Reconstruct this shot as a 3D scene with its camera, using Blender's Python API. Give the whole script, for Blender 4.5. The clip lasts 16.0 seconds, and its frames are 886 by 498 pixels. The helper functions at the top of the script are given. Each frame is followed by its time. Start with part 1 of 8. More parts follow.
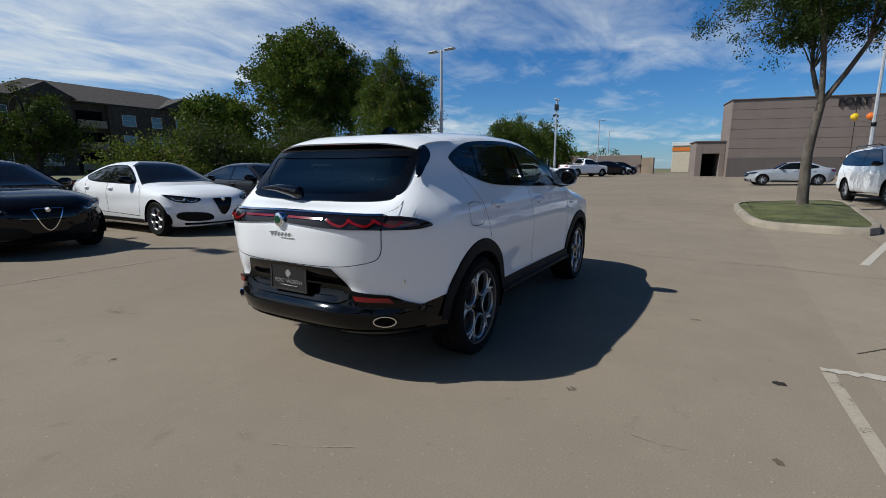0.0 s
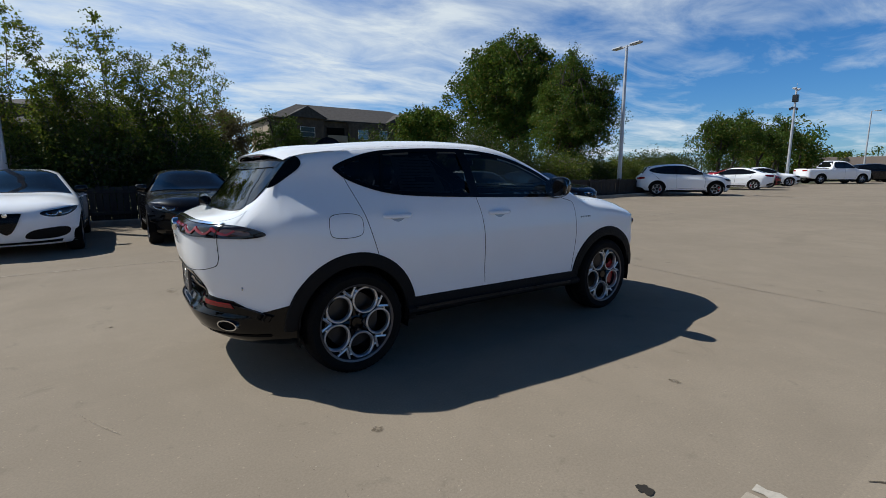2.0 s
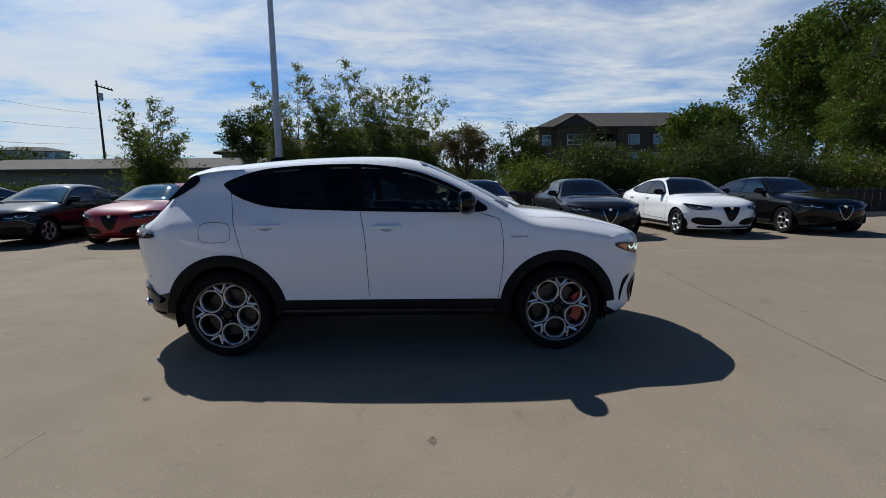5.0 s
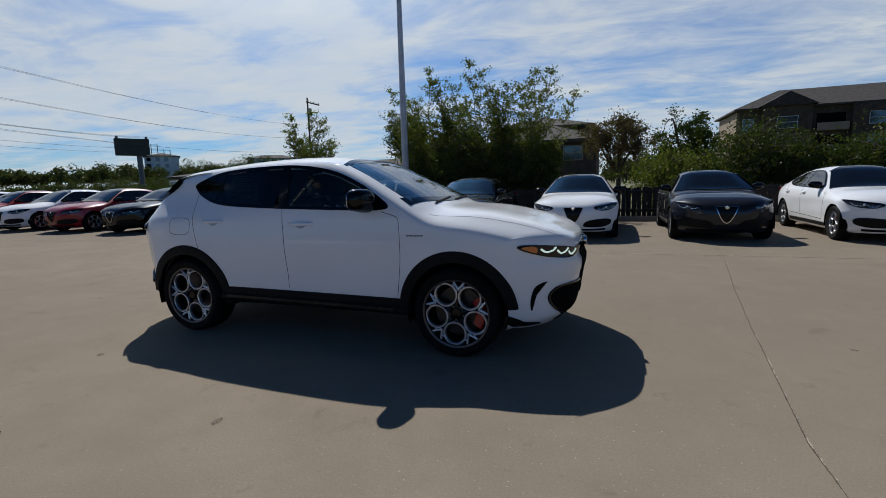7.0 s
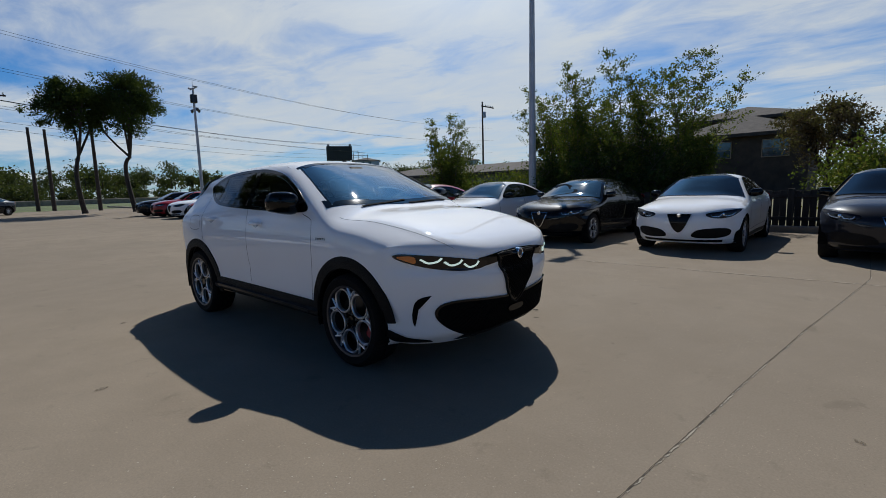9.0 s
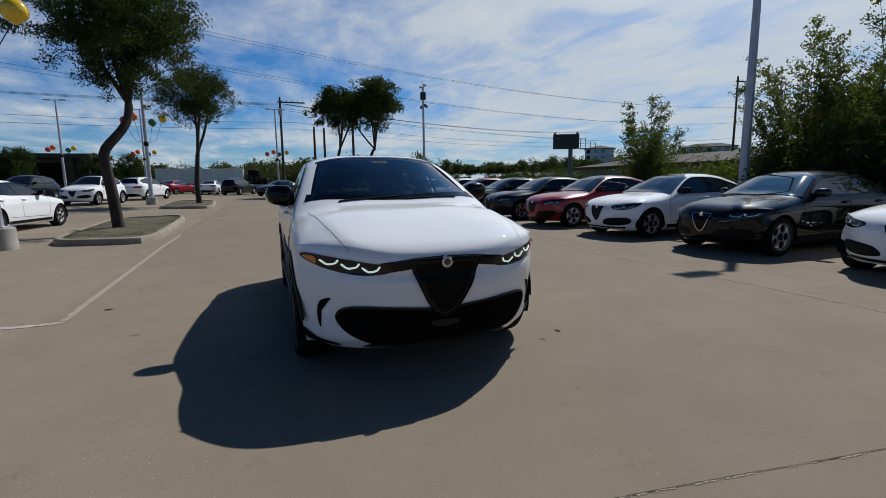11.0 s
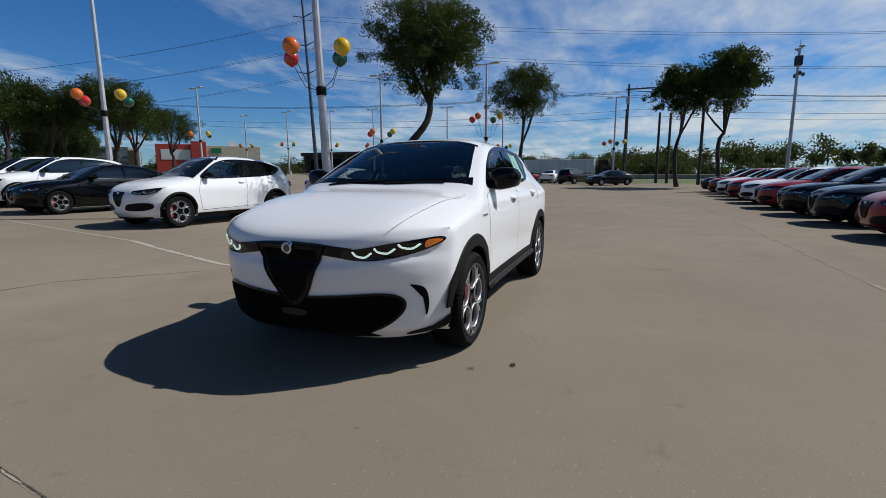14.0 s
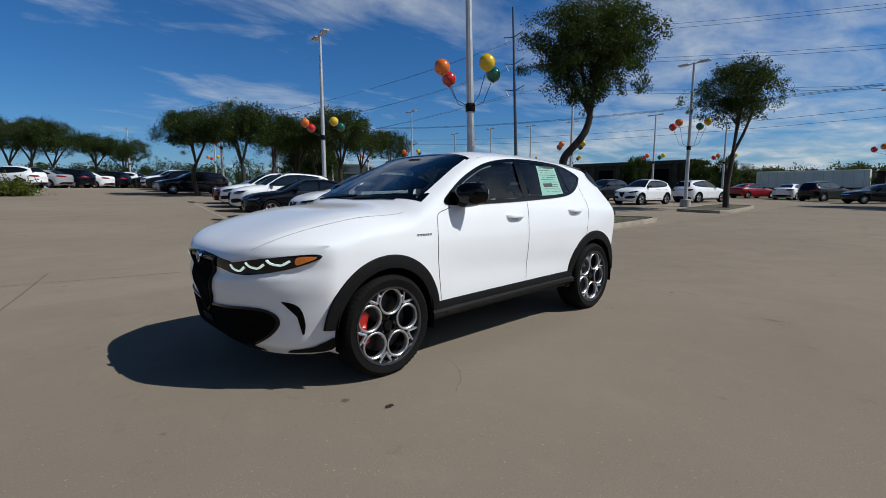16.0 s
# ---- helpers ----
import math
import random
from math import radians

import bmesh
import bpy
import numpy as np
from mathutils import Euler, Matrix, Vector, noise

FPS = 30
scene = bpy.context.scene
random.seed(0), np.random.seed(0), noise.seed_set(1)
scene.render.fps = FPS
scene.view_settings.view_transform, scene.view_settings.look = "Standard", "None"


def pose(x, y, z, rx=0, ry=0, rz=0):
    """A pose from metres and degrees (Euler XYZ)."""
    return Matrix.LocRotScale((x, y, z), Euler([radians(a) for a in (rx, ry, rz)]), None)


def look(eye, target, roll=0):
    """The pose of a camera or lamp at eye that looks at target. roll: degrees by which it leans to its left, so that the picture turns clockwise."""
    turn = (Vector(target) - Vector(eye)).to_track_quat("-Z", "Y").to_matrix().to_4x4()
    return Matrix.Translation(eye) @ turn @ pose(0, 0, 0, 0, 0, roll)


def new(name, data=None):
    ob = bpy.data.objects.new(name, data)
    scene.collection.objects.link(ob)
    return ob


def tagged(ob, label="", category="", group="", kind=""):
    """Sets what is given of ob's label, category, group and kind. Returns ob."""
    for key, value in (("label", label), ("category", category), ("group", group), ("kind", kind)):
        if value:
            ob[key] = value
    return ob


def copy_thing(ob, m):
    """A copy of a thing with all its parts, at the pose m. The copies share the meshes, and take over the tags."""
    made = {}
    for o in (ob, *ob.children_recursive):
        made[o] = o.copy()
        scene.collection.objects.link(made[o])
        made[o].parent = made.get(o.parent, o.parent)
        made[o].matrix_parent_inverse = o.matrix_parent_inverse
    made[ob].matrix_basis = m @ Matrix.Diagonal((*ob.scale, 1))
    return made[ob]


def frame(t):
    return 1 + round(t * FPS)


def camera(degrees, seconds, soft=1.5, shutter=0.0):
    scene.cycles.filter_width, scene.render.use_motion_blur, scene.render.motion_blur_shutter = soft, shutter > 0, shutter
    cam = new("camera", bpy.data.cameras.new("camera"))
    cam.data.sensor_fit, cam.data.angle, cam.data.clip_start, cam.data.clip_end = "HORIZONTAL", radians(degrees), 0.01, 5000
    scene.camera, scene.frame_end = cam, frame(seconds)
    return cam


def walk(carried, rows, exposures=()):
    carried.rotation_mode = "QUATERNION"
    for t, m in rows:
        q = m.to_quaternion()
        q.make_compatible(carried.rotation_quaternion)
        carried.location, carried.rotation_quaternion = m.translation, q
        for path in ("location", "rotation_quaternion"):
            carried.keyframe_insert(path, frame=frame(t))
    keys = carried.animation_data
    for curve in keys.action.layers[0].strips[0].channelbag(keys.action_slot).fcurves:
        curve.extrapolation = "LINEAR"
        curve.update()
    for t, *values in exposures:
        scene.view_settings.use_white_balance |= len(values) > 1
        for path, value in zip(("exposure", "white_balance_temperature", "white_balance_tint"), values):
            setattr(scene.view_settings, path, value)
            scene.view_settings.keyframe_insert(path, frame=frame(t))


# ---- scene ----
cam = camera(87.0, 16.0, soft=0.35)
PATH = [
    (0, (-4.19, -2.268, 1.3), (-2.485, -1.281, 0.958), 0.1),
    (0.5, (-3.883, -2.713, 1.295), (-2.314, -1.519, 0.962), 0.1),
    (1, (-3.509, -3.078, 1.288), (-2.083, -1.714, 0.957), 0.1),
    (1.5, (-3.043, -3.382, 1.303), (-1.762, -1.882, 0.975), 0.0),
    (2, (-2.572, -3.688, 1.331), (-1.439, -2.071, 1.011), -0.1),
    (2.5, (-2.101, -3.945, 1.333), (-1.124, -2.227, 1.031), -0.2),
    (3, (-1.646, -4.213, 1.335), (-0.846, -2.403, 1.048), -0.3),
    (3.5, (-1.169, -4.375, 1.326), (-0.555, -2.491, 1.055), -0.4),
    (4, (-0.682, -4.497, 1.341), (-0.265, -2.559, 1.077), -0.7),
    (4.2, (-0.506, -4.549, 1.364), (-0.156, -2.599, 1.091), -0.5),
    (6.3, (1.68, -4.399, 1.362), (1.258, -2.464, 1.078), -1.6),
    (6.5, (1.891, -4.345, 1.326), (1.399, -2.427, 1.044), -1.5),
    (7, (2.401, -4.159, 1.333), (1.731, -2.296, 1.05), -1.7),
    (7.5, (2.872, -3.885, 1.342), (2.034, -2.09, 1.062), -1.7),
    (8, (3.344, -3.619, 1.334), (2.342, -1.912, 1.05), -1.6),
    (8.2, (3.506, -3.508, 1.301), (2.439, -1.839, 1.027), -1.8),
    (10.3, (4.764, -1.748, 1.288), (3.069, -0.724, 1.008), -0.8),
    (10.5, (4.854, -1.568, 1.318), (3.108, -0.634, 1.039), -0.9),
    (11, (4.968, -1.063, 1.315), (3.115, -0.367, 1.029), -0.7),
    (11.5, (5.053, -0.544, 1.294), (3.125, -0.097, 1.003), -0.5),
    (12, (5.043, -0.041, 1.292), (3.074, 0.153, 1.0), -0.4),
    (12.5, (4.943, 0.46, 1.303), (2.967, 0.404, 1.003), -0.4),
    (13, (4.879, 0.976, 1.305), (2.922, 0.689, 1.006), -0.1),
    (13.5, (4.685, 1.454, 1.28), (2.777, 0.941, 0.97), -0.1),
    (14, (4.478, 1.92, 1.24), (2.641, 1.193, 0.927), -0.3),
    (14.5, (4.205, 2.33, 1.223), (2.457, 1.41, 0.911), -0.5),
    (15, (3.854, 2.703, 1.234), (2.214, 1.595, 0.941), -0.4),
    (15.5, (3.52, 3.056, 1.25), (2.013, 1.769, 0.983), -0.1),
    (16, (3.133, 3.356, 1.251), (1.775, 1.91, 0.996), -0.0),
]
walk(cam, [(t, look(eye, target, roll)) for t, eye, target, roll in PATH],
     [(0.0, 0.10, 6200, 7), (0.5, 0.22, 6200, 7), (2.5, 0.26, 6200, 7), (4.0, 0.20, 6250, 8), (7.0, -0.08, 6280, 9), (11.0, -0.12, 6280, 9), (14.5, -0.04, 6230, 9), (16.0, -0.12, 6180, 8)])

# ---- sky and sun ----
SUN = Vector((-0.67, 0.91, 1.2)).normalized()
world = bpy.data.worlds.new("daylight")
world.use_nodes = True
scene.world = world
wt = world.node_tree
wt.nodes.clear()


def wn(kind, **inputs):
    n = wt.nodes.new(kind)
    for key, value in inputs.items():
        n.inputs[key].default_value = value
    return n


def wmath(op, a, b=None, clamp=False):
    n = wt.nodes.new("ShaderNodeMath")
    n.operation, n.use_clamp = op, clamp
    for slot, v in zip(n.inputs, (a, b)):
        if isinstance(v, (int, float)):
            slot.default_value = v
        elif v is not None:
            wt.links.new(v, slot)
    return n.outputs[0]


sky = wt.nodes.new("ShaderNodeTexSky")
sky.sky_type, sky.sun_disc = "NISHITA", False
sky.sun_elevation, sky.sun_rotation = math.asin(SUN.z), math.atan2(SUN.x, SUN.y)
sky.altitude, sky.air_density, sky.dust_density, sky.ozone_density = 200, 1.0, 0.6, 3.0
coord = wt.nodes.new("ShaderNodeTexCoord")
sep = wt.nodes.new("ShaderNodeSeparateXYZ")
wt.links.new(coord.outputs["Generated"], sep.inputs[0])
dx, dy, dz = sep.outputs
# cirrus lies on a flat sheet high above the place
lift = wmath("ADD", wmath("MAXIMUM", dz, 0.0), 0.09)
flat = wt.nodes.new("ShaderNodeCombineXYZ")
wt.links.new(wmath("DIVIDE", dx, lift), flat.inputs[0])
wt.links.new(wmath("DIVIDE", dy, lift), flat.inputs[1])


def streaks(scale, stretch, turn, detail, distortion, rough=0.6):
    m = wt.nodes.new("ShaderNodeMapping")
    m.inputs["Scale"].default_value = (scale, scale * stretch, 1)
    m.inputs["Rotation"].default_value = (0, 0, radians(turn))
    wt.links.new(flat.outputs[0], m.inputs["Vector"])
    n = wt.nodes.new("ShaderNodeTexNoise")
    n.inputs["Scale"].default_value, n.inputs["Detail"].default_value = 1.0, detail
    n.inputs["Distortion"].default_value, n.inputs["Roughness"].default_value = distortion, rough
    wt.links.new(m.outputs[0], n.inputs["Vector"])
    return n.outputs[0]


broad = streaks(0.42, 1.25, 25, 5, 0.35)
fine = streaks(1.35, 1.7, -24, 9, 0.5, 0.62)
wisp = wmath("ADD", wmath("MULTIPLY", broad, 0.64), wmath("MULTIPLY", fine, 0.36))
# the veil is thick to one side of the sky, clears to the other,
# and is thinned in the unseen sky overhead to cut the fill in shadows
side = wmath("ADD", wmath("ADD", wmath("ADD", wmath("MULTIPLY", dy, 0.095), wmath("MULTIPLY", dx, -0.055)), 0.048), wmath("MULTIPLY", wmath("MAXIMUM", wmath("SUBTRACT", dz, 0.40), 0.0), -0.85))
cover = wmath("MULTIPLY", wmath("SUBTRACT", wmath("ADD", wisp, side), 0.465), 4.6, True)
cover = wmath("MULTIPLY", wmath("POWER", cover, 1.15), wmath("ADD", wmath("MULTIPLY", fine, 0.75), 0.46), True)
haze = wmath("MULTIPLY", wmath("POWER", wmath("SUBTRACT", 1.0, wmath("ABSOLUTE", dz)), 14.0), 0.35)
cover = wmath("MAXIMUM", cover, haze)
sky_tint = wt.nodes.new("ShaderNodeMix")
sky_tint.data_type, sky_tint.blend_type = "RGBA", "MULTIPLY"
sky_tint.inputs["Factor"].default_value = 1.0
sky_tint.inputs["B"].default_value = (0.47, 1.10, 1.74, 1)
# the blue is dimmed towards the unseen zenith, so that shadows get less fill
deep = wt.nodes.new("ShaderNodeMapRange")
deep.interpolation_type = "SMOOTHSTEP"
wt.links.new(dz, deep.inputs["Value"])
for key, value in (("From Min", 0.28), ("From Max", 0.85), ("To Min", 1.0), ("To Max", 0.32)):
    deep.inputs[key].default_value = value
dark = wt.nodes.new("ShaderNodeVectorMath")
dark.operation = "SCALE"
wt.links.new(sky.outputs[0], dark.inputs[0])
wt.links.new(deep.outputs["Result"], dark.inputs["Scale"])
wt.links.new(dark.outputs[0], sky_tint.inputs["A"])
mix = wt.nodes.new("ShaderNodeMix")
mix.data_type = "RGBA"
wt.links.new(cover, mix.inputs["Factor"])
wt.links.new(sky_tint.outputs["Result"], mix.inputs["A"])
mix.inputs["B"].default_value = (12.8, 13.5, 13.9, 1)
back = wn("ShaderNodeBackground", Strength=0.0485)
# thin cloud scatters a wide bright aureole round the sun
towards = wmath("ADD", wmath("ADD", wmath("MULTIPLY", dx, SUN.x), wmath("MULTIPLY", dy, SUN.y)), wmath("MULTIPLY", dz, SUN.z))
aureole = wmath("ADD", wmath("MULTIPLY", wmath("POWER", wmath("MAXIMUM", towards, 0.0), 22.0), 2.6), 1.0)
lit = wt.nodes.new("ShaderNodeVectorMath")
lit.operation = "SCALE"
wt.links.new(mix.outputs["Result"], lit.inputs[0])
wt.links.new(aureole, lit.inputs["Scale"])
wt.links.new(lit.outputs[0], back.inputs["Color"])
out = wt.nodes.new("ShaderNodeOutputWorld")
wt.links.new(back.outputs[0], out.inputs[0])

lamp = bpy.data.lights.new("sun", "SUN")
lamp.energy, lamp.angle, lamp.color = 4.3, radians(0.53), (1.0, 0.95, 0.87)
sun = new("sun", lamp)
sun.matrix_world = look(SUN * 80, (0, 0, 0))

# ---- materials ----
def blank(name):
    m = bpy.data.materials.new(name)
    m.use_nodes = True
    return m, m.node_tree, m.node_tree.nodes["Principled BSDF"]


def noise_at(nt, coords, scale, detail=4.0, rough=0.55, distortion=0.0, stretch=(1, 1, 1)):
    m = nt.nodes.new("ShaderNodeMapping")
    m.inputs["Scale"].default_value = stretch
    nt.links.new(coords, m.inputs["Vector"])
    n = nt.nodes.new("ShaderNodeTexNoise")
    n.inputs["Scale"].default_value, n.inputs["Detail"].default_value = scale, detail
    n.inputs["Roughness"].default_value, n.inputs["Distortion"].default_value = rough, distortion
    nt.links.new(m.outputs[0], n.inputs["Vector"])
    return n.outputs[0]


def blend(nt, fac, a, b, kind="MIX"):
    n = nt.nodes.new("ShaderNodeMix")
    n.data_type, n.blend_type = "RGBA", kind
    for slot, v in ((n.inputs["Factor"], fac), (n.inputs["A"], a), (n.inputs["B"], b)):
        if isinstance(v, bpy.types.NodeSocket):
            nt.links.new(v, slot)
        elif isinstance(v, (int, float)):
            slot.default_value = v
        else:
            slot.default_value = (*v, 1)
    return n.outputs["Result"]


def ramp(nt, value, lo, hi, to0=0.0, to1=1.0):
    n = nt.nodes.new("ShaderNodeMapRange")
    n.interpolation_type = "SMOOTHSTEP"
    for slot, v in zip(n.inputs, (value, lo, hi, to0, to1)):
        if isinstance(v, bpy.types.NodeSocket):
            nt.links.new(v, slot)
        else:
            slot.default_value = v
    return n.outputs[0]


def scaled(c, k):
    return tuple(min(1.0, v * k) for v in c)


def surface(name, base, rough=0.6, metal=0.0, vary=0.15, scale=3.0, bump=0.0, grain=60.0, coat=0.0, stretch=(1, 1, 1), spec=0.5, random_by=0.0):
    """A surface with broad and fine variation of colour and roughness, and a fine relief."""
    m, nt, b = blank(name)
    at = nt.nodes.new("ShaderNodeTexCoord").outputs["Object"]
    broad, fine = noise_at(nt, at, scale, 5, stretch=stretch), noise_at(nt, at, grain, 3, stretch=stretch)
    col = blend(nt, ramp(nt, broad, 0.3, 0.7), scaled(base, 1 - vary), scaled(base, 1 + vary))
    col = blend(nt, ramp(nt, fine, 0.35, 0.75, 0.0, 0.5), col, scaled(base, 1 - 0.8 * vary))
    if random_by:
        r = nt.nodes.new("ShaderNodeObjectInfo").outputs["Random"]
        col = blend(nt, ramp(nt, r, 0, 1, 0.0, random_by), col, scaled(base, 0.55))
    nt.links.new(col, b.inputs["Base Color"])
    nt.links.new(ramp(nt, fine, 0.2, 0.8, rough * 0.88, min(1, rough * 1.12)), b.inputs["Roughness"])
    b.inputs["Metallic"].default_value, b.inputs["Coat Weight"].default_value = metal, coat
    b.inputs["Coat Roughness"].default_value, b.inputs["Specular IOR Level"].default_value = 0.03, spec
    if bump:
        n = nt.nodes.new("ShaderNodeBump")
        n.inputs["Strength"].default_value, n.inputs["Distance"].default_value = bump, 0.01
        nt.links.new(fine, n.inputs["Height"])
        nt.links.new(n.outputs[0], b.inputs["Normal"])
    return m


def car_paint(name, base, flake=0.0, rough=0.35, dusty=0.06, coat=1.0, spec=0.5):
    m, nt, b = blank(name)
    at = nt.nodes.new("ShaderNodeTexCoord").outputs["Object"]
    dust = noise_at(nt, at, 2.2, 6)
    speck = noise_at(nt, at, 900, 1)
    col = blend(nt, ramp(nt, dust, 0.35, 0.75, 0.0, dusty), base, (0.42, 0.38, 0.32))
    if flake:
        col = blend(nt, ramp(nt, speck, 0.5, 0.8, 0, flake), col, scaled(base, 2.2))
    nt.links.new(col, b.inputs["Base Color"])
    b.inputs["Roughness"].default_value, b.inputs["Metallic"].default_value = rough, 0.3 if flake > 0.22 else 0.0
    b.inputs["Coat Weight"].default_value, b.inputs["Specular IOR Level"].default_value = coat, spec
    nt.links.new(ramp(nt, dust, 0.3, 0.8, 0.006, 0.03), b.inputs["Coat Roughness"])
    return m


def glass(name, tint, gloss=0.02, base=0.07, power=4.2):
    m, nt, b = blank(name)
    nt.nodes.remove(b)
    clear, shine, mixed = (nt.nodes.new(f"ShaderNode{k}") for k in ("BsdfTransparent", "BsdfGlossy", "MixShader"))
    clear.inputs[0].default_value = (*tint, 1)
    shine.inputs["Roughness"].default_value = gloss
    edge = nt.nodes.new("ShaderNodeLayerWeight")
    edge.inputs[0].default_value = 0.5
    f, g = nt.nodes.new("ShaderNodeMath"), nt.nodes.new("ShaderNodeMath")
    f.operation, g.operation = "POWER", "MULTIPLY_ADD"
    nt.links.new(edge.outputs["Facing"], f.inputs[0])
    f.inputs[1].default_value = power
    nt.links.new(f.outputs[0], g.inputs[0])
    g.inputs[1].default_value, g.inputs[2].default_value = 0.9, base
    nt.links.new(g.outputs[0], mixed.inputs[0])
    nt.links.new(clear.outputs[0], mixed.inputs[1])
    nt.links.new(shine.outputs[0], mixed.inputs[2])
    nt.links.new(mixed.outputs[0], nt.nodes["Material Output"].inputs[0])
    return m


def glow(name, base, power):
    m, nt, b = blank(name)
    b.inputs["Base Color"].default_value = (*base, 1)
    b.inputs["Emission Color"].default_value, b.inputs["Emission Strength"].default_value = (*base, 1), power
    return m


def leaf_material(name, dark, light, dry=None, through_=0.24):
    m, nt, b = blank(name)
    nt.nodes.remove(b)
    r = nt.nodes.new("ShaderNodeNewGeometry").outputs["Random Per Island"]
    at = nt.nodes.new("ShaderNodeTexCoord").outputs["Object"]
    patch = noise_at(nt, at, 0.8, 3)
    col = blend(nt, r, dark, light)
    col = blend(nt, ramp(nt, patch, 0.35, 0.7, 0, 0.55), col, scaled(light, 1.15))
    if dry:
        col = blend(nt, ramp(nt, r, 0.86, 0.9), col, dry)
    d, t, g, m1, m2 = (nt.nodes.new(f"ShaderNode{k}") for k in ("BsdfDiffuse", "BsdfTranslucent", "BsdfGlossy", "MixShader", "MixShader"))
    nt.links.new(col, d.inputs[0])
    nt.links.new(blend(nt, 0.5, col, (0.16, 0.22, 0.02)), t.inputs[0])
    g.inputs["Roughness"].default_value = 0.42
    g.inputs[0].default_value = (0.8, 0.85, 0.8, 1)
    m1.inputs[0].default_value, m2.inputs[0].default_value = through_, 0.012
    nt.links.new(d.outputs[0], m1.inputs[1])
    nt.links.new(t.outputs[0], m1.inputs[2])
    nt.links.new(m1.outputs[0], m2.inputs[1])
    nt.links.new(g.outputs[0], m2.inputs[2])
    nt.links.new(m2.outputs[0], nt.nodes["Material Output"].inputs[0])
    return m


def concrete(name, base, warm):
    """Broom-finished concrete: broad tone patches, fine sand grain, small dark spots, tyre scuffs and hairline crazing."""
    m, nt, b = blank(name)
    at = nt.nodes.new("ShaderNodeTexCoord").outputs["Object"]
    broad, mid, grain = noise_at(nt, at, 0.16, 4), noise_at(nt, at, 1.3, 6, 0.65), noise_at(nt, at, 85, 4, 0.7)
    smear = noise_at(nt, at, 0.5, 5, 0.6, 0.8, (0.35, 1.6, 1))
    col = blend(nt, ramp(nt, broad, 0.3, 0.7), scaled(base, 0.93), scaled(warm, 1.05))
    col = blend(nt, ramp(nt, mid, 0.3, 0.75, 0, 0.55), col, scaled(base, 0.86))
    col = blend(nt, ramp(nt, smear, 0.52, 0.75, 0, 0.45), col, scaled(base, 0.74))
    col = blend(nt, ramp(nt, grain, 0.3, 0.72, 0, 0.5), col, scaled(base, 0.70))
    sweep = noise_at(nt, at, 1.9, 7, 0.7, 0.6, (1.3, 0.8, 1))
    col = blend(nt, ramp(nt, sweep, 0.5, 0.75, 0, 0.22), col, scaled(warm, 1.10))
    blot = noise_at(nt, at, 3.1, 5, 0.7, 0.4)
    col = blend(nt, ramp(nt, blot, 0.60, 0.72, 0, 0.5), col, scaled(base, 0.62))
    light = noise_at(nt, at, 42, 2)
    col = blend(nt, ramp(nt, light, 0.66, 0.74, 0, 0.5), col, scaled(warm, 1.35))
    chip = noise_at(nt, at, 24, 4, 0.8)
    col = blend(nt, ramp(nt, chip, 0.665, 0.72, 0, 0.75), col, scaled(base, 0.45))
    # loose grit lies in drifts
    grit, drift = noise_at(nt, at, 150, 2, 0.6), noise_at(nt, at, 0.9, 4, 0.6)
    bits = ramp(nt, grit, 0.66, 0.70, 0, 1)
    lie = ramp(nt, drift, 0.50, 0.66, 0, 0.8)
    both = nt.nodes.new("ShaderNodeMath")
    both.operation = "MULTIPLY"
    nt.links.new(bits, both.inputs[0])
    nt.links.new(lie, both.inputs[1])
    col = blend(nt, both.outputs[0], col, scaled(warm, 1.9))
    pit = nt.nodes.new("ShaderNodeTexVoronoi")
    pit.inputs["Scale"].default_value = 1.1
    nt.links.new(at, pit.inputs["Vector"])
    wob = noise_at(nt, at, 18, 3)
    spot = nt.nodes.new("ShaderNodeMath")
    spot.operation = "MULTIPLY_ADD"
    nt.links.new(wob, spot.inputs[0])
    spot.inputs[1].default_value = 0.06
    nt.links.new(pit.outputs["Distance"], spot.inputs[2])
    col = blend(nt, ramp(nt, spot.outputs[0], 0.045, 0.07, 0.75, 0.0), col, scaled(base, 0.32))
    nt.links.new(col, b.inputs["Base Color"])
    nt.links.new(ramp(nt, mid, 0.3, 0.7, 0.78, 0.93), b.inputs["Roughness"])
    b.inputs["Specular IOR Level"].default_value = 0.08
    n = nt.nodes.new("ShaderNodeBump")
    n.inputs["Strength"].default_value, n.inputs["Distance"].default_value = 0.16, 0.003
    nt.links.new(grain, n.inputs["Height"])
    nt.links.new(n.outputs[0], b.inputs["Normal"])
    return m


def worn_paint(name, base, lo, hi):
    """Line paint of which patches are worn through to the concrete."""
    m, nt, b = blank(name)
    at = nt.nodes.new("ShaderNodeTexCoord").outputs["Object"]
    wear, fine = noise_at(nt, at, 5.0, 6, 0.7), noise_at(nt, at, 45, 4, 0.7)
    col = blend(nt, ramp(nt, fine, 0.35, 0.7, 0, 0.6), base, scaled(base, 0.72))
    nt.links.new(col, b.inputs["Base Color"])
    add = nt.nodes.new("ShaderNodeMath")
    add.operation = "MULTIPLY_ADD"
    nt.links.new(fine, add.inputs[0])
    add.inputs[1].default_value = 0.5
    nt.links.new(wear, add.inputs[2])
    nt.links.new(ramp(nt, add.outputs[0], lo + 0.2, hi + 0.2, 0.0, 1.0), b.inputs["Alpha"])
    b.inputs["Roughness"].default_value, b.inputs["Specular IOR Level"].default_value = 0.9, 0.25
    return m


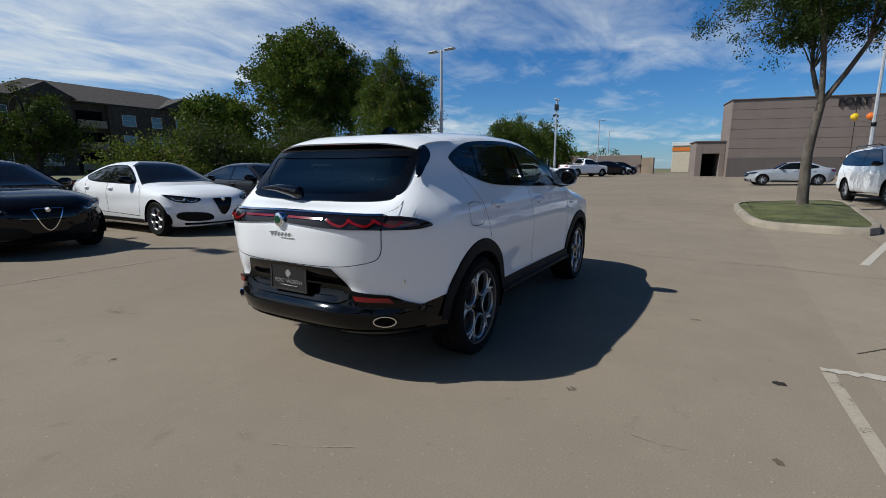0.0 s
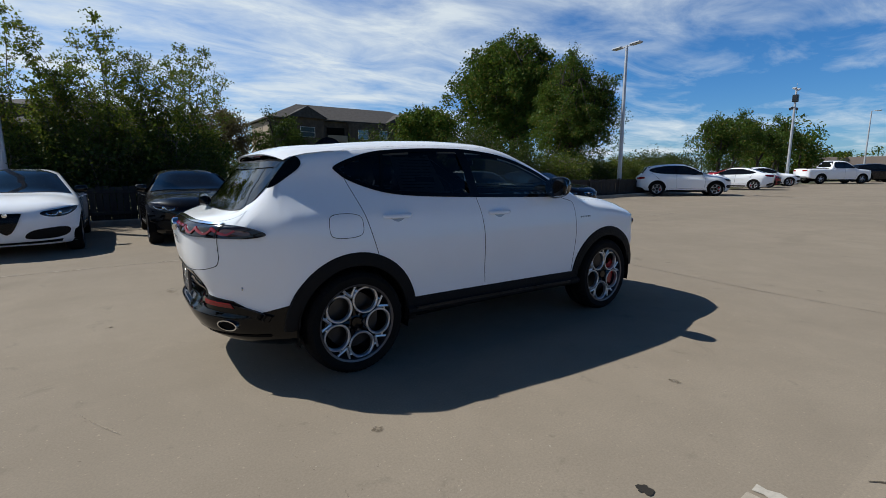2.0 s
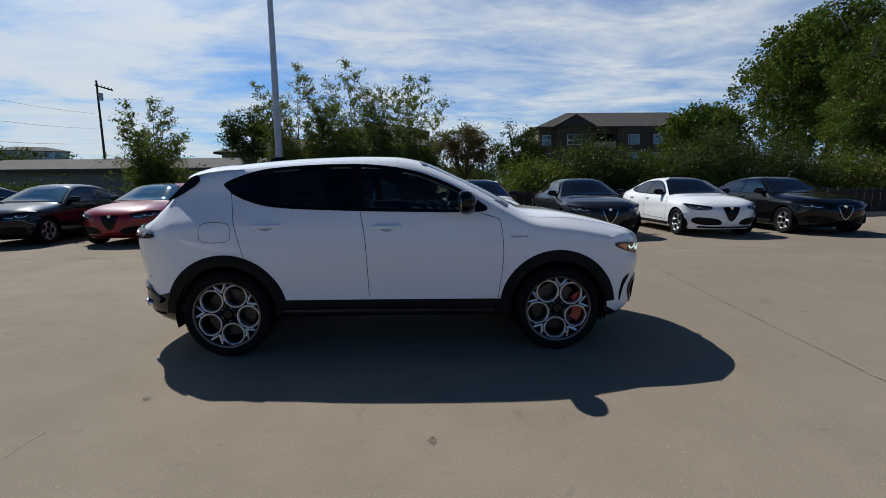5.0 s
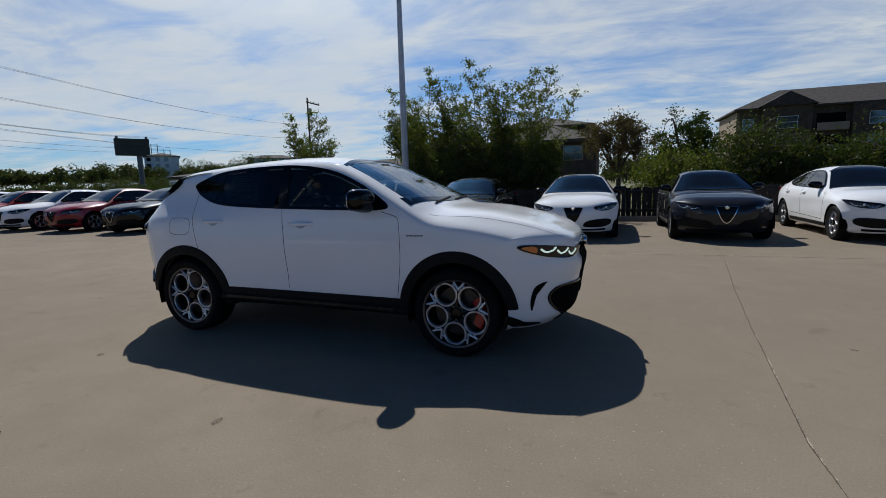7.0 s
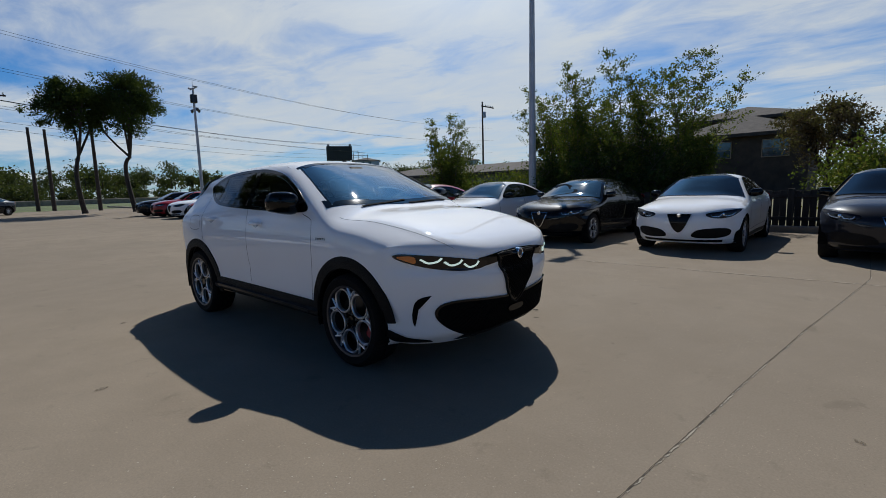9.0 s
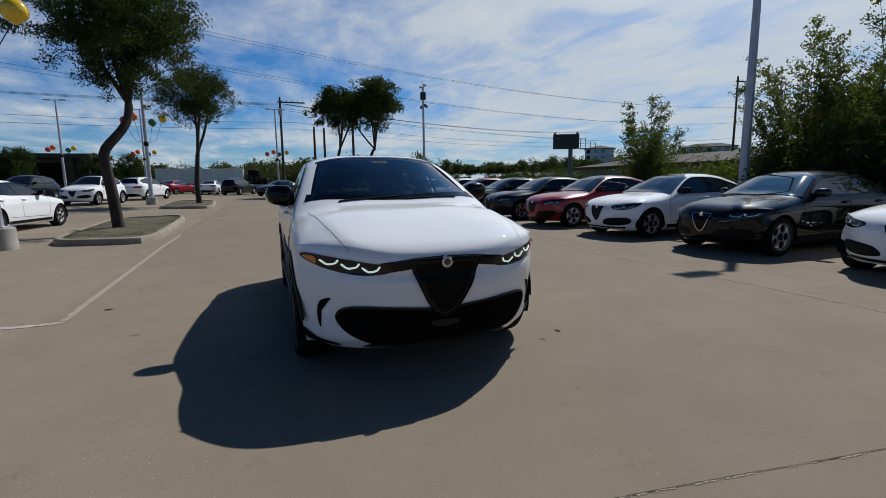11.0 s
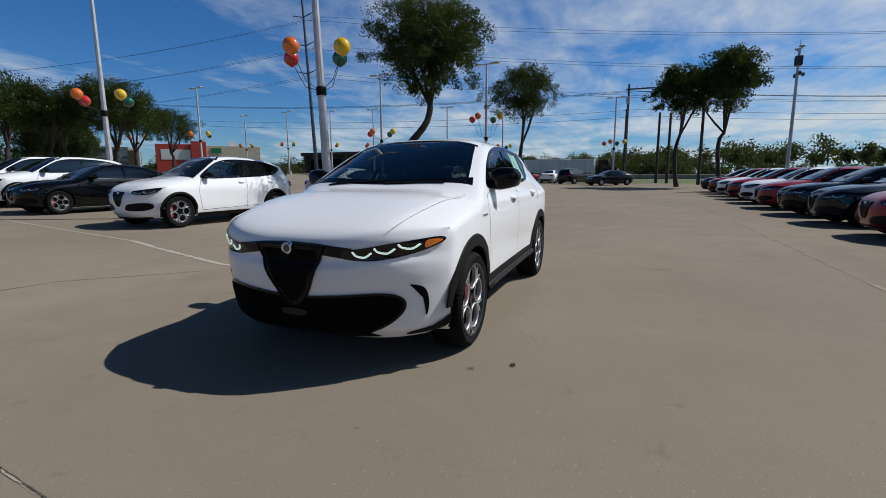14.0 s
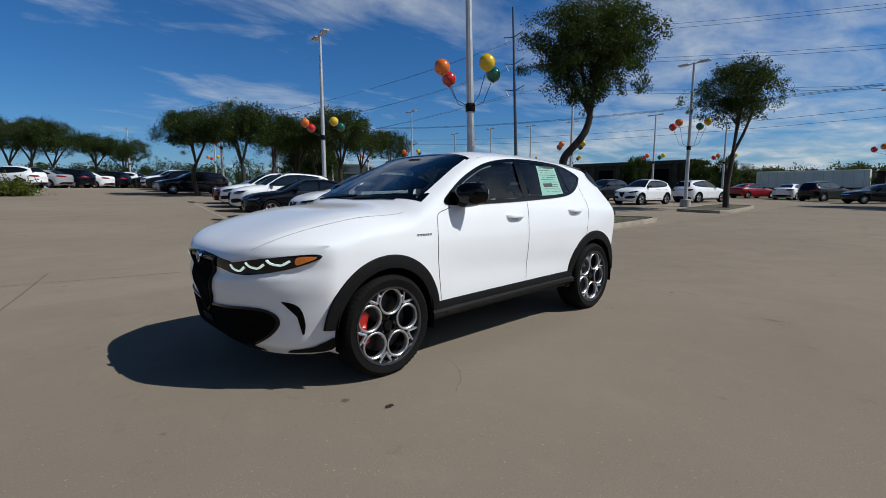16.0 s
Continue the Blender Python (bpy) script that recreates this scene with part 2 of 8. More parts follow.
WHITE = car_paint("white_paint", (0.86, 0.875, 0.90), rough=0.7, dusty=0.03, spec=0.1)
BLACK = car_paint("black_paint", (0.0025, 0.0025, 0.003), dusty=0.003, coat=0.75, spec=0.03)
GREY = car_paint("graphite_paint", (0.014, 0.015, 0.020), 0.12, dusty=0.004, coat=0.8, spec=0.1)
NAVY = car_paint("midnight_paint", (0.003, 0.004, 0.009), 0.12, dusty=0.004, coat=0.75, spec=0.05)
RED = car_paint("red_paint", (0.26, 0.005, 0.014), 0.12, dusty=0.004, coat=0.8, spec=0.2)
SILVER_AND_CUP_SHADE = car_paint("silver_paint", (0.40, 0.43, 0.47), 0.3)
GLOSS = surface("gloss_black_trim", (0.003, 0.003, 0.0035), 0.07, vary=0.2, spec=0.28)
PLASTIC = surface("black_grained_plastic", (0.005, 0.005, 0.0055), 0.6, vary=0.25, bump=0.3, grain=400, spec=0.18)
RUBBER = surface("tyre_rubber", (0.006, 0.006, 0.0063), 0.8, vary=0.3, bump=0.3, grain=200, spec=0.15)
GAP = surface("dark_gap", (0.004, 0.004, 0.004), 0.9, vary=0.1, spec=0.1)
ALLOY = surface("machined_alloy", (0.62, 0.63, 0.66), 0.34, 0.85, vary=0.1)
DARK_ALLOY = surface("dark_alloy", (0.10, 0.10, 0.11), 0.35, 0.85, vary=0.1)
CHROME = surface("chrome", (0.75, 0.76, 0.78), 0.09, 1.0, vary=0.05)
STEEL = surface("brake_steel", (0.05, 0.05, 0.052), 0.35, 0.9, vary=0.2, grain=20)
CALIPER = surface("red_caliper", (0.42, 0.012, 0.010), 0.3, vary=0.1, coat=0.5)
TAIL = surface("red_lens", (0.20, 0.004, 0.006), 0.15, vary=0.15, coat=0.2)
LAMP_AMBER = surface("smoky_amber_lens", (0.075, 0.030, 0.018), 0.10, vary=0.3, grain=90, coat=0.5)
SMOKED = surface("smoked_lens", (0.010, 0.007, 0.008), 0.07, vary=0.1, spec=0.45)
AMBER = surface("amber_lens", (0.75, 0.20, 0.02), 0.15, vary=0.1, coat=1.0)
LIT = glow("daytime_light", (0.80, 0.98, 0.86), 0.5)
TINT = glass("tinted_glass", (0.10, 0.105, 0.105), base=0.045)
DOOR_GLASS = glass("front_door_glass", (0.38, 0.43, 0.42), base=0.05)
CLEAR = glass("windscreen_glass", (0.60, 0.67, 0.65), base=0.09, power=3.0)
DARK_GLASS = surface("dark_car_glass", (0.006, 0.007, 0.008), 0.03, vary=0.1, spec=0.85)
CABIN = surface("black_cabin_trim", (0.02, 0.02, 0.021), 0.7, vary=0.2, bump=0.3)
LEATHER = surface("black_leather", (0.028, 0.027, 0.027), 0.5, vary=0.2, bump=0.4, grain=90)
PAPER = surface("window_sticker_paper", (0.26, 0.50, 0.42), 0.7, vary=0.06)
PALE_PAPER = surface("pale_sheet_paper", (0.62, 0.62, 0.54), 0.7, vary=0.06)
INK = surface("printed_ink", (0.03, 0.05, 0.05), 0.7, vary=0.1)
SILVER_INK = surface("silver_lettering", (0.55, 0.56, 0.58), 0.25, 0.8, vary=0.05)
PLATE = surface("black_dealer_plate", (0.015, 0.015, 0.017), 0.35, vary=0.1)
CONCRETE = concrete("lot_concrete", (0.250, 0.209, 0.162), (0.277, 0.231, 0.177))
APRON = concrete("lot_concrete_light", (0.264, 0.221, 0.170), (0.295, 0.246, 0.189))
KERB = surface("kerb_concrete", (0.29, 0.25, 0.195), 0.9, vary=0.22, scale=2, bump=0.5, grain=70)
JOINT = worn_paint("joint_filler", (0.085, 0.07, 0.052), 0.38, 0.52)
JOINT_PALE = worn_paint("joint_edge", (0.42, 0.37, 0.30), 0.52, 0.62)
LINE = worn_paint("worn_line_paint", (0.46, 0.42, 0.36), 0.24, 0.42)
OLD_LINE = worn_paint("old_line_paint", (0.38, 0.33, 0.265), 0.30, 0.48)
FAINT_LINE = worn_paint("faint_line_paint", (0.33, 0.28, 0.22), 0.44, 0.64)
CRACK = worn_paint("pale_crack", (0.36, 0.30, 0.23), 0.46, 0.74)
FADED_STAIN = worn_paint("faded_stain", (0.145, 0.118, 0.085), 0.42, 0.66)
CHIP = concrete("chipped_concrete", (0.34, 0.30, 0.24), (0.46, 0.42, 0.35))
STAIN = worn_paint("dark_stain", (0.030, 0.026, 0.022), 0.26, 0.42)
OIL = worn_paint("brown_oil_stain", (0.185, 0.142, 0.098), 0.50, 0.85)
POLE = surface("grey_painted_steel", (0.46, 0.47, 0.50), 0.45, 0.2, vary=0.12)
POLE_BASE = surface("pole_footing_concrete", (0.36, 0.34, 0.31), 0.9, vary=0.2, bump=0.5)
WOOD = surface("weathered_fence_wood", (0.040, 0.034, 0.029), 0.9, vary=0.35, scale=4, bump=0.5, grain=30, stretch=(1, 1, 0.15), random_by=0.6)
POST_WOOD = surface("creosote_pole_wood", (0.06, 0.045, 0.036), 0.95, vary=0.3, bump=0.5, stretch=(1, 1, 0.1))
BARK = surface("oak_bark", (0.042, 0.033, 0.026), 0.95, vary=0.45, scale=6, bump=1.0, grain=25, stretch=(1, 1, 0.35))
PALE_BARK = surface("grey_bark", (0.10, 0.084, 0.068), 0.95, vary=0.4, scale=5, bump=0.9, grain=30, stretch=(1, 1, 0.4))
OAK_LEAF = leaf_material("live_oak_leaf", (0.010, 0.020, 0.006), (0.038, 0.060, 0.015), None, 0.19)
ELM_LEAF = leaf_material("elm_leaf", (0.020, 0.045, 0.008), (0.070, 0.115, 0.018), (0.16, 0.13, 0.03))
BUSH_LEAF = leaf_material("shrub_leaf", (0.022, 0.042, 0.008), (0.108, 0.138, 0.025), (0.22, 0.18, 0.04), 0.40)
HEDGE_LEAF = leaf_material("dark_hedge_leaf", (0.013, 0.026, 0.007), (0.048, 0.075, 0.016), (0.11, 0.10, 0.03), 0.22)
FAR_LEAF = leaf_material("far_wood_leaf", (0.024, 0.032, 0.017), (0.050, 0.060, 0.028), (0.080, 0.072, 0.036))
BROWN_LEAF = leaf_material("dry_leaf", (0.06, 0.035, 0.025), (0.14, 0.085, 0.055))
GRASS = surface("short_grass", (0.088, 0.096, 0.030), 0.95, vary=0.5, scale=1.2, bump=1.0, grain=35)
VERGE = surface("green_verge_grass", (0.085, 0.112, 0.032), 0.95, vary=0.35, scale=0.4, bump=1.0, grain=12)
MULCH = surface("dry_mulch", (0.088, 0.078, 0.044), 0.95, vary=0.5, scale=3, bump=1.0, grain=40)
EARTH = surface("dry_grassland", (0.14, 0.135, 0.065), 0.95, vary=0.35, scale=0.05, bump=0.6, grain=3)
ASPHALT = surface("road_asphalt", (0.085, 0.085, 0.085), 0.9, vary=0.25, scale=0.3, bump=0.5, grain=60)
BRICK = surface("brown_brick_wall", (0.075, 0.053, 0.038), 0.9, vary=0.3, scale=1.5, bump=0.5, grain=25)
STUCCO = surface("tan_stucco", (0.30, 0.235, 0.17), 0.9, vary=0.12, scale=0.8, bump=0.3)
SHINGLE = surface("dark_roof_shingle", (0.055, 0.047, 0.043), 0.95, vary=0.3, scale=2, bump=0.7, grain=14)
TAUPE = surface("taupe_wall_panel", (0.205, 0.165, 0.145), 0.85, vary=0.08, scale=0.6, bump=0.2)
TAUPE_DARK = surface("dark_taupe_wall_panel", (0.12, 0.098, 0.092), 0.85, vary=0.08, scale=0.6)
SIGN_BLACK = surface("black_sign_letter", (0.01, 0.01, 0.012), 0.4, vary=0.1)
SHED_GREY = surface("grey_shed_siding", (0.17, 0.175, 0.165), 0.9, vary=0.15, stretch=(1, 1, 6))
CREAM = surface("cream_wall", (0.55, 0.47, 0.36), 0.85, vary=0.1)
ORANGE = surface("orange_band", (0.62, 0.17, 0.02), 0.6, vary=0.1)
STORE_RED = surface("red_store_front", (0.42, 0.045, 0.03), 0.7, vary=0.1)
SIGN_GREEN = surface("green_road_sign", (0.01, 0.17, 0.07), 0.5, vary=0.1)
TRAILER = surface("white_trailer_panel", (0.62, 0.63, 0.63), 0.5, vary=0.08, scale=0.6)
BILLBOARD = surface("dark_billboard_panel", (0.035, 0.037, 0.036), 0.7, vary=0.2, scale=0.4)
HOUSE_GLASS = surface("house_window_glass", (0.05, 0.075, 0.10), 0.06, vary=0.3, coat=1.0)
CABLE = surface("black_cable", (0.02, 0.02, 0.02), 0.7, vary=0.1)
BADGE_GREEN = surface("dark_green_enamel", (0.012, 0.07, 0.035), 0.2, vary=0.3, grain=150)
BALLOONS = {n: surface(f"{n}_balloon", c, 0.16, vary=0.02, coat=0.8) for n, c in
            (("red", (0.55, 0.025, 0.015)), ("orange", (0.72, 0.16, 0.015)), ("yellow", (0.72, 0.47, 0.012)), ("green", (0.006, 0.10, 0.06)))}

# ---- mesh helpers ----
class Soup:
    """Vertices and faces that become one mesh."""

    def __init__(self):
        self.v, self.f = [], []

    def add(self, verts, faces):
        n = len(self.v)
        self.v += [tuple(map(float, p)) for p in verts]
        self.f += [tuple(n + i for i in f) for f in faces]
        return self

    def grid(self, pts, wrap_u=False, wrap_v=False):
        pts = np.asarray(pts, float)
        n, m = pts.shape[:2]
        faces = [(i * m + j, (i + 1) % n * m + j, (i + 1) % n * m + (j + 1) % m, i * m + (j + 1) % m)
                 for i in range(n if wrap_u else n - 1) for j in range(m if wrap_v else m - 1)]
        return self.add(pts.reshape(-1, 3), faces)

    def block(self, lo, hi, r=0.01, m=None):
        """A box with chamfered edges."""
        lo, hi = np.minimum(lo, hi).astype(float), np.maximum(lo, hi).astype(float)
        r = min(r, 0.45 * float((hi - lo).min()))
        verts, index = [], {}
        for sx in (0, 1):
            for sy in (0, 1):
                for sz in (0, 1):
                    s = np.array((sx, sy, sz))
                    corner, inner = np.where(s, hi, lo), np.where(s, hi - r, lo + r)
                    for ax in range(3):
                        p = inner.copy()
                        p[ax] = corner[ax]
                        index[sx, sy, sz, ax] = len(verts)
                        verts.append(p)
        I = index
        faces = []
        for ax in range(3):
            u, w = (ax + 1) % 3, (ax + 2) % 3
            for e in (0, 1):
                ring = []
                for a, b in ((0, 0), (1, 0), (1, 1), (0, 1)):
                    k = [0, 0, 0]
                    k[ax], k[u], k[w] = e, a, b
                    ring.append(I[(*k, ax)])
                faces.append(tuple(ring if e else ring[::-1]))
            for a in (0, 1):
                for b in (0, 1):
                    k0, k1 = [0, 0, 0], [0, 0, 0]
                    k0[u] = k1[u] = a
                    k0[w] = k1[w] = b
                    k1[ax] = 1
                    q = (I[(*k0, u)], I[(*k1, u)], I[(*k1, w)], I[(*k0, w)])
                    faces.append(q if a == b else q[::-1])
        for sx in (0, 1):
            for sy in (0, 1):
                for sz in (0, 1):
                    t = tuple(I[sx, sy, sz, ax] for ax in range(3))
                    faces.append(t if (sx + sy + sz) % 2 else t[::-1])
        if m is not None:
            verts = [m @ Vector(p) for p in verts]
        return self.add(verts, faces)

    def tube(self, pts, radii, n=8, cap=True):
        pts = [Vector(p) for p in pts]
        rings, side = [], None
        for i, p in enumerate(pts):
            d = (pts[min(i + 1, len(pts) - 1)] - pts[max(i - 1, 0)]).normalized()
            side = d.orthogonal() if side is None else side - d * side.dot(d)
            side = side.normalized() if side.length > 1e-6 else d.orthogonal().normalized()
            up = d.cross(side)
            r = float(radii[i] if hasattr(radii, "__len__") else radii)
            rings.append([p + r * (math.cos(a) * side + math.sin(a) * up) for a in (2 * math.pi * k / n for k in range(n))])
        k = len(self.v)
        self.grid(rings, wrap_v=True)
        if cap:
            self.f.append(tuple(range(k, k + n))[::-1])
            self.f.append(tuple(k + (len(pts) - 1) * n + j for j in range(n)))
        return self

    def lathe(self, profile, n=32, axis="z", at=(0, 0, 0)):
        """Turns (radius, height) pairs round an axis."""
        rows = []
        for r, h in profile:
            ring = []
            for k in range(n):
                a = 2 * math.pi * k / n
                p = (r * math.cos(a), r * math.sin(a), h)
                p = {"z": p, "y": (p[0], p[2], p[1]), "x": (p[2], p[0], p[1])}[axis]
                ring.append([p[i] + at[i] for i in range(3)])
            rows.append(ring)
        return self.grid(rows, wrap_v=True)

    def _outward(self, first, surf, u, v):
        """Turns the faces added since first so that they look away from the body."""
        u, v = np.array([u]), np.array([v])
        out_ = np.asarray(surf(u, v, 0.01), float).reshape(3) - np.asarray(surf(u, v, 0.0), float).reshape(3)
        total = 0.0
        for f in self.f[first:]:
            a, b, c = (np.array(self.v[i]) for i in f[:3])
            total += float(np.cross(b - a, c - a) @ out_)
        if total < 0:
            self.f[first:] = [f[::-1] for f in self.f[first:]]
        return self

    def panel(self, outline, surf, rings=5, skirt=0.01, flat=True):
        """A sheet inside a flat outline laid on surf(u, v, off), its rim turned in by skirt."""
        o = np.asarray(outline, float)
        c = o.mean(0)
        rows = [surf(o[:, 0], o[:, 1], -skirt)] if skirt else []
        for k in range(rings, 0, -1):
            q = c + (o - c) * (k / rings)
            rows.append(surf(q[:, 0], q[:, 1], 0.0))
        n, first = len(self.v), len(self.f)
        self.grid(rows, wrap_v=True)
        self.v.append(tuple(float(v[0]) for v in np.asarray(surf(c[:1], c[1:], 0.0)).T))
        m, last = len(o), n + (len(rows) - 1) * len(o)
        self.f += [(last + j, last + (j + 1) % m, len(self.v) - 1) for j in range(m)]
        return self._outward(first, surf, *c)

    def band(self, outline, surf, width, skirt=0.008, inner=None):
        """A frame of that width inside an outline laid on surf."""
        o = np.asarray(outline, float)
        q = inset(o, width) if inner is None else np.asarray(inner, float)
        rows = [surf(o[:, 0], o[:, 1], -skirt), surf(o[:, 0], o[:, 1], 0.0), surf((o + q)[:, 0] / 2, (o + q)[:, 1] / 2, 0.0),
                surf(q[:, 0], q[:, 1], 0.0), surf(q[:, 0], q[:, 1], -skirt)]
        first = len(self.f)
        return self.grid(rows, wrap_v=True)._outward(first, surf, *o[0])

    def ribbon(self, pts, surf, width, skirt=0.0):
        """A narrow strip along a flat line laid on surf."""
        p = np.asarray(pts, float)
        d = np.gradient(p, axis=0)
        nrm = np.stack([-d[:, 1], d[:, 0]], 1) / np.maximum(np.linalg.norm(d, axis=1, keepdims=True), 1e-9) * width / 2
        rows = [surf(*(p + nrm).T, 0.0), surf(*(p - nrm).T, 0.0)]
        if skirt:
            rows = [surf(*(p + nrm).T, -skirt), *rows, surf(*(p - nrm).T, -skirt)]
        first = len(self.f)
        return self.grid(rows)._outward(first, surf, *p[len(p) // 2])

    def mesh(self, name, material, smooth=35.0):
        me = bpy.data.meshes.new(name)
        me.from_pydata(self.v, [], self.f)
        me.materials.append(material)
        if smooth:
            me.polygons.foreach_set("use_smooth", [True] * len(me.polygons))
            me.set_sharp_from_angle(angle=radians(smooth))
        me.update()
        return me


def part(name, soup, material, parent, label="", smooth=35.0, kind="", fix=False):
    me = soup if isinstance(soup, bpy.types.Mesh) else soup.mesh(name, material, smooth)
    if fix:
        bm = bmesh.new()
        bm.from_mesh(me)
        bmesh.ops.recalc_face_normals(bm, faces=bm.faces)
        bm.to_mesh(me)
        bm.free()
    ob = new(name, me)
    ob.parent = parent
    return tagged(ob, label=label, kind=kind)


def thing(name, label, category, group="", kind="", at=None):
    ob = new(name)
    ob.empty_display_size = 0.2
    if at is not None:
        ob.matrix_basis = at
    return tagged(ob, label, category, group, kind)


def solid(name, soup, material, label, category, group="", kind="", at=None, smooth=35.0):
    ob = part(name, soup, material, None, label, smooth, fix=True)
    if at is not None:
        ob.matrix_basis = at
    return tagged(ob, label, category, group, kind)


def curve(*pts):
    """A smooth line through points that never overshoots them."""
    x, y = np.array(sorted(pts), float).T
    h, d = np.diff(x), np.diff(y) / np.diff(x)
    m = np.zeros(len(x))
    m[0], m[-1] = d[0], d[-1]
    for i in range(1, len(x) - 1):
        if d[i - 1] * d[i] > 0:
            a, b = 2 * h[i] + h[i - 1], h[i] + 2 * h[i - 1]
            m[i] = (a + b) / (a / d[i - 1] + b / d[i])

    def f(q):
        q = np.clip(np.asarray(q, float), x[0], x[-1])
        i = np.clip(np.searchsorted(x, q) - 1, 0, len(x) - 2)
        t = (q - x[i]) / h[i]
        return ((1 + 2 * t) * (1 - t) ** 2 * y[i] + t * (1 - t) ** 2 * h[i] * m[i] + t * t * (3 - 2 * t) * y[i + 1] + t * t * (t - 1) * h[i] * m[i + 1])

    return f


def loop(*pts, n=10, round_=True):
    """A closed outline: a smooth one through the points, or straight sides cut into n."""
    p = np.array(pts, float)
    out = []
    for i in range(len(p)):
        a, b, c, d = p[i - 1], p[i], p[(i + 1) % len(p)], p[(i + 2) % len(p)]
        for t in np.linspace(0, 1, n, endpoint=False):
            if round_:
                out.append(0.5 * (2 * b + (c - a) * t + (2 * a - 5 * b + 4 * c - d) * t * t + (3 * b - a - 3 * c + d) * t ** 3))
            else:
                out.append(b + (c - b) * t)
    return np.array(out)


def line(*pts, n=12):
    """An open smooth line through points."""
    p = np.array(pts, float)
    s = np.linspace(0, 1, len(p))
    q = np.linspace(0, 1, n)
    if len(p) == 2:
        return p[0] + (p[1] - p[0]) * q[:, None]
    return np.stack([curve(*zip(s, p[:, k]))(q) for k in range(2)], 1)


def inset(o, w):
    """The outline moved inwards by w."""
    d = np.roll(o, -1, 0) - np.roll(o, 1, 0)
    nrm = np.stack([-d[:, 1], d[:, 0]], 1) / np.maximum(np.linalg.norm(d, axis=1, keepdims=True), 1e-9)
    area = np.sum(o[:, 0] * np.roll(o[:, 1], -1) - np.roll(o[:, 0], -1) * o[:, 1])
    return o + nrm * (w if area > 0 else -w)


def inside(px, py, o):
    """Which points lie inside an outline."""
    res = np.zeros(np.shape(px), bool)
    a, b = o, np.roll(o, -1, 0)
    for (x0, y0), (x1, y1) in zip(a, b):
        if y0 != y1:
            res ^= ((y0 > py) != (y1 > py)) & (px < (x1 - x0) * (py - y0) / (y1 - y0) + x0)
    return res


def words(text, size, depth, material, parent, m, name="lettering", label=""):
    """Raised lettering in the built-in font, as a mesh."""
    cu = bpy.data.curves.new(name, "FONT")
    cu.body, cu.size, cu.extrude, cu.align_x, cu.align_y = text, size, depth, "CENTER", "CENTER"
    tmp = bpy.data.objects.new("tmp", cu)
    scene.collection.objects.link(tmp)
    bpy.context.view_layer.update()
    me = bpy.data.meshes.new_from_object(tmp.evaluated_get(bpy.context.evaluated_depsgraph_get()))
    bpy.data.objects.remove(tmp)
    me.materials.clear()
    me.materials.append(material)
    ob = new(name, me)
    ob.parent, ob.matrix_basis = parent, m
    return tagged(ob, label=label)

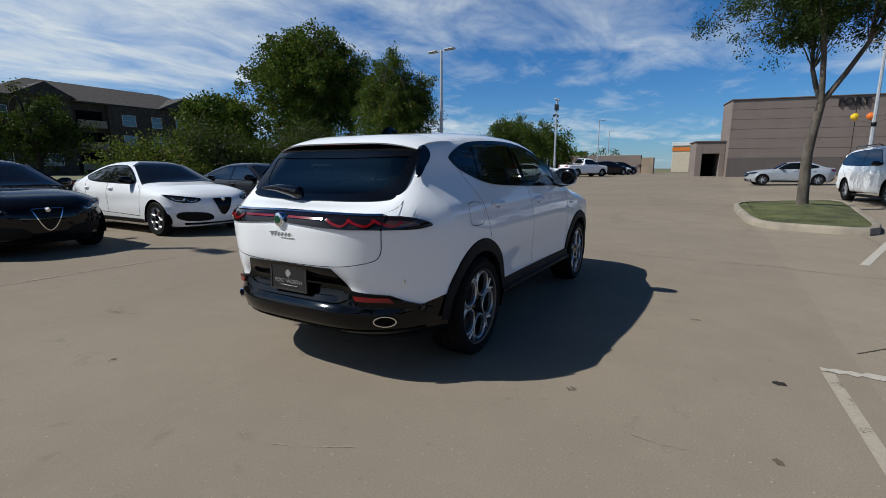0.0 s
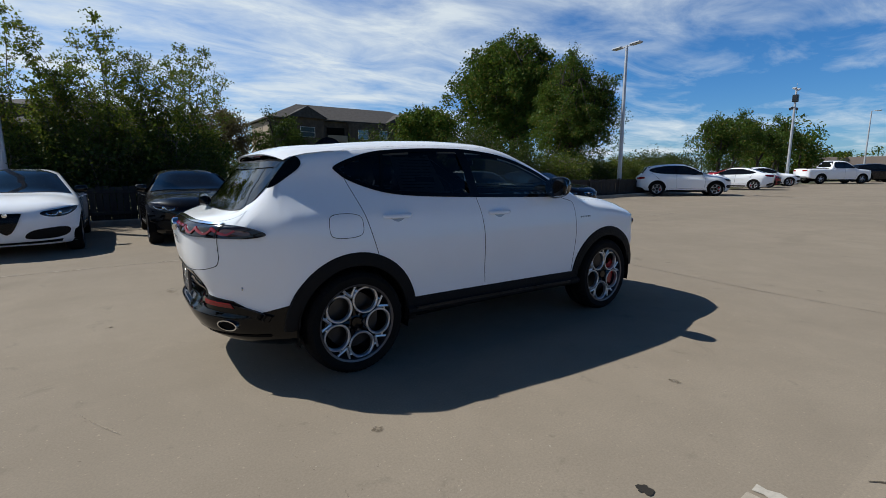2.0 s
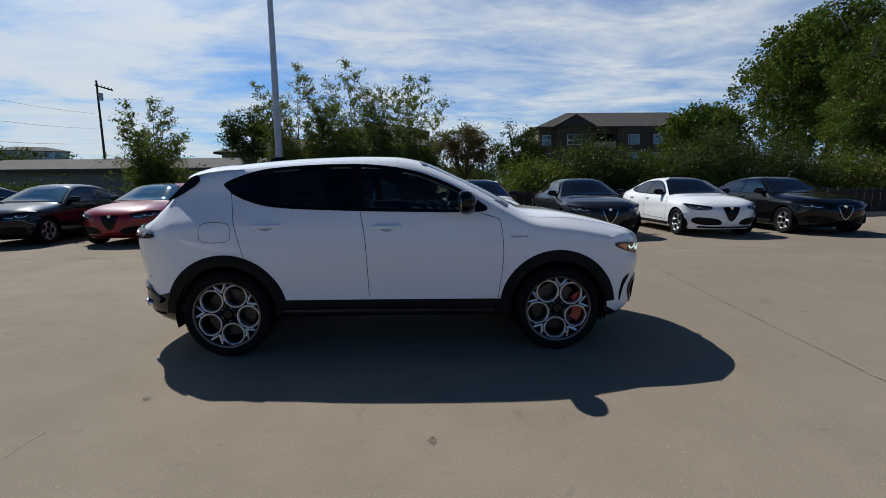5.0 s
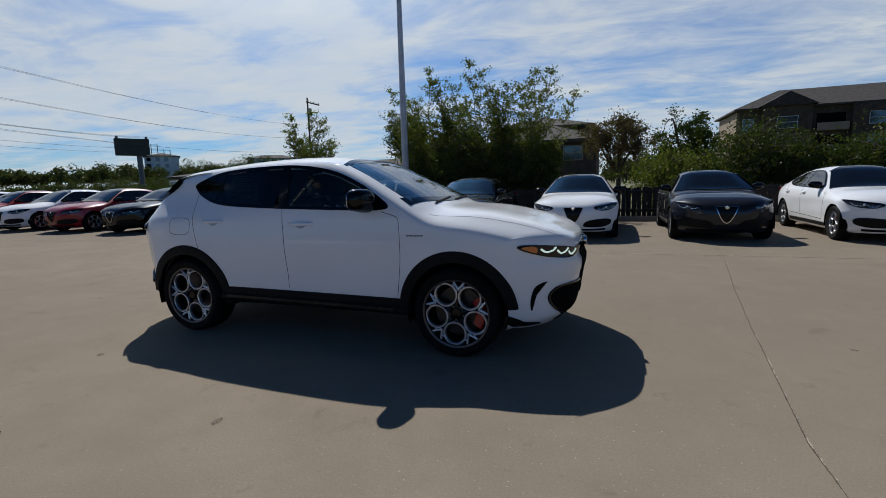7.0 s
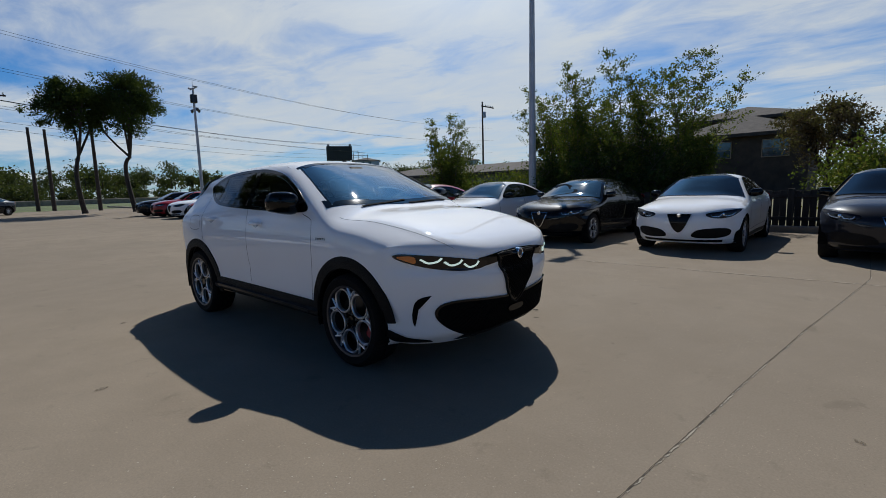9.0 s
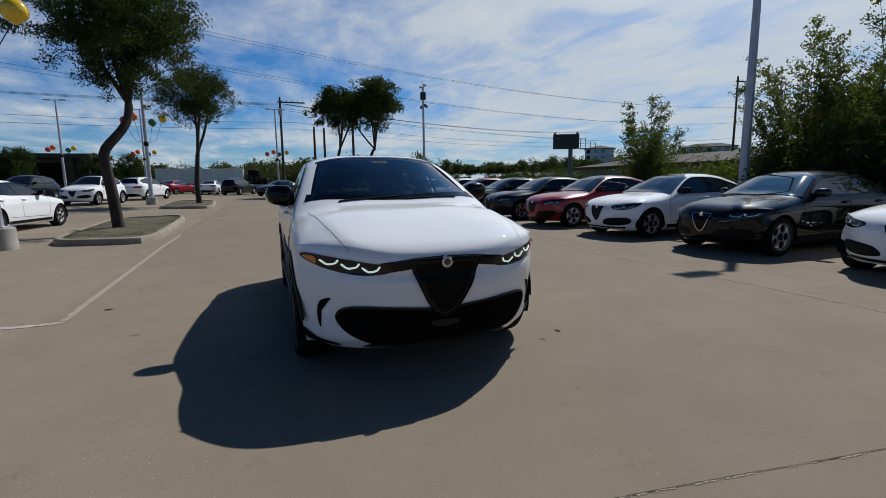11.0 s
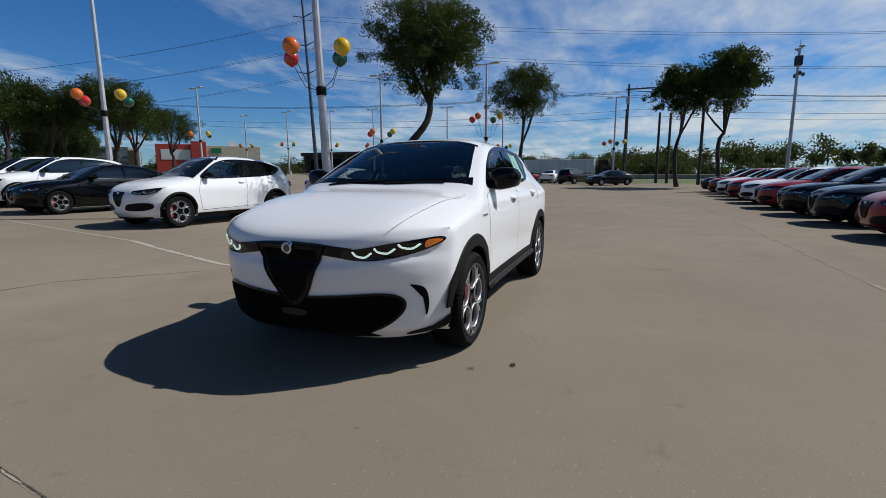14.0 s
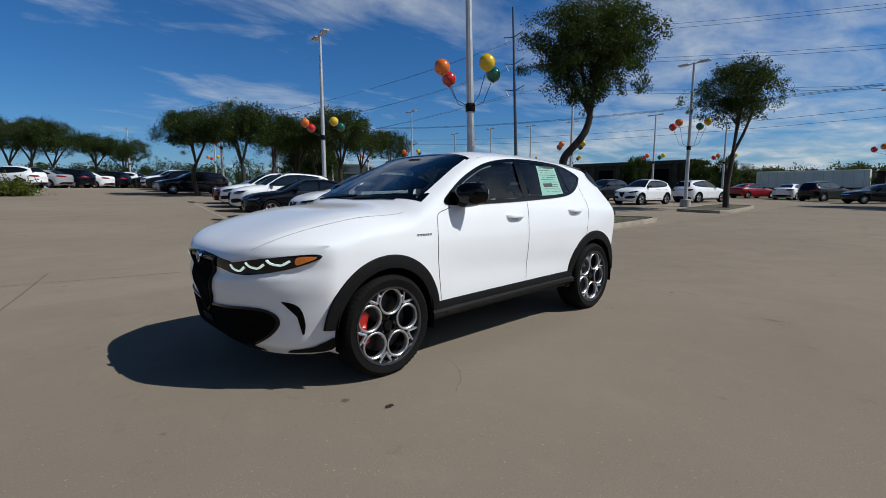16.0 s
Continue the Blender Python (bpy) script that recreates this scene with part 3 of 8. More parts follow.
# ---- cars: x ahead, y to the car's left, the origin on the ground midway between the axles ----
class Shell:
    def __init__(self, top, crown, bottom, section, plan, upper, nose, nose_bow, tail, tail_bow, axles, arch, belt=1.05, power=2.6, waist=0.0, ridge=0.0, haunch=0.0, tuck=0.0):
        self.tuck = tuck
        self.top, self.crown, self.bottom, self.section = curve(*top), curve(*crown), curve(*bottom), curve(*section)
        self.plan, self.upper, self.nose, self.tail = curve(*plan), curve(*upper), curve(*nose), curve(*tail)
        self.nose_bow, self.tail_bow, self.axles, self.arch, self.belt = nose_bow, tail_bow, axles, arch, belt
        self.power, self.waist, self.ridge, self.haunch, self.rounds = power, waist, ridge, haunch, 6

    def half(self, x, z):
        x, z = np.asarray(x, float), np.asarray(z, float)
        w = np.clip((z - self.belt) / 0.26, 0, 1)
        w = w * w * (3 - 2 * w) * 0.5 + w * 0.5
        y = self.section(z) * self.plan(x) * (1 - w + w * self.upper(x))
        if self.waist:
            # the doors are hollowed along their lower half
            y = y - self.waist * np.exp(-((z - 0.62 - 0.05 * x) / 0.13) ** 2) * np.clip(1.15 - (x / 0.95) ** 4, 0, 1)
        if self.haunch:
            # the tail swells below a sharp shoulder
            ease = np.clip((-1.15 - x) / 0.6, 0, 1)
            y = y + self.haunch * ease * (3 - 2 * ease) * ease * np.where(z > 1.03, np.clip(1 - (z - 1.03) / 0.11, 0, 1), np.exp(-((z - 1.03) / 0.18) ** 2))
        return y

    def roof(self, x, b):
        z = self.top(x) - self.crown(x) * np.abs(b) ** self.power
        if self.ridge:
            # two creases run along the bonnet
            along = np.clip((x - 1.08) / 0.35, 0, 1) * np.clip((2.22 - x) / 0.25, 0, 1)
            z = z + self.ridge * along * (np.exp(-np.maximum(0, np.abs(b) - (0.86 - 0.16 * (x - 1.1))) / 0.05) * np.exp(-np.maximum(0, (0.86 - 0.16 * (x - 1.1)) - np.abs(b)) / 0.22) - 0.35)
        return z

    def back(self, b, c):
        """The tail's place along the car; it is tucked in round the number plate."""
        x = self.tail(c) + self.tail_bow * np.abs(b) ** 4
        if self.tuck:
            x = x + self.tuck * np.exp(-((c - 0.40) / 0.11) ** 2) / (1 + np.exp((np.abs(b) - 0.52) / 0.035))
        return x

    def point(self, a, b, c):
        """a: along the car, b: across it, c: from the sill to the top."""
        x0 = self.back(b, c)
        x1 = self.nose(c) - self.nose_bow * np.abs(b) ** 4
        x = x0 + (x1 - x0) * a
        lo, hi = self.bottom(x), self.roof(x, b)
        z = lo + (hi - lo) * c
        return np.stack([x, b * self.half(x, z), z], -1)

    # surfaces on which trim is laid: flat coordinates and a distance off the body
    def side(self, s, off):
        return lambda x, z, o: np.stack([x, s * (self.half(x, z) + off + o), z], -1)

    def over(self, off):
        def f(x, b, o):
            z = self.roof(x, b)
            e = 0.02
            sx = (self.roof(x + e, b) - self.roof(x - e, b)) / (2 * e)
            k = np.sqrt(1 + sx * sx)
            return np.stack([x - sx / k * (off + o), b * self.half(x, z), z + (off + o) / k], -1)
        return f

    def end(self, front, off):
        """The nose or the tail, by y and z."""
        def f(y, z, o):
            x = np.full(np.shape(y), float(self.nose(0.6) if front else self.tail(0.6)))
            for _ in range(5):
                b = np.clip(y / self.half(x, z), -1, 1)
                lo, hi = self.bottom(x), self.roof(x, b)
                c = np.clip((z - lo) / (hi - lo), 0, 1)
                x = self.nose(c) - self.nose_bow * np.abs(b) ** 4 if front else self.back(b, c)
            n = np.stack([np.full(np.shape(y), 1.0 if front else -1.0), 0.75 * b * np.abs(b), 0 * z], -1)
            n /= np.linalg.norm(n, axis=-1, keepdims=True)
            return np.stack([x, y, z], -1) + n * np.reshape(off + o, (-1, 1) if np.ndim(off + o) else ())
        return f

    def body(self, nx, nb, nc, holes=(), roof_holes=(), grow=0.0, only=None):
        """The skin, with wheel arches and window openings cut out of it."""
        s = Soup()
        A, B, C = np.linspace(0, 1, nx + 1), np.linspace(-1, 1, nb + 1), np.linspace(0, 1, nc + 1)
        sheets = []
        for bb in (-1.0, 1.0):
            a, c = np.meshgrid(A, C, indexing="ij")
            sheets.append(("side", a, np.full_like(a, bb), c, bb > 0))
        a, b = np.meshgrid(A, B, indexing="ij")
        sheets += [("top", a, b, np.ones_like(a), False), ("base", a, b, np.zeros_like(a), True)]
        b, c = np.meshgrid(B, C, indexing="ij")
        sheets += [("tail", np.zeros_like(b), b, c, True), ("nose", np.ones_like(b), b, c, False)]
        verts, faces, key = [], [], {}
        for kind, a, b, c, flip in sheets:
            p = self.point(a, b, c)
            n, m = a.shape
            ids = np.empty((n, m), int)
            for i in range(n):
                for j in range(m):
                    k = (round(a[i, j] * nx), round((b[i, j] + 1) * nb / 2), round(c[i, j] * nc))
                    if k not in key:
                        key[k] = len(verts)
                        verts.append(p[i, j])
                    ids[i, j] = key[k]
            mid = (p[:-1, :-1] + p[1:, :-1] + p[1:, 1:] + p[:-1, 1:]) / 4
            bm_ = (b[:-1, :-1] + b[1:, 1:]) / 2
            keep = np.ones(mid.shape[:2], bool)
            if kind in ("side", "base"):
                for ax in self.axles:
                    keep &= ~((np.hypot(mid[..., 0] - ax, mid[..., 2] - self.arch[1]) < self.arch[0]) & (np.abs(mid[..., 1]) > 0.5))
            if kind == "side":
                for o in holes:
                    keep &= ~inside(mid[..., 0], mid[..., 2], o)
            if kind == "top":
                for o in roof_holes:
                    keep &= ~inside(mid[..., 0], bm_, o)
            if only is not None:
                keep &= only(kind, mid, (c[:-1, :-1] + c[1:, 1:]) / 2)
            for i, j in np.argwhere(keep):
                q = (ids[i, j], ids[i + 1, j], ids[i + 1, j + 1], ids[i, j + 1])
                faces.append(q[::-1] if flip else q)
        v = np.array(verts)
        # the long edges of the skin are rounded off
        soft = {i for (a_, b_, c_), i in key.items() if sum((min(a_, nx - a_) < 3, min(b_, nb - b_) < 3, min(c_, nc - c_) < 3)) >= 2 and c_ > 3}
        near = {i: set() for i in soft}
        for f in faces:
            for i, j in zip(f, f[1:] + f[:1]):
                if i in near:
                    near[i].add(j)
                if j in near:
                    near[j].add(i)
        hold = {i for i in soft if len(near[i]) < 4}
        for _ in range(self.rounds):
            w = v.copy()
            for i in soft - hold:
                w[i] = 0.4 * v[i] + 0.6 * v[list(near[i])].mean(0)
            v = w
        # edges of the arches are drawn to a true circle
        used = {}
        for f in faces:
            for e in zip(f, f[1:] + f[:1]):
                k = (min(e), max(e))
                used[k] = used.get(k, 0) + 1
        rim = {i for k, n in used.items() if n == 1 for i in k}
        for i in rim:
            for ax in self.axles:
                d = v[i, [0, 2]] - (ax, self.arch[1])
                r = np.hypot(*d)
                if abs(r - self.arch[0]) < 0.07 and abs(v[i, 1]) > 0.5:
                    x, z = np.array((ax, self.arch[1])) + d * self.arch[0] / r
                    v[i] = (x, math.copysign(float(self.half(x, z)), v[i, 1]), z) if z > self.bottom(x) + 0.02 else (x, v[i, 1], v[i, 2])
        if grow:
            c = np.array((v[:, 0].mean(), 0, 0.8))
            v = c + (v - c) * (1 - grow / np.array((2.2, 0.85, 0.8)))
        return s.add(v, faces)


def arc_grid(shell, s, ax, r0, r1, t0, t1, off, n=40, lip=0.03):
    """A wheel-arch moulding over one wheel."""
    rows = []
    z0 = shell.arch[1]
    for k, (r, o) in enumerate(((r0, off - lip), (r0, off), ((r0 + r1) / 2, off + 0.004), (r1 - 0.008, off), (r1, off - 0.012))):
        t = np.linspace(radians(t0), radians(t1), n)
        x, z = ax + r * np.cos(t), z0 + r * np.sin(t)
        rows.append(np.stack([x, s * (shell.half(x, z) + o), z], -1))
    return rows


def ring_lathe(soup, cx, cz, r_out, r_in, y0, y1, n=28):
    """A flat ring in the plane of a wheel, standing from y0 to y1."""
    rows = []
    for r, y in ((r_out, y0), (r_out, y1 - 0.004), (r_out - 0.004, y1), (r_in + 0.006, y1), (r_in, y1 - 0.006), (r_in, y0)):
        rows.append([(cx + r * math.cos(2 * math.pi * k / n), y, cz + r * math.sin(2 * math.pi * k / n)) for k in range(n)])
    return soup.grid(rows, wrap_v=True)


WHEELS = {}


def wheel_meshes(radius, rim, width, style, detail):
    """Meshes of a wheel that faces +y, about its hub."""
    k = (radius, rim, style, detail)
    if k in WHEELS:
        return WHEELS[k]
    n = 48 if detail else 28
    w = width / 2
    tyre = Soup()
    prof = [(rim - 0.012, -w), (rim + 0.01, -w - 0.004), (radius - 0.035, -w - 0.012), (radius - 0.012, -w + 0.004), (radius - 0.001, -w + 0.03),
            (radius, 0), (radius - 0.001, w - 0.03), (radius - 0.012, w - 0.004), (radius - 0.035, w + 0.012), (rim + 0.022, w + 0.008), (rim + 0.01, w + 0.004), (rim - 0.012, w)]
    if detail:
        # shoulder blocks and grooves round the tread
        prof = prof[:4] + [(radius - 0.004, -w + 0.02), (radius, -0.035), (radius - 0.008, -0.033), (radius - 0.008, -0.025), (radius, -0.023), (radius, 0.023), (radius - 0.008, 0.025),
                           (radius - 0.008, 0.033), (radius, 0.035), (radius - 0.004, w - 0.02)] + prof[7:]
        m = 192
        rows = []
        for r, h in prof:
            edge = abs(h) > w - 0.03 and r > radius - 0.02
            rows.append([((r - (0.006 if edge and k % 3 == 0 else 0)) * math.cos(2 * math.pi * (k + 3 * abs(h)) / m), h, (r - (0.006 if edge and k % 3 == 0 else 0)) * math.sin(2 * math.pi * (k + 3 * abs(h)) / m)) for k in range(m)])
        tyre.grid(rows, wrap_v=True)
    else:
        tyre.lathe(prof, n, "y")
    barrel = Soup().lathe([(rim - 0.002, w + 0.006), (rim - 0.016, w + 0.002), (rim - 0.022, w - 0.02), (rim - 0.03, -w + 0.02), (rim - 0.015, -w)], n, "y")
    face, star = Soup(), Soup()
    y1 = w - 0.006
    face.lathe([(rim, y1 - 0.01), (rim, y1 + 0.004), (rim - 0.012, y1 + 0.004), (rim - 0.016, y1 - 0.016)], n, "y")
    if style == "rings":
        rc, ro = rim * 0.605, rim * 0.352
        for i in range(5):
            a = math.pi / 2 + 2 * math.pi * (i + 0.5) / 5
            ring_lathe(face, rc * math.cos(a), rc * math.sin(a), ro, ro - rim * 0.062, y1 - 0.04, y1 - 0.008, 28 if detail else 16)
            for d in (-0.36, 0.36):
                a2 = a + math.pi / 5
                p0 = Vector((rc * 1.12 * math.cos(a2), y1 - 0.018, rc * 1.12 * math.sin(a2)))
                p1 = Vector(((rim - 0.01) * math.cos(a2 + d * 0.55), y1 - 0.012, (rim - 0.01) * math.sin(a2 + d * 0.55)))
                face.tube([p0, p1], [0.011, 0.009], 6)
                p2 = Vector((rim * 0.80 * math.cos(a2 + d * 0.62), y1 - 0.016, rim * 0.80 * math.sin(a2 + d * 0.62)))
                face.tube([p0.lerp(p1, 0.55), p2], [0.008, 0.008], 6)
        star.lathe([(0.001, y1 - 0.022), (0.032, y1 - 0.022), (0.036, y1 - 0.028), (rim * 0.22, y1 - 0.035), (rim * 0.22, y1 - 0.06)], n, "y")
        for i in range(5):
            a = math.pi / 2 + 2 * math.pi * i / 5
            star.tube([(rim * 0.2 * math.cos(a), y1 - 0.03, rim * 0.2 * math.sin(a)), (rim * 0.62 * math.cos(a), y1 - 0.02, rim * 0.62 * math.sin(a))], [0.02, 0.010], 6)
    else:
        for i in range(10):
            a = 2 * math.pi * (i // 2) / 5 + (0.16 if i % 2 else -0.16) + math.pi / 2
            a3 = 2 * math.pi * (i // 2) / 5 + (0.32 if i % 2 else -0.32) + math.pi / 2
            face.tube([(0.05 * math.cos(a), y1 - 0.02, 0.05 * math.sin(a)), (rim * 0.55 * math.cos(a), y1 - 0.015, rim * 0.55 * math.sin(a)),
                       ((rim - 0.01) * math.cos(a3), y1 - 0.008, (rim - 0.01) * math.sin(a3))], [0.02, 0.014, 0.011], 6)
        face.lathe([(0.001, y1 - 0.005), (0.05, y1 - 0.008), (0.07, y1 - 0.02), (0.075, y1 - 0.05)], 20, "y")
    back_ = Soup().lathe([(0.001, w - 0.10), (rim * 0.72, w - 0.10), (rim * 0.72, w - 0.12), (0.001, w - 0.12)], n, "y")
    well = Soup().lathe([(0.001, -w + 0.03), (rim - 0.02, -w + 0.03)], n, "y")
    cal = Soup()
    rows = []
    for r, y in ((rim * 0.52, w - 0.115), (rim * 0.52, w - 0.07), (rim * 0.60, w - 0.058), (rim * 0.80, w - 0.058), (rim * 0.84, w - 0.07), (rim * 0.84, w - 0.115)):
        rows.append([(r * math.cos(a), y, r * math.sin(a)) for a in np.linspace(-0.62, 0.62, 9)])
    cal.grid(rows)
    cap = star.lathe([(0.001, y1 - 0.014), (0.034, y1 - 0.015), (0.038, y1 - 0.026)], 20, "y")
    nuts = Soup().tube([(0, y1 - 0.04, 0.056), (0, y1 - 0.022, 0.056)], 0.009, 6)
    WHEELS[k] = [s.mesh(nm, mt) for nm, s, mt in (("wheel", face, ALLOY), ("tyre", tyre, RUBBER), ("rim_barrel", barrel, DARK_ALLOY), ("brake_disc", back_, STEEL),
                                                  ("wheel_back", well, GAP), ("brake_caliper", cal, CALIPER), ("hub_cap", cap, GLOSS), ("wheel_nut", nuts, DARK_ALLOY))]
    return WHEELS[k]


def add_wheels(car, shell, hub_y, radius, rim, width, style="rings", detail=False, caliper=True, spin=0.0):
    me = wheel_meshes(radius, rim, width, style, detail)
    for ax in shell.axles:
        for s in (-1, 1):
            m = Matrix.Translation((ax, s * hub_y, radius - 0.004)) @ (Matrix.Identity(4) if s > 0 else Matrix.Rotation(math.pi, 4, "Z"))
            wheel = part("wheel", me[0], None, car, "five-ring machined alloy wheel" if style == "rings" else "twin-spoke alloy wheel")
            wheel.matrix_basis = m @ Matrix.Rotation(spin + 0.3 * (ax > 0) * s, 4, "Y")
            for name, d in zip(("tyre", "rim_barrel", "brake_disc", "wheel_back"), me[1:5]):
                part(name, d, None, wheel)
            part("hub_cap", me[6], None, wheel, "gloss black hub" if style == "rings" else "")
            if detail:
                for k in range(5):
                    part("wheel_nut", me[7], None, wheel).matrix_basis = Matrix.Rotation(2 * math.pi * (k + 0.5) / 5, 4, "Y")
            if caliper and style == "rings" and (ax > 0 or not detail):
                c = part("brake_caliper", me[5], None, wheel, "red brake caliper")
                c.matrix_basis = Matrix.Rotation(-spin - 0.3 * (ax > 0) * s, 4, "Y") @ Matrix.Rotation(math.pi if s < 0 else 0.0, 4, "Y")
    for ax in shell.axles:
        for s in (-1, 1):
            wells = Soup()
            r = shell.arch[0] + 0.006
            t = np.linspace(radians(-15), radians(195), 24)
            wells.grid([[(ax + r * math.cos(a), s * y, shell.arch[1] + r * math.sin(a)) for a in t] for y in (0.5, float(shell.half(ax, 0.7)) - 0.012)])
            wells.grid([[(ax + q * math.cos(a), s * 0.5, shell.arch[1] + q * math.sin(a)) for a in t] for q in (0.0, r)])
            part("wheel_well", wells, GAP, car)


def mirror_soup(s, x, y, z, k=1.0, tall=1.0):
    """A door mirror: a rounded housing on a short arm."""
    m = Soup()
    u, v = np.meshgrid(np.linspace(0, 2 * math.pi, 20, endpoint=False), np.linspace(-1, 1, 13), indexing="ij")
    r = (1 - np.abs(v) ** 3.2) ** (1 / 2.6)
    fx, fz = 0.085 * k, 0.075 * k * tall
    cu, su = np.cos(u), np.sin(u)
    px = np.sign(cu) * np.abs(cu) ** 0.8 * fx * r
    px = np.where(px < 0, px * 0.55, px)
    pz = np.sign(su) * np.abs(su) ** 0.75 * fz * r * (1 - 0.12 * v)
    m.grid(np.stack([x + px - 0.03 * v, s * (y + 0.115 * k * v), z + pz + 0.012 * v], -1), wrap_u=True)
    m.tube([(x + 0.05, s * (y - 0.20 * k), z - 0.075 * k), (x + 0.02, s * (y - 0.10 * k), z - 0.06 * k), (x, s * (y - 0.03), z - 0.03)], [0.03, 0.028, 0.03], 8)
    return m


def handle_soup(shell, s, x, z, length=0.23):
    """A pull handle that stands off the door."""
    m = Soup()
    t = np.linspace(-1, 1, 17)
    rows = []
    for k in range(8):
        a = 2 * math.pi * k / 8
        wz = 0.017 * (1 - 0.5 * np.abs(t) ** 3)
        xs, zs = x + t * length / 2, z + wz * math.sin(a) + 0.0 * t
        bow = 0.030 * (1 - np.abs(t) ** 4) + 0.003
        rows.append(np.stack([xs, s * (shell.half(xs, zs) + bow + 0.011 * math.cos(a) * (1 - 0.6 * np.abs(t) ** 4)), zs], -1))
    return m.grid(rows, wrap_u=True)


def cup_soup(shell, s, x, z):
    o = loop((x - 0.06, z), (x, z + 0.022), (x + 0.06, z), (x, z - 0.030), n=6)
    return Soup().panel(o, shell.side(s, 0.0015), 2, 0)


def shield(y0, z_top, z_bot, bulge=0.35):
    """The outline of a pointed shield-shaped grille, by y and z."""
    zs = z_bot + (z_top - z_bot) * np.linspace(0, 1, 14)
    t = np.linspace(0, 1, 14)
    ys = y0 * (t ** 0.54) * (1 - 0.02 * np.sin(math.pi * t))
    right = np.stack([ys, zs], 1)
    left = right[::-1] * (-1, 1)
    cap = np.stack([np.linspace(-y0, y0, 8)[1:-1] * -1, np.full(6, z_top + 0.006)], 1)
    return np.concatenate([right, cap, left[:-1]])


def mesh_bars(shell, outline, off, step=0.035, width=0.007):
    """A honeycomb-like lattice of slanting bars that fills an outline on the nose."""
    s = Soup()
    lo, hi = outline.min(0), outline.max(0)
    surf = shell.end(True, off)
    for d in (-1, 1):
        q = lo[0] - (hi[1] - lo[1])
        while q < hi[0] + (hi[1] - lo[1]):
            t = np.linspace(0, 1, 24)
            y = q + t * (hi[1] - lo[1]) * 1.2 if d > 0 else q + (1 - t) * (hi[1] - lo[1]) * 1.2
            z = lo[1] + t * (hi[1] - lo[1])
            ok = inside(y, z, outline)
            run = np.flatnonzero(ok)
            if len(run) > 2:
                p = np.stack([y, z], 1)[run[0]:run[-1] + 1]
                s.ribbon(p, surf, width, 0.006)
            q += step
    return s


# ---- the white crossover that the camera circles ----
def crossover():
    sh = Shell(
        top=[(-2.16, 1.055), (-2.02, 1.085), (-1.94, 1.125), (-1.80, 1.30), (-1.70, 1.43), (-1.63, 1.497), (-1.4, 1.535), (-1.1, 1.565), (-0.7, 1.592), (-0.3, 1.602), (0.0, 1.595),
             (0.2, 1.562), (0.4, 1.487), (0.7, 1.345), (0.95, 1.215), (1.06, 1.155), (1.12, 1.138), (1.4, 1.112), (1.7, 1.055), (1.95, 0.982), (2.1, 0.918), (2.2, 0.85)],
        crown=[(-2.2, 0.06), (-2.0, 0.07), (-1.7, 0.075), (-1.2, 0.065), (0, 0.065), (0.4, 0.075), (0.8, 0.10), (1.05, 0.11), (1.3, 0.118), (1.7, 0.12), (2.0, 0.12), (2.2, 0.09)],
        bottom=[(-2.3, 0.30), (-1.9, 0.25), (-1.3, 0.25), (-0.9, 0.305), (0, 0.31), (0.9, 0.30), (1.3, 0.24), (1.9, 0.22), (2.2, 0.25)],
        section=[(0.18, 0.835), (0.28, 0.885), (0.40, 0.900), (0.55, 0.912), (0.70, 0.920), (0.85, 0.917), (0.95, 0.905), (1.04, 0.887), (1.12, 0.860), (1.2, 0.827), (1.3, 0.785), (1.4, 0.737), (1.5, 0.678), (1.58, 0.61), (1.65, 0.54)],
        plan=[(-2.32, 0.84), (-2.1, 0.92), (-1.85, 0.968), (-1.5, 0.997), (-1.318, 1.0), (-0.9, 0.99), (-0.4, 0.982), (0.3, 0.98), (0.9, 0.987), (1.318, 1.0), (1.6, 0.993), (1.85, 0.962), (2.05, 0.915), (2.25, 0.84)],
        upper=[(-2.0, 0.83), (-1.75, 0.865), (-1.5, 0.88), (-1.3, 0.897), (-0.9, 0.945), (-0.3, 0.99), (0.4, 1.0), (1.0, 1.0)],
        nose=[(0, 2.05), (0.12, 2.14), (0.3, 2.16), (0.5, 2.178), (0.64, 2.195), (0.71, 2.195), (0.78, 2.172), (0.9, 2.185), (1, 2.172)], nose_bow=0.43,
        tail=[(0, -2.06), (0.05, -2.15), (0.12, -2.20), (0.21, -2.222), (0.28, -2.20), (0.38, -2.195), (0.5, -2.215), (0.6, -2.228), (0.75, -2.240), (0.86, -2.245), (0.94, -2.225), (1, -2.15)], tail_bow=0.46,
        axles=(-1.318, 1.318), arch=(0.392, 0.352), power=4.5, waist=0.014, ridge=0.018, haunch=0.024, tuck=0.055)
    car = thing("crossover_car", "white compact crossover with black trim, parked on the concrete lot", "car")
    dlo = loop((-1.345, 1.385), (-1.11, 1.472), (-0.86, 1.506), (-0.5, 1.522), (-0.16, 1.515), (0.17, 1.462), (0.46, 1.352), (0.66, 1.235), (0.755, 1.155), (0.64, 1.128), (0.2, 1.135), (-0.26, 1.148), (-0.8, 1.172), (-1.05, 1.205), (-1.24, 1.27), (-1.33, 1.33), n=6)
    t = np.linspace(-0.92, 0.92, 21)
    screen = np.concatenate([np.stack([1.035 - 0.14 * np.abs(t) ** 2.2, t], 1), np.stack([0.17 + 0.08 * np.abs(t[::-1]) ** 2, 0.905 * t[::-1] / 0.92], 1)])
    t = np.linspace(-1, 1, 27)
    w_ = np.sign(t) * np.abs(t) ** 0.9
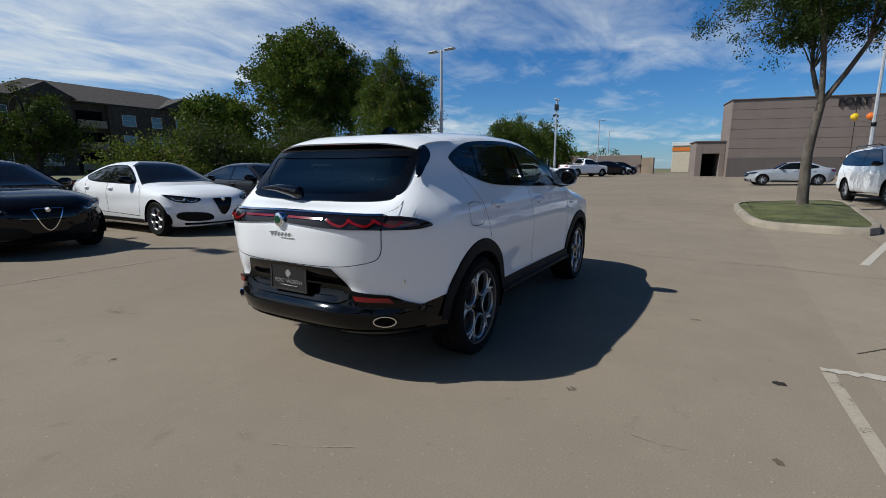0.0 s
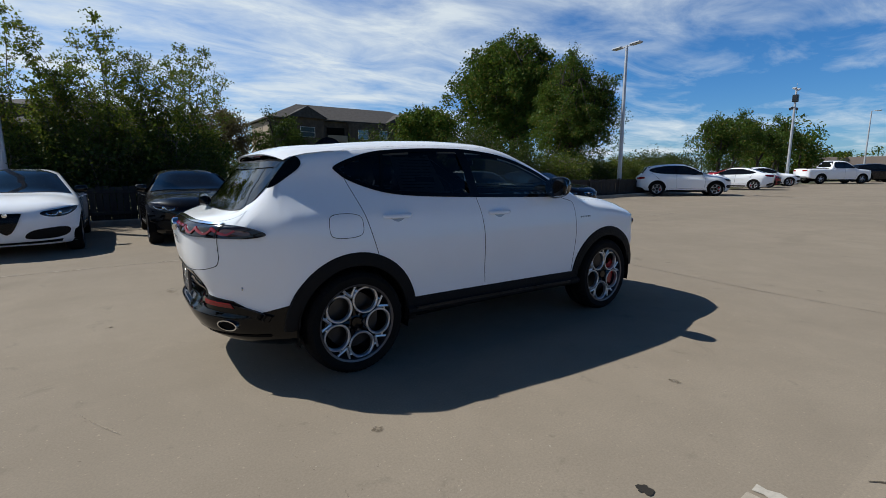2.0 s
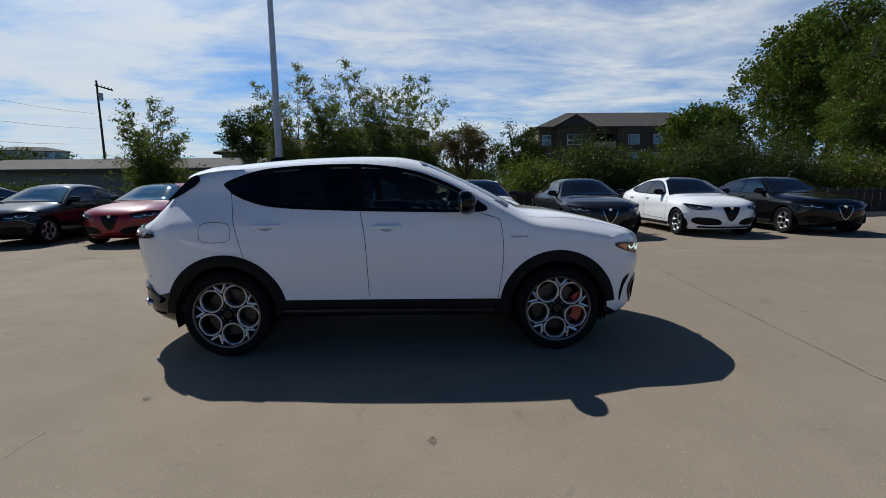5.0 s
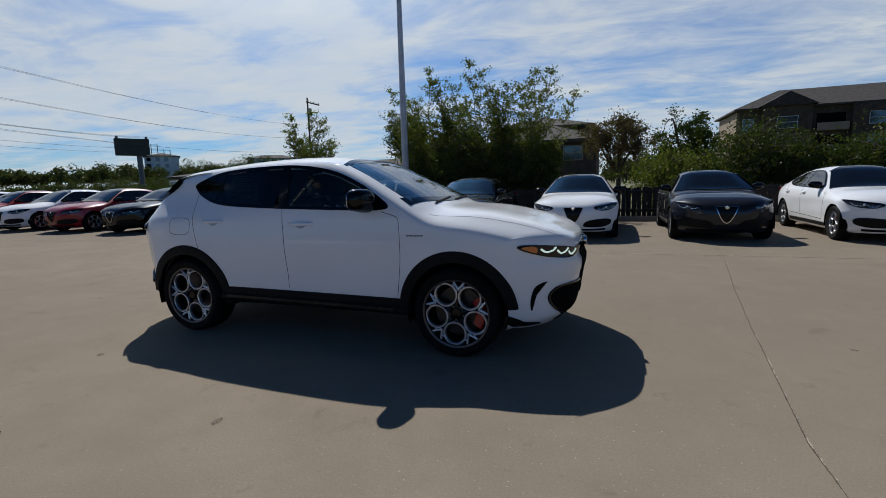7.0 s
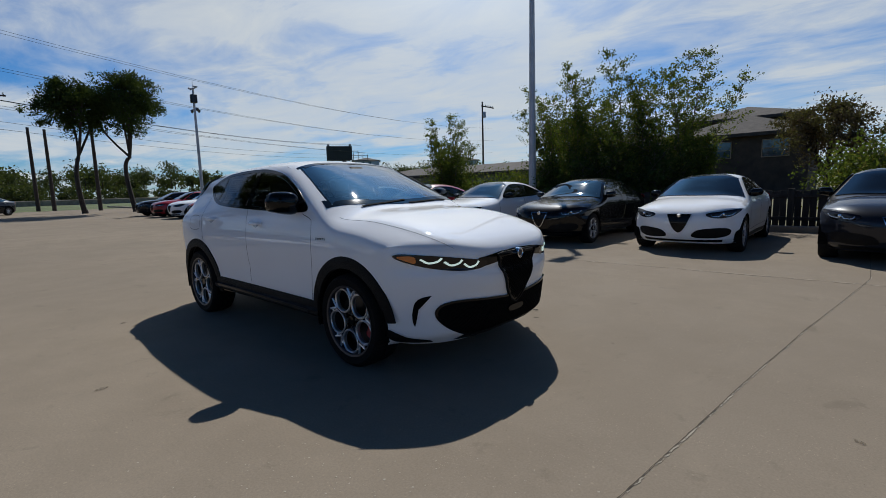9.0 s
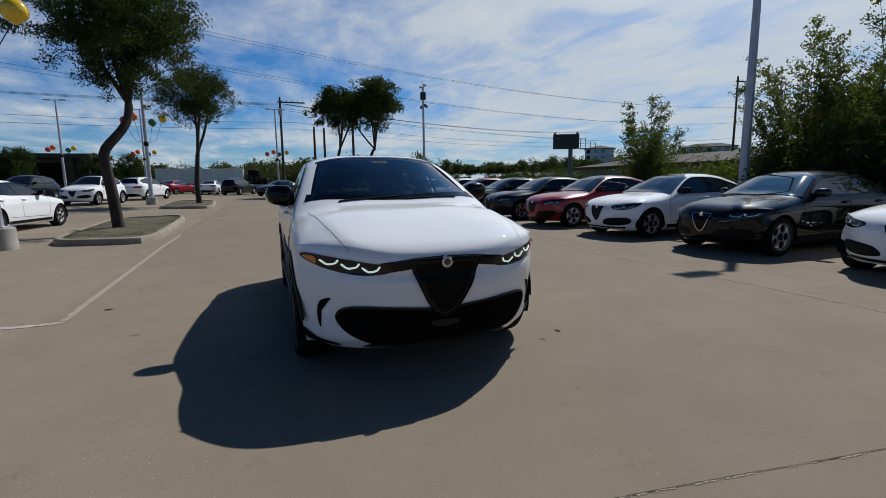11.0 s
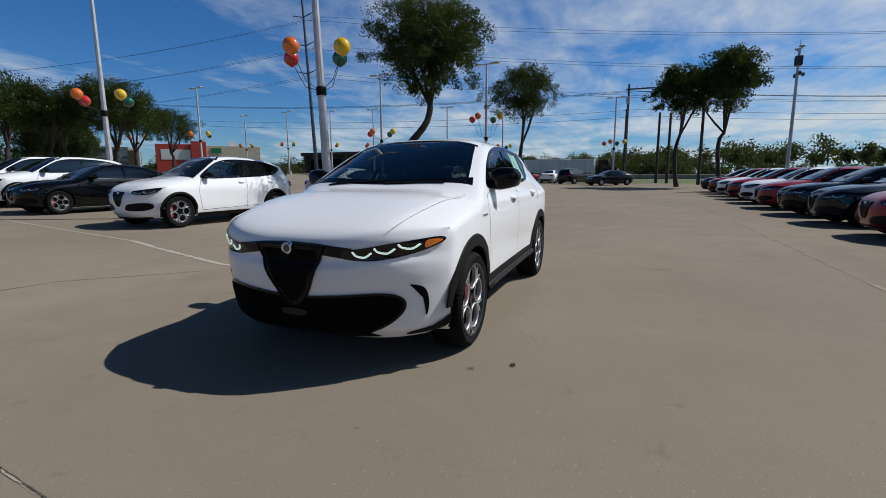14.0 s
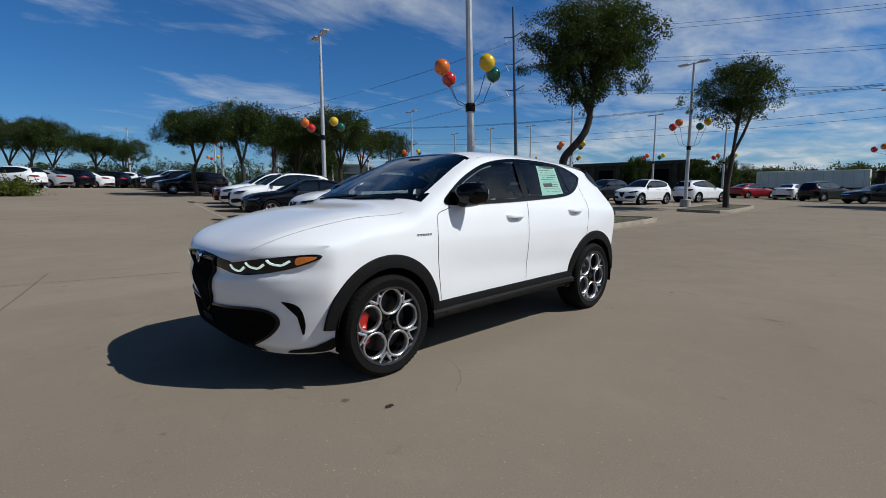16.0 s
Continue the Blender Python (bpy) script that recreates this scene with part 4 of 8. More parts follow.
    right = line((0.0, -2.005), (0.35, -1.998), (0.62, -1.968), (0.80, -1.908), (0.90, -1.845), (0.97, -1.765), (1.0, -1.69), (1.0, -1.645), n=26)
    backlight = np.concatenate([right[:, ::-1], np.stack([-1.645 + 0 * t, -0.97 * t], 1)[1:-1], (right[::-1] * (-1, 1))[:, ::-1][:-1]])
    def skirt(kind, p, c):
        """The black lower part of the tail, and the floor."""
        if kind == "base":
            return np.full(c.shape, True)
        low = (p[..., 0] < -1.60) & (c < 0.272)
        return low | (((np.abs(p[..., 0]) < 1.0) | (p[..., 0] > 1.62)) & (p[..., 2] < 0.34) if kind == "side" else False)

    cut = [inset(dlo, 0.03)], [inset(screen, 0.035), inset(backlight, 0.035)]
    part("body", sh.body(170, 48, 44, *cut, only=lambda k, p, c: ~skirt(k, p, c)), WHITE, car, "glossy white painted body")
    part("rear_lower_bumper", sh.body(170, 48, 44, *cut, only=skirt), GLOSS, car, "gloss black lower rear bumper")
    part("cabin_liner", sh.body(90, 24, 24, [inset(dlo, 0.012)], [inset(screen, 0.012), inset(backlight, 0.012)], 0.035,
                                lambda k, p, c: (p[..., 2] > 0.32) & (p[..., 0] < 1.15) & (p[..., 0] > -2.1)), CABIN, car)
    for s in (-1, 1):
        pane = inset(dlo, 0.014)
        part("side_glass", Soup().panel(pane[pane[:, 0] < -0.27], sh.side(s, 0.002), 6, 0), TINT, car, "dark tinted rear side glass")
        part("side_glass", Soup().panel(pane[pane[:, 0] > -0.29], sh.side(s, 0.002), 6, 0), DOOR_GLASS, car, "clear front door glass")
        trim = Soup().band(dlo, sh.side(s, 0.006), 0.028)
        trim.ribbon(line((-0.262, 1.15), (-0.275, 1.34), (-0.30, 1.515)), sh.side(s, 0.0055), 0.085)
        trim.ribbon(line((-1.055, 1.21), (-1.01, 1.35), (-0.985, 1.488)), sh.side(s, 0.0055), 0.028)
        trim.panel(loop((0.745, 1.155), (0.60, 1.135), (0.565, 1.28), n=5, round_=False), sh.side(s, 0.0052), 2, 0)
        part("window_trim", trim, GLOSS, car, "gloss black window surround")
        for pts in (((-1.30, 1.315), (-1.245, 1.12), (-1.155, 0.80)), ((-0.255, 1.145), (-0.215, 0.9), (-0.198, 0.47)), ((0.70, 1.118), (0.85, 1.06), (0.875, 0.80), (0.835, 0.44))):
            part("panel_gap", Soup().ribbon(line(*pts, n=24), sh.side(s, 0.0012), 0.0045), GAP, car)
        for x, z in ((-0.985, 1.045), (-0.045, 1.025)):
            h = part("door_handle", handle_soup(sh, s, x, z), WHITE, car, "body-coloured door handle")
            # the cup is body white in shade; a flat silver patch paints that shade
            part("handle_cup", cup_soup(sh, s, x, z - 0.012), SILVER_AND_CUP_SHADE, h)
        sill = Soup()
        xs = np.linspace(-0.93, 0.93, 30)
        rows = []
        for z, o in ((0.455, -0.012), (0.452, 0.006), (0.43, 0.012), (0.395, 0.014), (0.378, 0.034), (0.352, 0.040), (0.328, 0.020), (0.312, -0.02), (0.300, -0.07), (0.305, -0.16)):
            zz = z - 0.02 * (xs + 0.9) / 1.8
            rows.append(np.stack([xs, s * (sh.half(xs, zz) + o), zz], -1))
        part("sill_moulding", sill.grid(rows), PLASTIC, car, "black plastic sill moulding")
        blade = Soup().ribbon(line((-0.86, 0.374), (-0.3, 0.366), (0.3, 0.356), (0.80, 0.346), n=20), sh.side(s, 0.041), 0.020, 0.012)
        part("sill_blade", blade, STEEL, car)
        for ax, a0, a1 in ((-1.318, -8, 178), (1.318, 6, 186)):
            part("arch_moulding", Soup().grid(arc_grid(sh, s, ax, 0.386, 0.475, a0, a1, 0.009)), PLASTIC, car, "black plastic wheel-arch moulding")
        hinge = part("door_mirror", mirror_soup(s, 0.565, 0.945, 1.21, 1.05, 1.16), GLOSS, car, "gloss black door mirror")
        o = loop((0.50, 1.13), (0.63, 1.13), (0.63, 1.27), (0.50, 1.27), n=4)
        rear = Soup().panel(np.stack([(o[:, 0] - 0.565) * 1.5, (o[:, 1] - 1.2) * 0.9], 1), lambda u, v, q: np.stack([0 * u + 0.525 - q, s * (0.95 + u), 1.21 + v], -1), 2, 0.004)
        part("mirror_glass", rear, CHROME, hinge)
        # the badge on the front wing
        bars = Soup()
        for k in range(6):
            x = 0.935 + k * 0.0235
            bars.ribbon(line((x, 0.938), (x + 0.018, 0.938), n=3), sh.side(s, 0.003), 0.005, 0.003)
            bars.ribbon(line((x + 0.002 * (k % 3), 0.930), (x + 0.012 + 0.002 * (k % 2), 0.930), n=3), sh.side(s, 0.003), 0.006, 0.003)
        part("wing_badge", bars, INK, car, "dark model badge drawn as bars")
    # fuel flap on the right
    flap = loop((-1.49, 1.0), (-1.47, 1.065), (-1.37, 1.078), (-1.27, 1.06), (-1.25, 0.995), (-1.27, 0.935), (-1.37, 0.92), (-1.47, 0.935), n=6)
    part("fuel_flap_seam", Soup().band(flap, sh.side(-1, 0.0012), 0.0035, 0), GAP, car)
    # glass
    part("windscreen", Soup().panel(inset(screen, 0.01), sh.over(0.002), 8, 0), CLEAR, car, "clear windscreen")
    part("windscreen_band", Soup().band(screen, sh.over(0.004), 0.06), GLOSS, car)
    part("rear_glass", Soup().panel(inset(backlight, 0.01), sh.over(0.003), 6, 0), TINT, car, "dark rear window")
    part("rear_glass_band", Soup().band(backlight, sh.over(0.006), 0.07), GLOSS, car)
    for s in (-1, 1):
        sliver = loop((-1.60, 1.445), (-1.68, 1.385), (-1.745, 1.315), (-1.80, 1.245), (-1.74, 1.265), (-1.66, 1.315), (-1.595, 1.36), (-1.565, 1.405), n=4)
        part("rear_pillar_trim", Soup().panel(sliver, sh.side(s, 0.009), 3, 0.01), GLOSS, car, "gloss black trim beside the rear window")
    # roof spoiler with its brake light
    sp = Soup()
    bs = np.linspace(-0.985, 0.985, 31)
    rows = []
    for x, dz in ((-1.28, -0.005), (-1.42, 0.006), (-1.58, 0.010), (-1.69, 0.010), (-1.735, 0.004), (-1.72, -0.010), (-1.60, -0.035)):
        xx = x + 0.07 * np.abs(bs) ** 4
        z = sh.roof(np.maximum(xx, -1.62), bs) + dz - 0.035 * np.maximum(0, -1.62 - xx) / 0.1
        rows.append(np.stack([xx, bs * sh.half(np.maximum(xx, -1.62), z), z], -1))
    shade = np.concatenate([np.stack([-1.755 + 0.05 * t ** 4, 0.945 * t], 1), np.stack([-1.655 + 0 * t, -0.955 * t], 1)])
    part("glass_upper_band", Soup().panel(shade, sh.over(0.008), 4, 0), GLOSS, car, "black band below the spoiler")
    part("roof_spoiler", sp.grid(rows[:6]), WHITE, car, "white roof spoiler")
    part("spoiler_underside", Soup().grid(rows[5:]), GLOSS, car, "black underside of the spoiler")
    part("high_brake_light", Soup().block((-1.70, -0.17, 1.452), (-1.675, 0.17, 1.468), 0.004), TAIL, car)
    for s in (-1, 1):
        part("bonnet_gap", Soup().ribbon(line((1.07, s * 0.875), (1.45, s * 0.825), (1.8, s * 0.775), (2.1, s * 0.735), n=30), sh.over(0.001), 0.0028), GAP, car)
        part("roof_gap", Soup().ribbon(line((-1.25, s * 0.97), (-0.4, s * 0.965), (0.2, s * 0.955), n=30), sh.over(0.001), 0.003), GAP, car)
    fin = Soup()
    t = np.linspace(0, 1, 12)
    fin.grid([[(-1.18 + 0.19 * a - 0.06 * h, w * (1 - a * 0.6) * (1 - h * 0.7), 1.545 + h * 0.075 * math.sin(math.pi * min(1, 0.25 + (1 - a) * 0.75)) ** 0.7) for a in t] for h, w in ((0, 0.035), (0.5, 0.035), (0.9, 0.03), (1, 0.0), (0.9, -0.03), (0.5, -0.035), (0, -0.035))])
    part("roof_aerial", fin, GLOSS, car)
    # nose
    fr = lambda off: sh.end(True, off)
    strip = loop((-0.42, 0.745), (-0.22, 0.775), (0, 0.775), (0.22, 0.775), (0.42, 0.745), (0.42, 0.815), (0.2, 0.838), (0, 0.845), (-0.2, 0.838), (-0.42, 0.815), n=4, round_=False)
    part("light_bridge", Soup().panel(strip, fr(0.005), 10), GLOSS, car)
    gr = shield(0.252, 0.828, 0.43)
    part("grille", Soup().panel(gr, fr(0.012), 6, 0.02), GLOSS, car, "black shield-shaped grille")
    part("grille_frame", Soup().band(gr, fr(0.018), 0.010, 0.016), PLASTIC, car)
    part("grille_mesh", mesh_bars(sh, inset(gr, 0.02), 0.017, 0.024, 0.004), GAP, car)
    low = loop((0, 0.245), (0.30, 0.245), (0.455, 0.268), (0.61, 0.345), (0.685, 0.44), (0.66, 0.515), (0.54, 0.54), (0.28, 0.522), (0.08, 0.505), (-0.08, 0.505), (-0.28, 0.522), (-0.54, 0.54), (-0.66, 0.515), (-0.685, 0.44), (-0.61, 0.345), (-0.455, 0.268), (-0.30, 0.245), n=5)
    part("lower_intake", Soup().panel(low, fr(0.005), 14, 0.01), GAP, car, "wide black lower air intake")
    part("intake_frame", Soup().band(low, fr(0.012), 0.014, 0.012), GLOSS, car)
    part("intake_mesh", mesh_bars(sh, inset(low, 0.02), 0.010, 0.036, 0.005), GAP, car)
    sensor = loop((-0.075, 0.375), (0.075, 0.375), (0.085, 0.415), (-0.085, 0.415), n=4)
    part("radar_cover", Soup().panel(sensor, fr(0.022), 3, 0.02), GLOSS, car)
    lip = loop((-0.52, 0.240), (-0.3, 0.235), (0.3, 0.235), (0.52, 0.240), (0.47, 0.272), (0, 0.268), (-0.47, 0.272), n=10, round_=False)
    part("front_lip", Soup().panel(lip, fr(0.012), 12, 0.02), PLASTIC, car)
    for s in (-1, 1):
        corner = loop((s * 0.66, 0.238), (s * 0.80, 0.246), (s * 0.868, 0.285), (s * 0.88, 0.345), (s * 0.80, 0.288), (s * 0.68, 0.258), n=5)
        part("bumper_corner_trim", Soup().panel(corner, fr(0.010), 5, 0.014), PLASTIC, car, "black lower bumper trim")
        v = loop((s * 0.772, 0.380), (s * 0.779, 0.380), (s * 0.791, 0.45), (s * 0.786, 0.53), (s * 0.762, 0.568), (s * 0.712, 0.583), (s * 0.754, 0.554), (s * 0.777, 0.47), n=5)
        part("side_vent", Soup().panel(v, fr(0.004), 3, 0.01), GAP, car, "black air slot in the bumper")
        hl = loop((s * 0.365, 0.752), (s * 0.50, 0.738), (s * 0.64, 0.752), (s * 0.76, 0.783), (s * 0.845, 0.822), (s * 0.876, 0.852), (s * 0.85, 0.868), (s * 0.76, 0.860), (s * 0.60, 0.836), (s * 0.46, 0.812), (s * 0.37, 0.800), n=5)
        lamp_ = part("headlight", Soup().panel(hl, fr(0.006), 8, 0.012), SMOKED, car, "dark headlight with three lit curved strips")
        for k in range(3):
            y0, dz = 0.425 + k * 0.118, 0.022 * k
            u = line((s * y0, 0.796 + dz * 0.9), (s * (y0 + 0.018), 0.770 + dz), (s * (y0 + 0.060), 0.760 + dz), (s * (y0 + 0.104), 0.788 + dz), n=14)
            part("daytime_strip", Soup().ribbon(u, fr(0.012), 0.0115, 0.008), LIT, lamp_)
        am = loop((s * 0.785, 0.806), (s * 0.825, 0.822), (s * 0.862, 0.848), (s * 0.83, 0.856), (s * 0.79, 0.848), n=4)
        part("indicator", Soup().panel(am, fr(0.011), 2, 0.006), AMBER, lamp_)
    bx = float(np.asarray(fr(0.0)(np.array([0.0]), np.array([0.806]), 0.0))[0, 0])
    badge = Soup().lathe([(0.001, 0.034), (0.030, 0.032), (0.033, 0.036), (0.037, 0.034), (0.038, 0.0)], 28, "x", (bx, 0, 0.806))
    front = part("front_badge", badge, CHROME, car, "round chrome badge")
    part("badge_disc", Soup().lathe([(0.001, 0.037), (0.022, 0.036), (0.024, 0.030)], 24, "x", (bx, 0, 0.806)), DARK_ALLOY, front)
    # tail
    re = lambda off: sh.end(False, off)
    bar = loop((-0.852, 0.972), (-0.80, 0.952), (-0.70, 0.950), (-0.58, 0.952), (-0.44, 0.955), (-0.30, 0.985), (0, 0.990), (0.30, 0.985), (0.44, 0.955), (0.58, 0.952), (0.70, 0.950), (0.80, 0.952), (0.852, 0.972), (0.80, 1.008), (0.64, 1.030), (0, 1.040), (-0.64, 1.030), (-0.80, 1.008), n=4)
    tl = part("tail_light_bar", Soup().panel(bar, re(0.010), 14, 0.015), SMOKED, car, "full-width dark red tail light")
    part("chrome_strip", Soup().ribbon(line((-0.63, 1.036), (0, 1.046), (0.63, 1.036), n=40), re(0.016), 0.010, 0.01), CHROME, tl)
    for s in (-1, 1):
        for k in range(3):
            y0 = 0.40 + k * 0.125
            u = line((s * (y0 - 0.05), 1.010), (s * y0, 0.985), (s * (y0 + 0.05), 0.973), (s * (y0 + 0.085), 0.998), n=12)
            part("tail_strip", Soup().ribbon(u, re(0.017), 0.013, 0.008), TAIL, tl)
        part("tail_strip", Soup().ribbon(line((s * 0.06, 1.013), (s * 0.33, 1.010), n=12), re(0.017), 0.012, 0.008), TAIL, tl)
        q = loop((s * 0.665, 0.968), (s * 0.73, 0.966), (s * 0.80, 0.972), (s * 0.785, 0.992), (s * 0.675, 1.004), n=5)
        part("reversing_lens", Soup().panel(q, re(0.013), 5, 0.006), LAMP_AMBER, tl, "smoky amber reversing lens")
        part("lamp_gap", Soup().ribbon(line((s * 0.648, 0.948), (s * 0.648, 1.034), n=6), re(0.018), 0.008), GAP, tl)
    tail_seam = Soup().ribbon(line((-0.648, 0.95), (-0.645, 0.85), (-0.625, 0.785), (-0.565, 0.757), (-0.36, 0.728), (0, 0.722), (0.36, 0.728), (0.565, 0.757), (0.625, 0.785), (0.645, 0.85), (0.648, 0.95), n=90), re(0.0015), 0.0038)
    part("tailgate_seam", tail_seam, GAP, car)
    tray = loop((-0.355, 0.716), (0, 0.720), (0.355, 0.716), (0.455, 0.582), (0.66, 0.556), (0.775, 0.488), (0.70, 0.46), (0, 0.45), (-0.70, 0.46), (-0.775, 0.488), (-0.66, 0.556), (-0.455, 0.582), n=12, round_=False)
    part("plate_recess", Soup().panel(tray, re(0.005), 16, 0.008), GLOSS, car, "gloss black panel round the plate")
    blade = line((-0.83, 0.452), (-0.66, 0.520), (-0.45, 0.548), (-0.34, 0.520), (0.34, 0.520), (0.45, 0.548), (0.66, 0.520), (0.83, 0.452), n=70)
    part("bumper_blade", Soup().ribbon(blade, re(0.020), 0.034, 0.025), GLOSS, car)
    lower = line((-0.80, 0.335), (-0.45, 0.330), (0, 0.328), (0.45, 0.330), (0.80, 0.335), n=50)
    part("bumper_groove", Soup().ribbon(lower, re(0.004), 0.014, 0.0), GAP, car)
    for s in (-1, 1):
        part("hatch_gap", Soup().ribbon(line((-1.872, s * 0.862), (-1.95, s * 0.83), (-2.07, s * 0.785), n=14), sh.over(0.0015), 0.004), GAP, car)
    for s in (-1, 1):
        oval = loop(*[(s * (0.640 + 0.053 * math.cos(a)), 0.402 + 0.036 * math.sin(a)) for a in np.linspace(0, 2 * math.pi, 16, endpoint=False)], n=2)
        part("exhaust_tip", Soup().band(oval, re(0.022), 0.006, 0.022), CHROME, car, "oval chrome exhaust tip")
        part("exhaust_bore", Soup().panel(inset(oval, 0.012), re(0.010), 4, 0.006), GAP, car)
        rf = loop((s * 0.475, 0.556), (s * 0.66, 0.542), (s * 0.68, 0.514), (s * 0.49, 0.528), n=4, round_=False)
        part("rear_reflector", Soup().panel(rf, re(0.026), 2, 0.008), TAIL, car, "red rear reflector")
        sx = np.asarray(re(0.0)(np.array([s * 0.725]), np.array([0.640]), 0.0))[0]
        part("parking_sensor", Soup().lathe([(0.001, -0.004), (0.011, -0.004), (0.013, 0.002)], 14, "x", tuple(map(float, sx))), CHROME, car)
    rx = float(np.asarray(re(0.012)(np.array([0.0]), np.array([0.99]), 0.0))[0, 0])
    rb = part("rear_badge", Soup().lathe([(0.001, -0.020), (0.034, -0.018), (0.040, -0.014), (0.044, 0.0), (0.044, 0.02)], 28, "x", (rx, 0, 0.992)), CHROME, car, "round chrome badge")
    part("badge_disc", Soup().lathe([(0.001, -0.022), (0.022, -0.0215), (0.026, -0.016)], 24, "x", (rx, 0, 0.992)), BADGE_GREEN, rb)
    script = Soup()
    for k in range(6):
        y = 0.085 - k * 0.03
        script.ribbon(line((y, 0.890), (y - 0.008, 0.913), (y - 0.024, 0.896), n=6), re(0.003), 0.007, 0.003)
    script.ribbon(line((0.10, 0.912), (0.03, 0.918), n=4), re(0.003), 0.006, 0.003)
    script.ribbon(line((0.0, 0.881), (-0.11, 0.881), n=4), re(0.003), 0.005, 0.003)
    part("tailgate_script", script, SILVER_INK, car, "silver model script drawn as bars")
    px = float(np.asarray(re(0.0)(np.array([0.0]), np.array([0.675]), 0.0))[0, 0]) - 0.008
    plate = part("dealer_plate", Soup().block((px - 0.004, -0.152, 0.544), (px + 0.012, 0.152, 0.697), 0.003), PLATE, car, "black dealer plate in a dark frame")
    o = loop((-0.158, 0.538), (0.158, 0.538), (0.158, 0.703), (-0.158, 0.703), n=4, round_=False)
    part("plate_frame", Soup().band(o, lambda y, z, q: np.stack([0 * y + px - 0.008 - q, y, z], -1), 0.012, 0.012), DARK_ALLOY, plate)
    part("plate_roundel", Soup().lathe([(0.001, -0.003), (0.021, -0.003), (0.023, 0.001)], 20, "x", (px - 0.004, 0, 0.650)), SILVER_INK, plate)
    facing = Matrix(((0, 0, -1, px - 0.0055), (-1, 0, 0, 0), (0, 1, 0, 0.598), (0, 0, 0, 1)))
    words("FORT WORTH", 0.036, 0.0006, SILVER_INK, plate, facing, "plate_lettering", "white plate lettering")
    words("OF", 0.018, 0.0006, SILVER_INK, plate, facing @ Matrix.Translation((0, 0.024, 0)), "plate_lettering")
    bars = Soup()
    for k in range(9):
        bars.block((px - 0.006, -0.075 + k * 0.017, 0.570), (px - 0.003, -0.063 + k * 0.017, 0.575), 0.0005)
    part("plate_small_print", bars, SILVER_INK, plate)
    arm = Soup().tube([(-2.035, 0.02, 1.125), (-2.04, 0.05, 1.14), (-2.035, 0.12, 1.152), (-2.025, 0.24, 1.165), (-2.01, 0.36, 1.165), (-2.0, 0.44, 1.160)], [0.012, 0.040, 0.038, 0.028, 0.016, 0.006], 12)
    part("rear_wiper", arm, GLOSS, car, "black rear wiper")
    for s in (-0.3, 0.35):
        wipe = Soup().ribbon(line((1.028, s * 1.0 - 0.30), (1.012, s), (0.985, s + 0.32), n=12), sh.over(0.010), 0.013, 0.008)
        part("front_wiper", wipe, GAP, car)
    add_wheels(car, sh, 0.797, 0.349, 0.268, 0.225, "rings", True, True, 0.2)
    # cabin
    tub = Soup().block((-1.0, -0.80, 0.34), (0.98, 0.80, 0.40), 0.02).block((-1.75, -0.48, 0.34), (-0.98, 0.48, 0.40), 0.02)
    part("cabin_floor", tub, CABIN, car)
    dash = Soup()
    xs = np.linspace(-0.78, 0.78, 20)
    dash.grid([np.stack([x - 0.05 * (xs / 0.78) ** 2, xs, z + 0 * xs], -1) for x, z in ((1.02, 1.10), (0.80, 1.10), (0.62, 1.055), (0.55, 0.98), (0.58, 0.80), (0.70, 0.55))])
    part("dashboard", dash, CABIN, car)
    for y in (-0.36, 0.36):
        seat = Soup().block((-0.28, y - 0.24, 0.50), (0.26, y + 0.24, 0.68), 0.05)
        seat.block((-0.09, -0.24, 0.0), (0.07, 0.24, 0.62), 0.06, Matrix.Translation((-0.22, y, 0.62)) @ Matrix.Rotation(radians(-16), 4, "Y"))
        seat.block((-0.06, -0.13, 0.0), (0.05, 0.13, 0.19), 0.045, Matrix.Translation((-0.42, y, 1.24)) @ Matrix.Rotation(radians(-12), 4, "Y"))
        part("front_seat", seat, LEATHER, car)
    bench = Soup().block((-1.20, -0.62, 0.48), (-0.75, 0.62, 0.66), 0.05)
    bench.block((-0.08, -0.62, 0.0), (0.06, 0.62, 0.58), 0.05, Matrix.Translation((-1.18, 0, 0.62)) @ Matrix.Rotation(radians(-20), 4, "Y"))
    for y in (-0.4, 0.4):
        bench.block((-1.44, y - 0.12, 1.17), (-1.36, y + 0.12, 1.31), 0.03)
    part("rear_bench", bench, LEATHER, car)
    sw = Soup()
    c, tilt = Vector((0.44, 0.36, 0.99)), Matrix.Rotation(radians(-68), 3, "Y")
    pts = [c + tilt @ Vector((0.18 * math.cos(a), 0.18 * math.sin(a), 0)) for a in np.linspace(0, 2 * math.pi, 25)]
    sw.tube(pts, 0.014, 8, False)
    sw.tube([pts[0], c, pts[12]], 0.02, 6)
    sw.tube([c, pts[18]], 0.02, 6)
    sw.tube([c, c + Vector((0.25, 0, -0.08))], 0.04, 8)
    part("steering_wheel", sw, LEATHER, car)
    part("rear_view_mirror", Soup().block((0.26, -0.11, 1.40), (0.30, 0.11, 1.465), 0.02), CABIN, car)
    part("camera_shroud", Soup().block((0.17, -0.09, 1.475), (0.36, 0.09, 1.525), 0.02), CABIN, car)
    # price sheets behind the rear door glass
    for s, tint in ((1, PAPER), (-1, PALE_PAPER)):
        o = np.array([(-0.90, 1.20), (-0.52, 1.19), (-0.60, 1.47), (-0.92, 1.46)])
        o = np.concatenate([line(o[i], o[(i + 1) % 4], n=5)[:-1] for i in range(4)])
        off = 0.0042 if s > 0 else -0.004
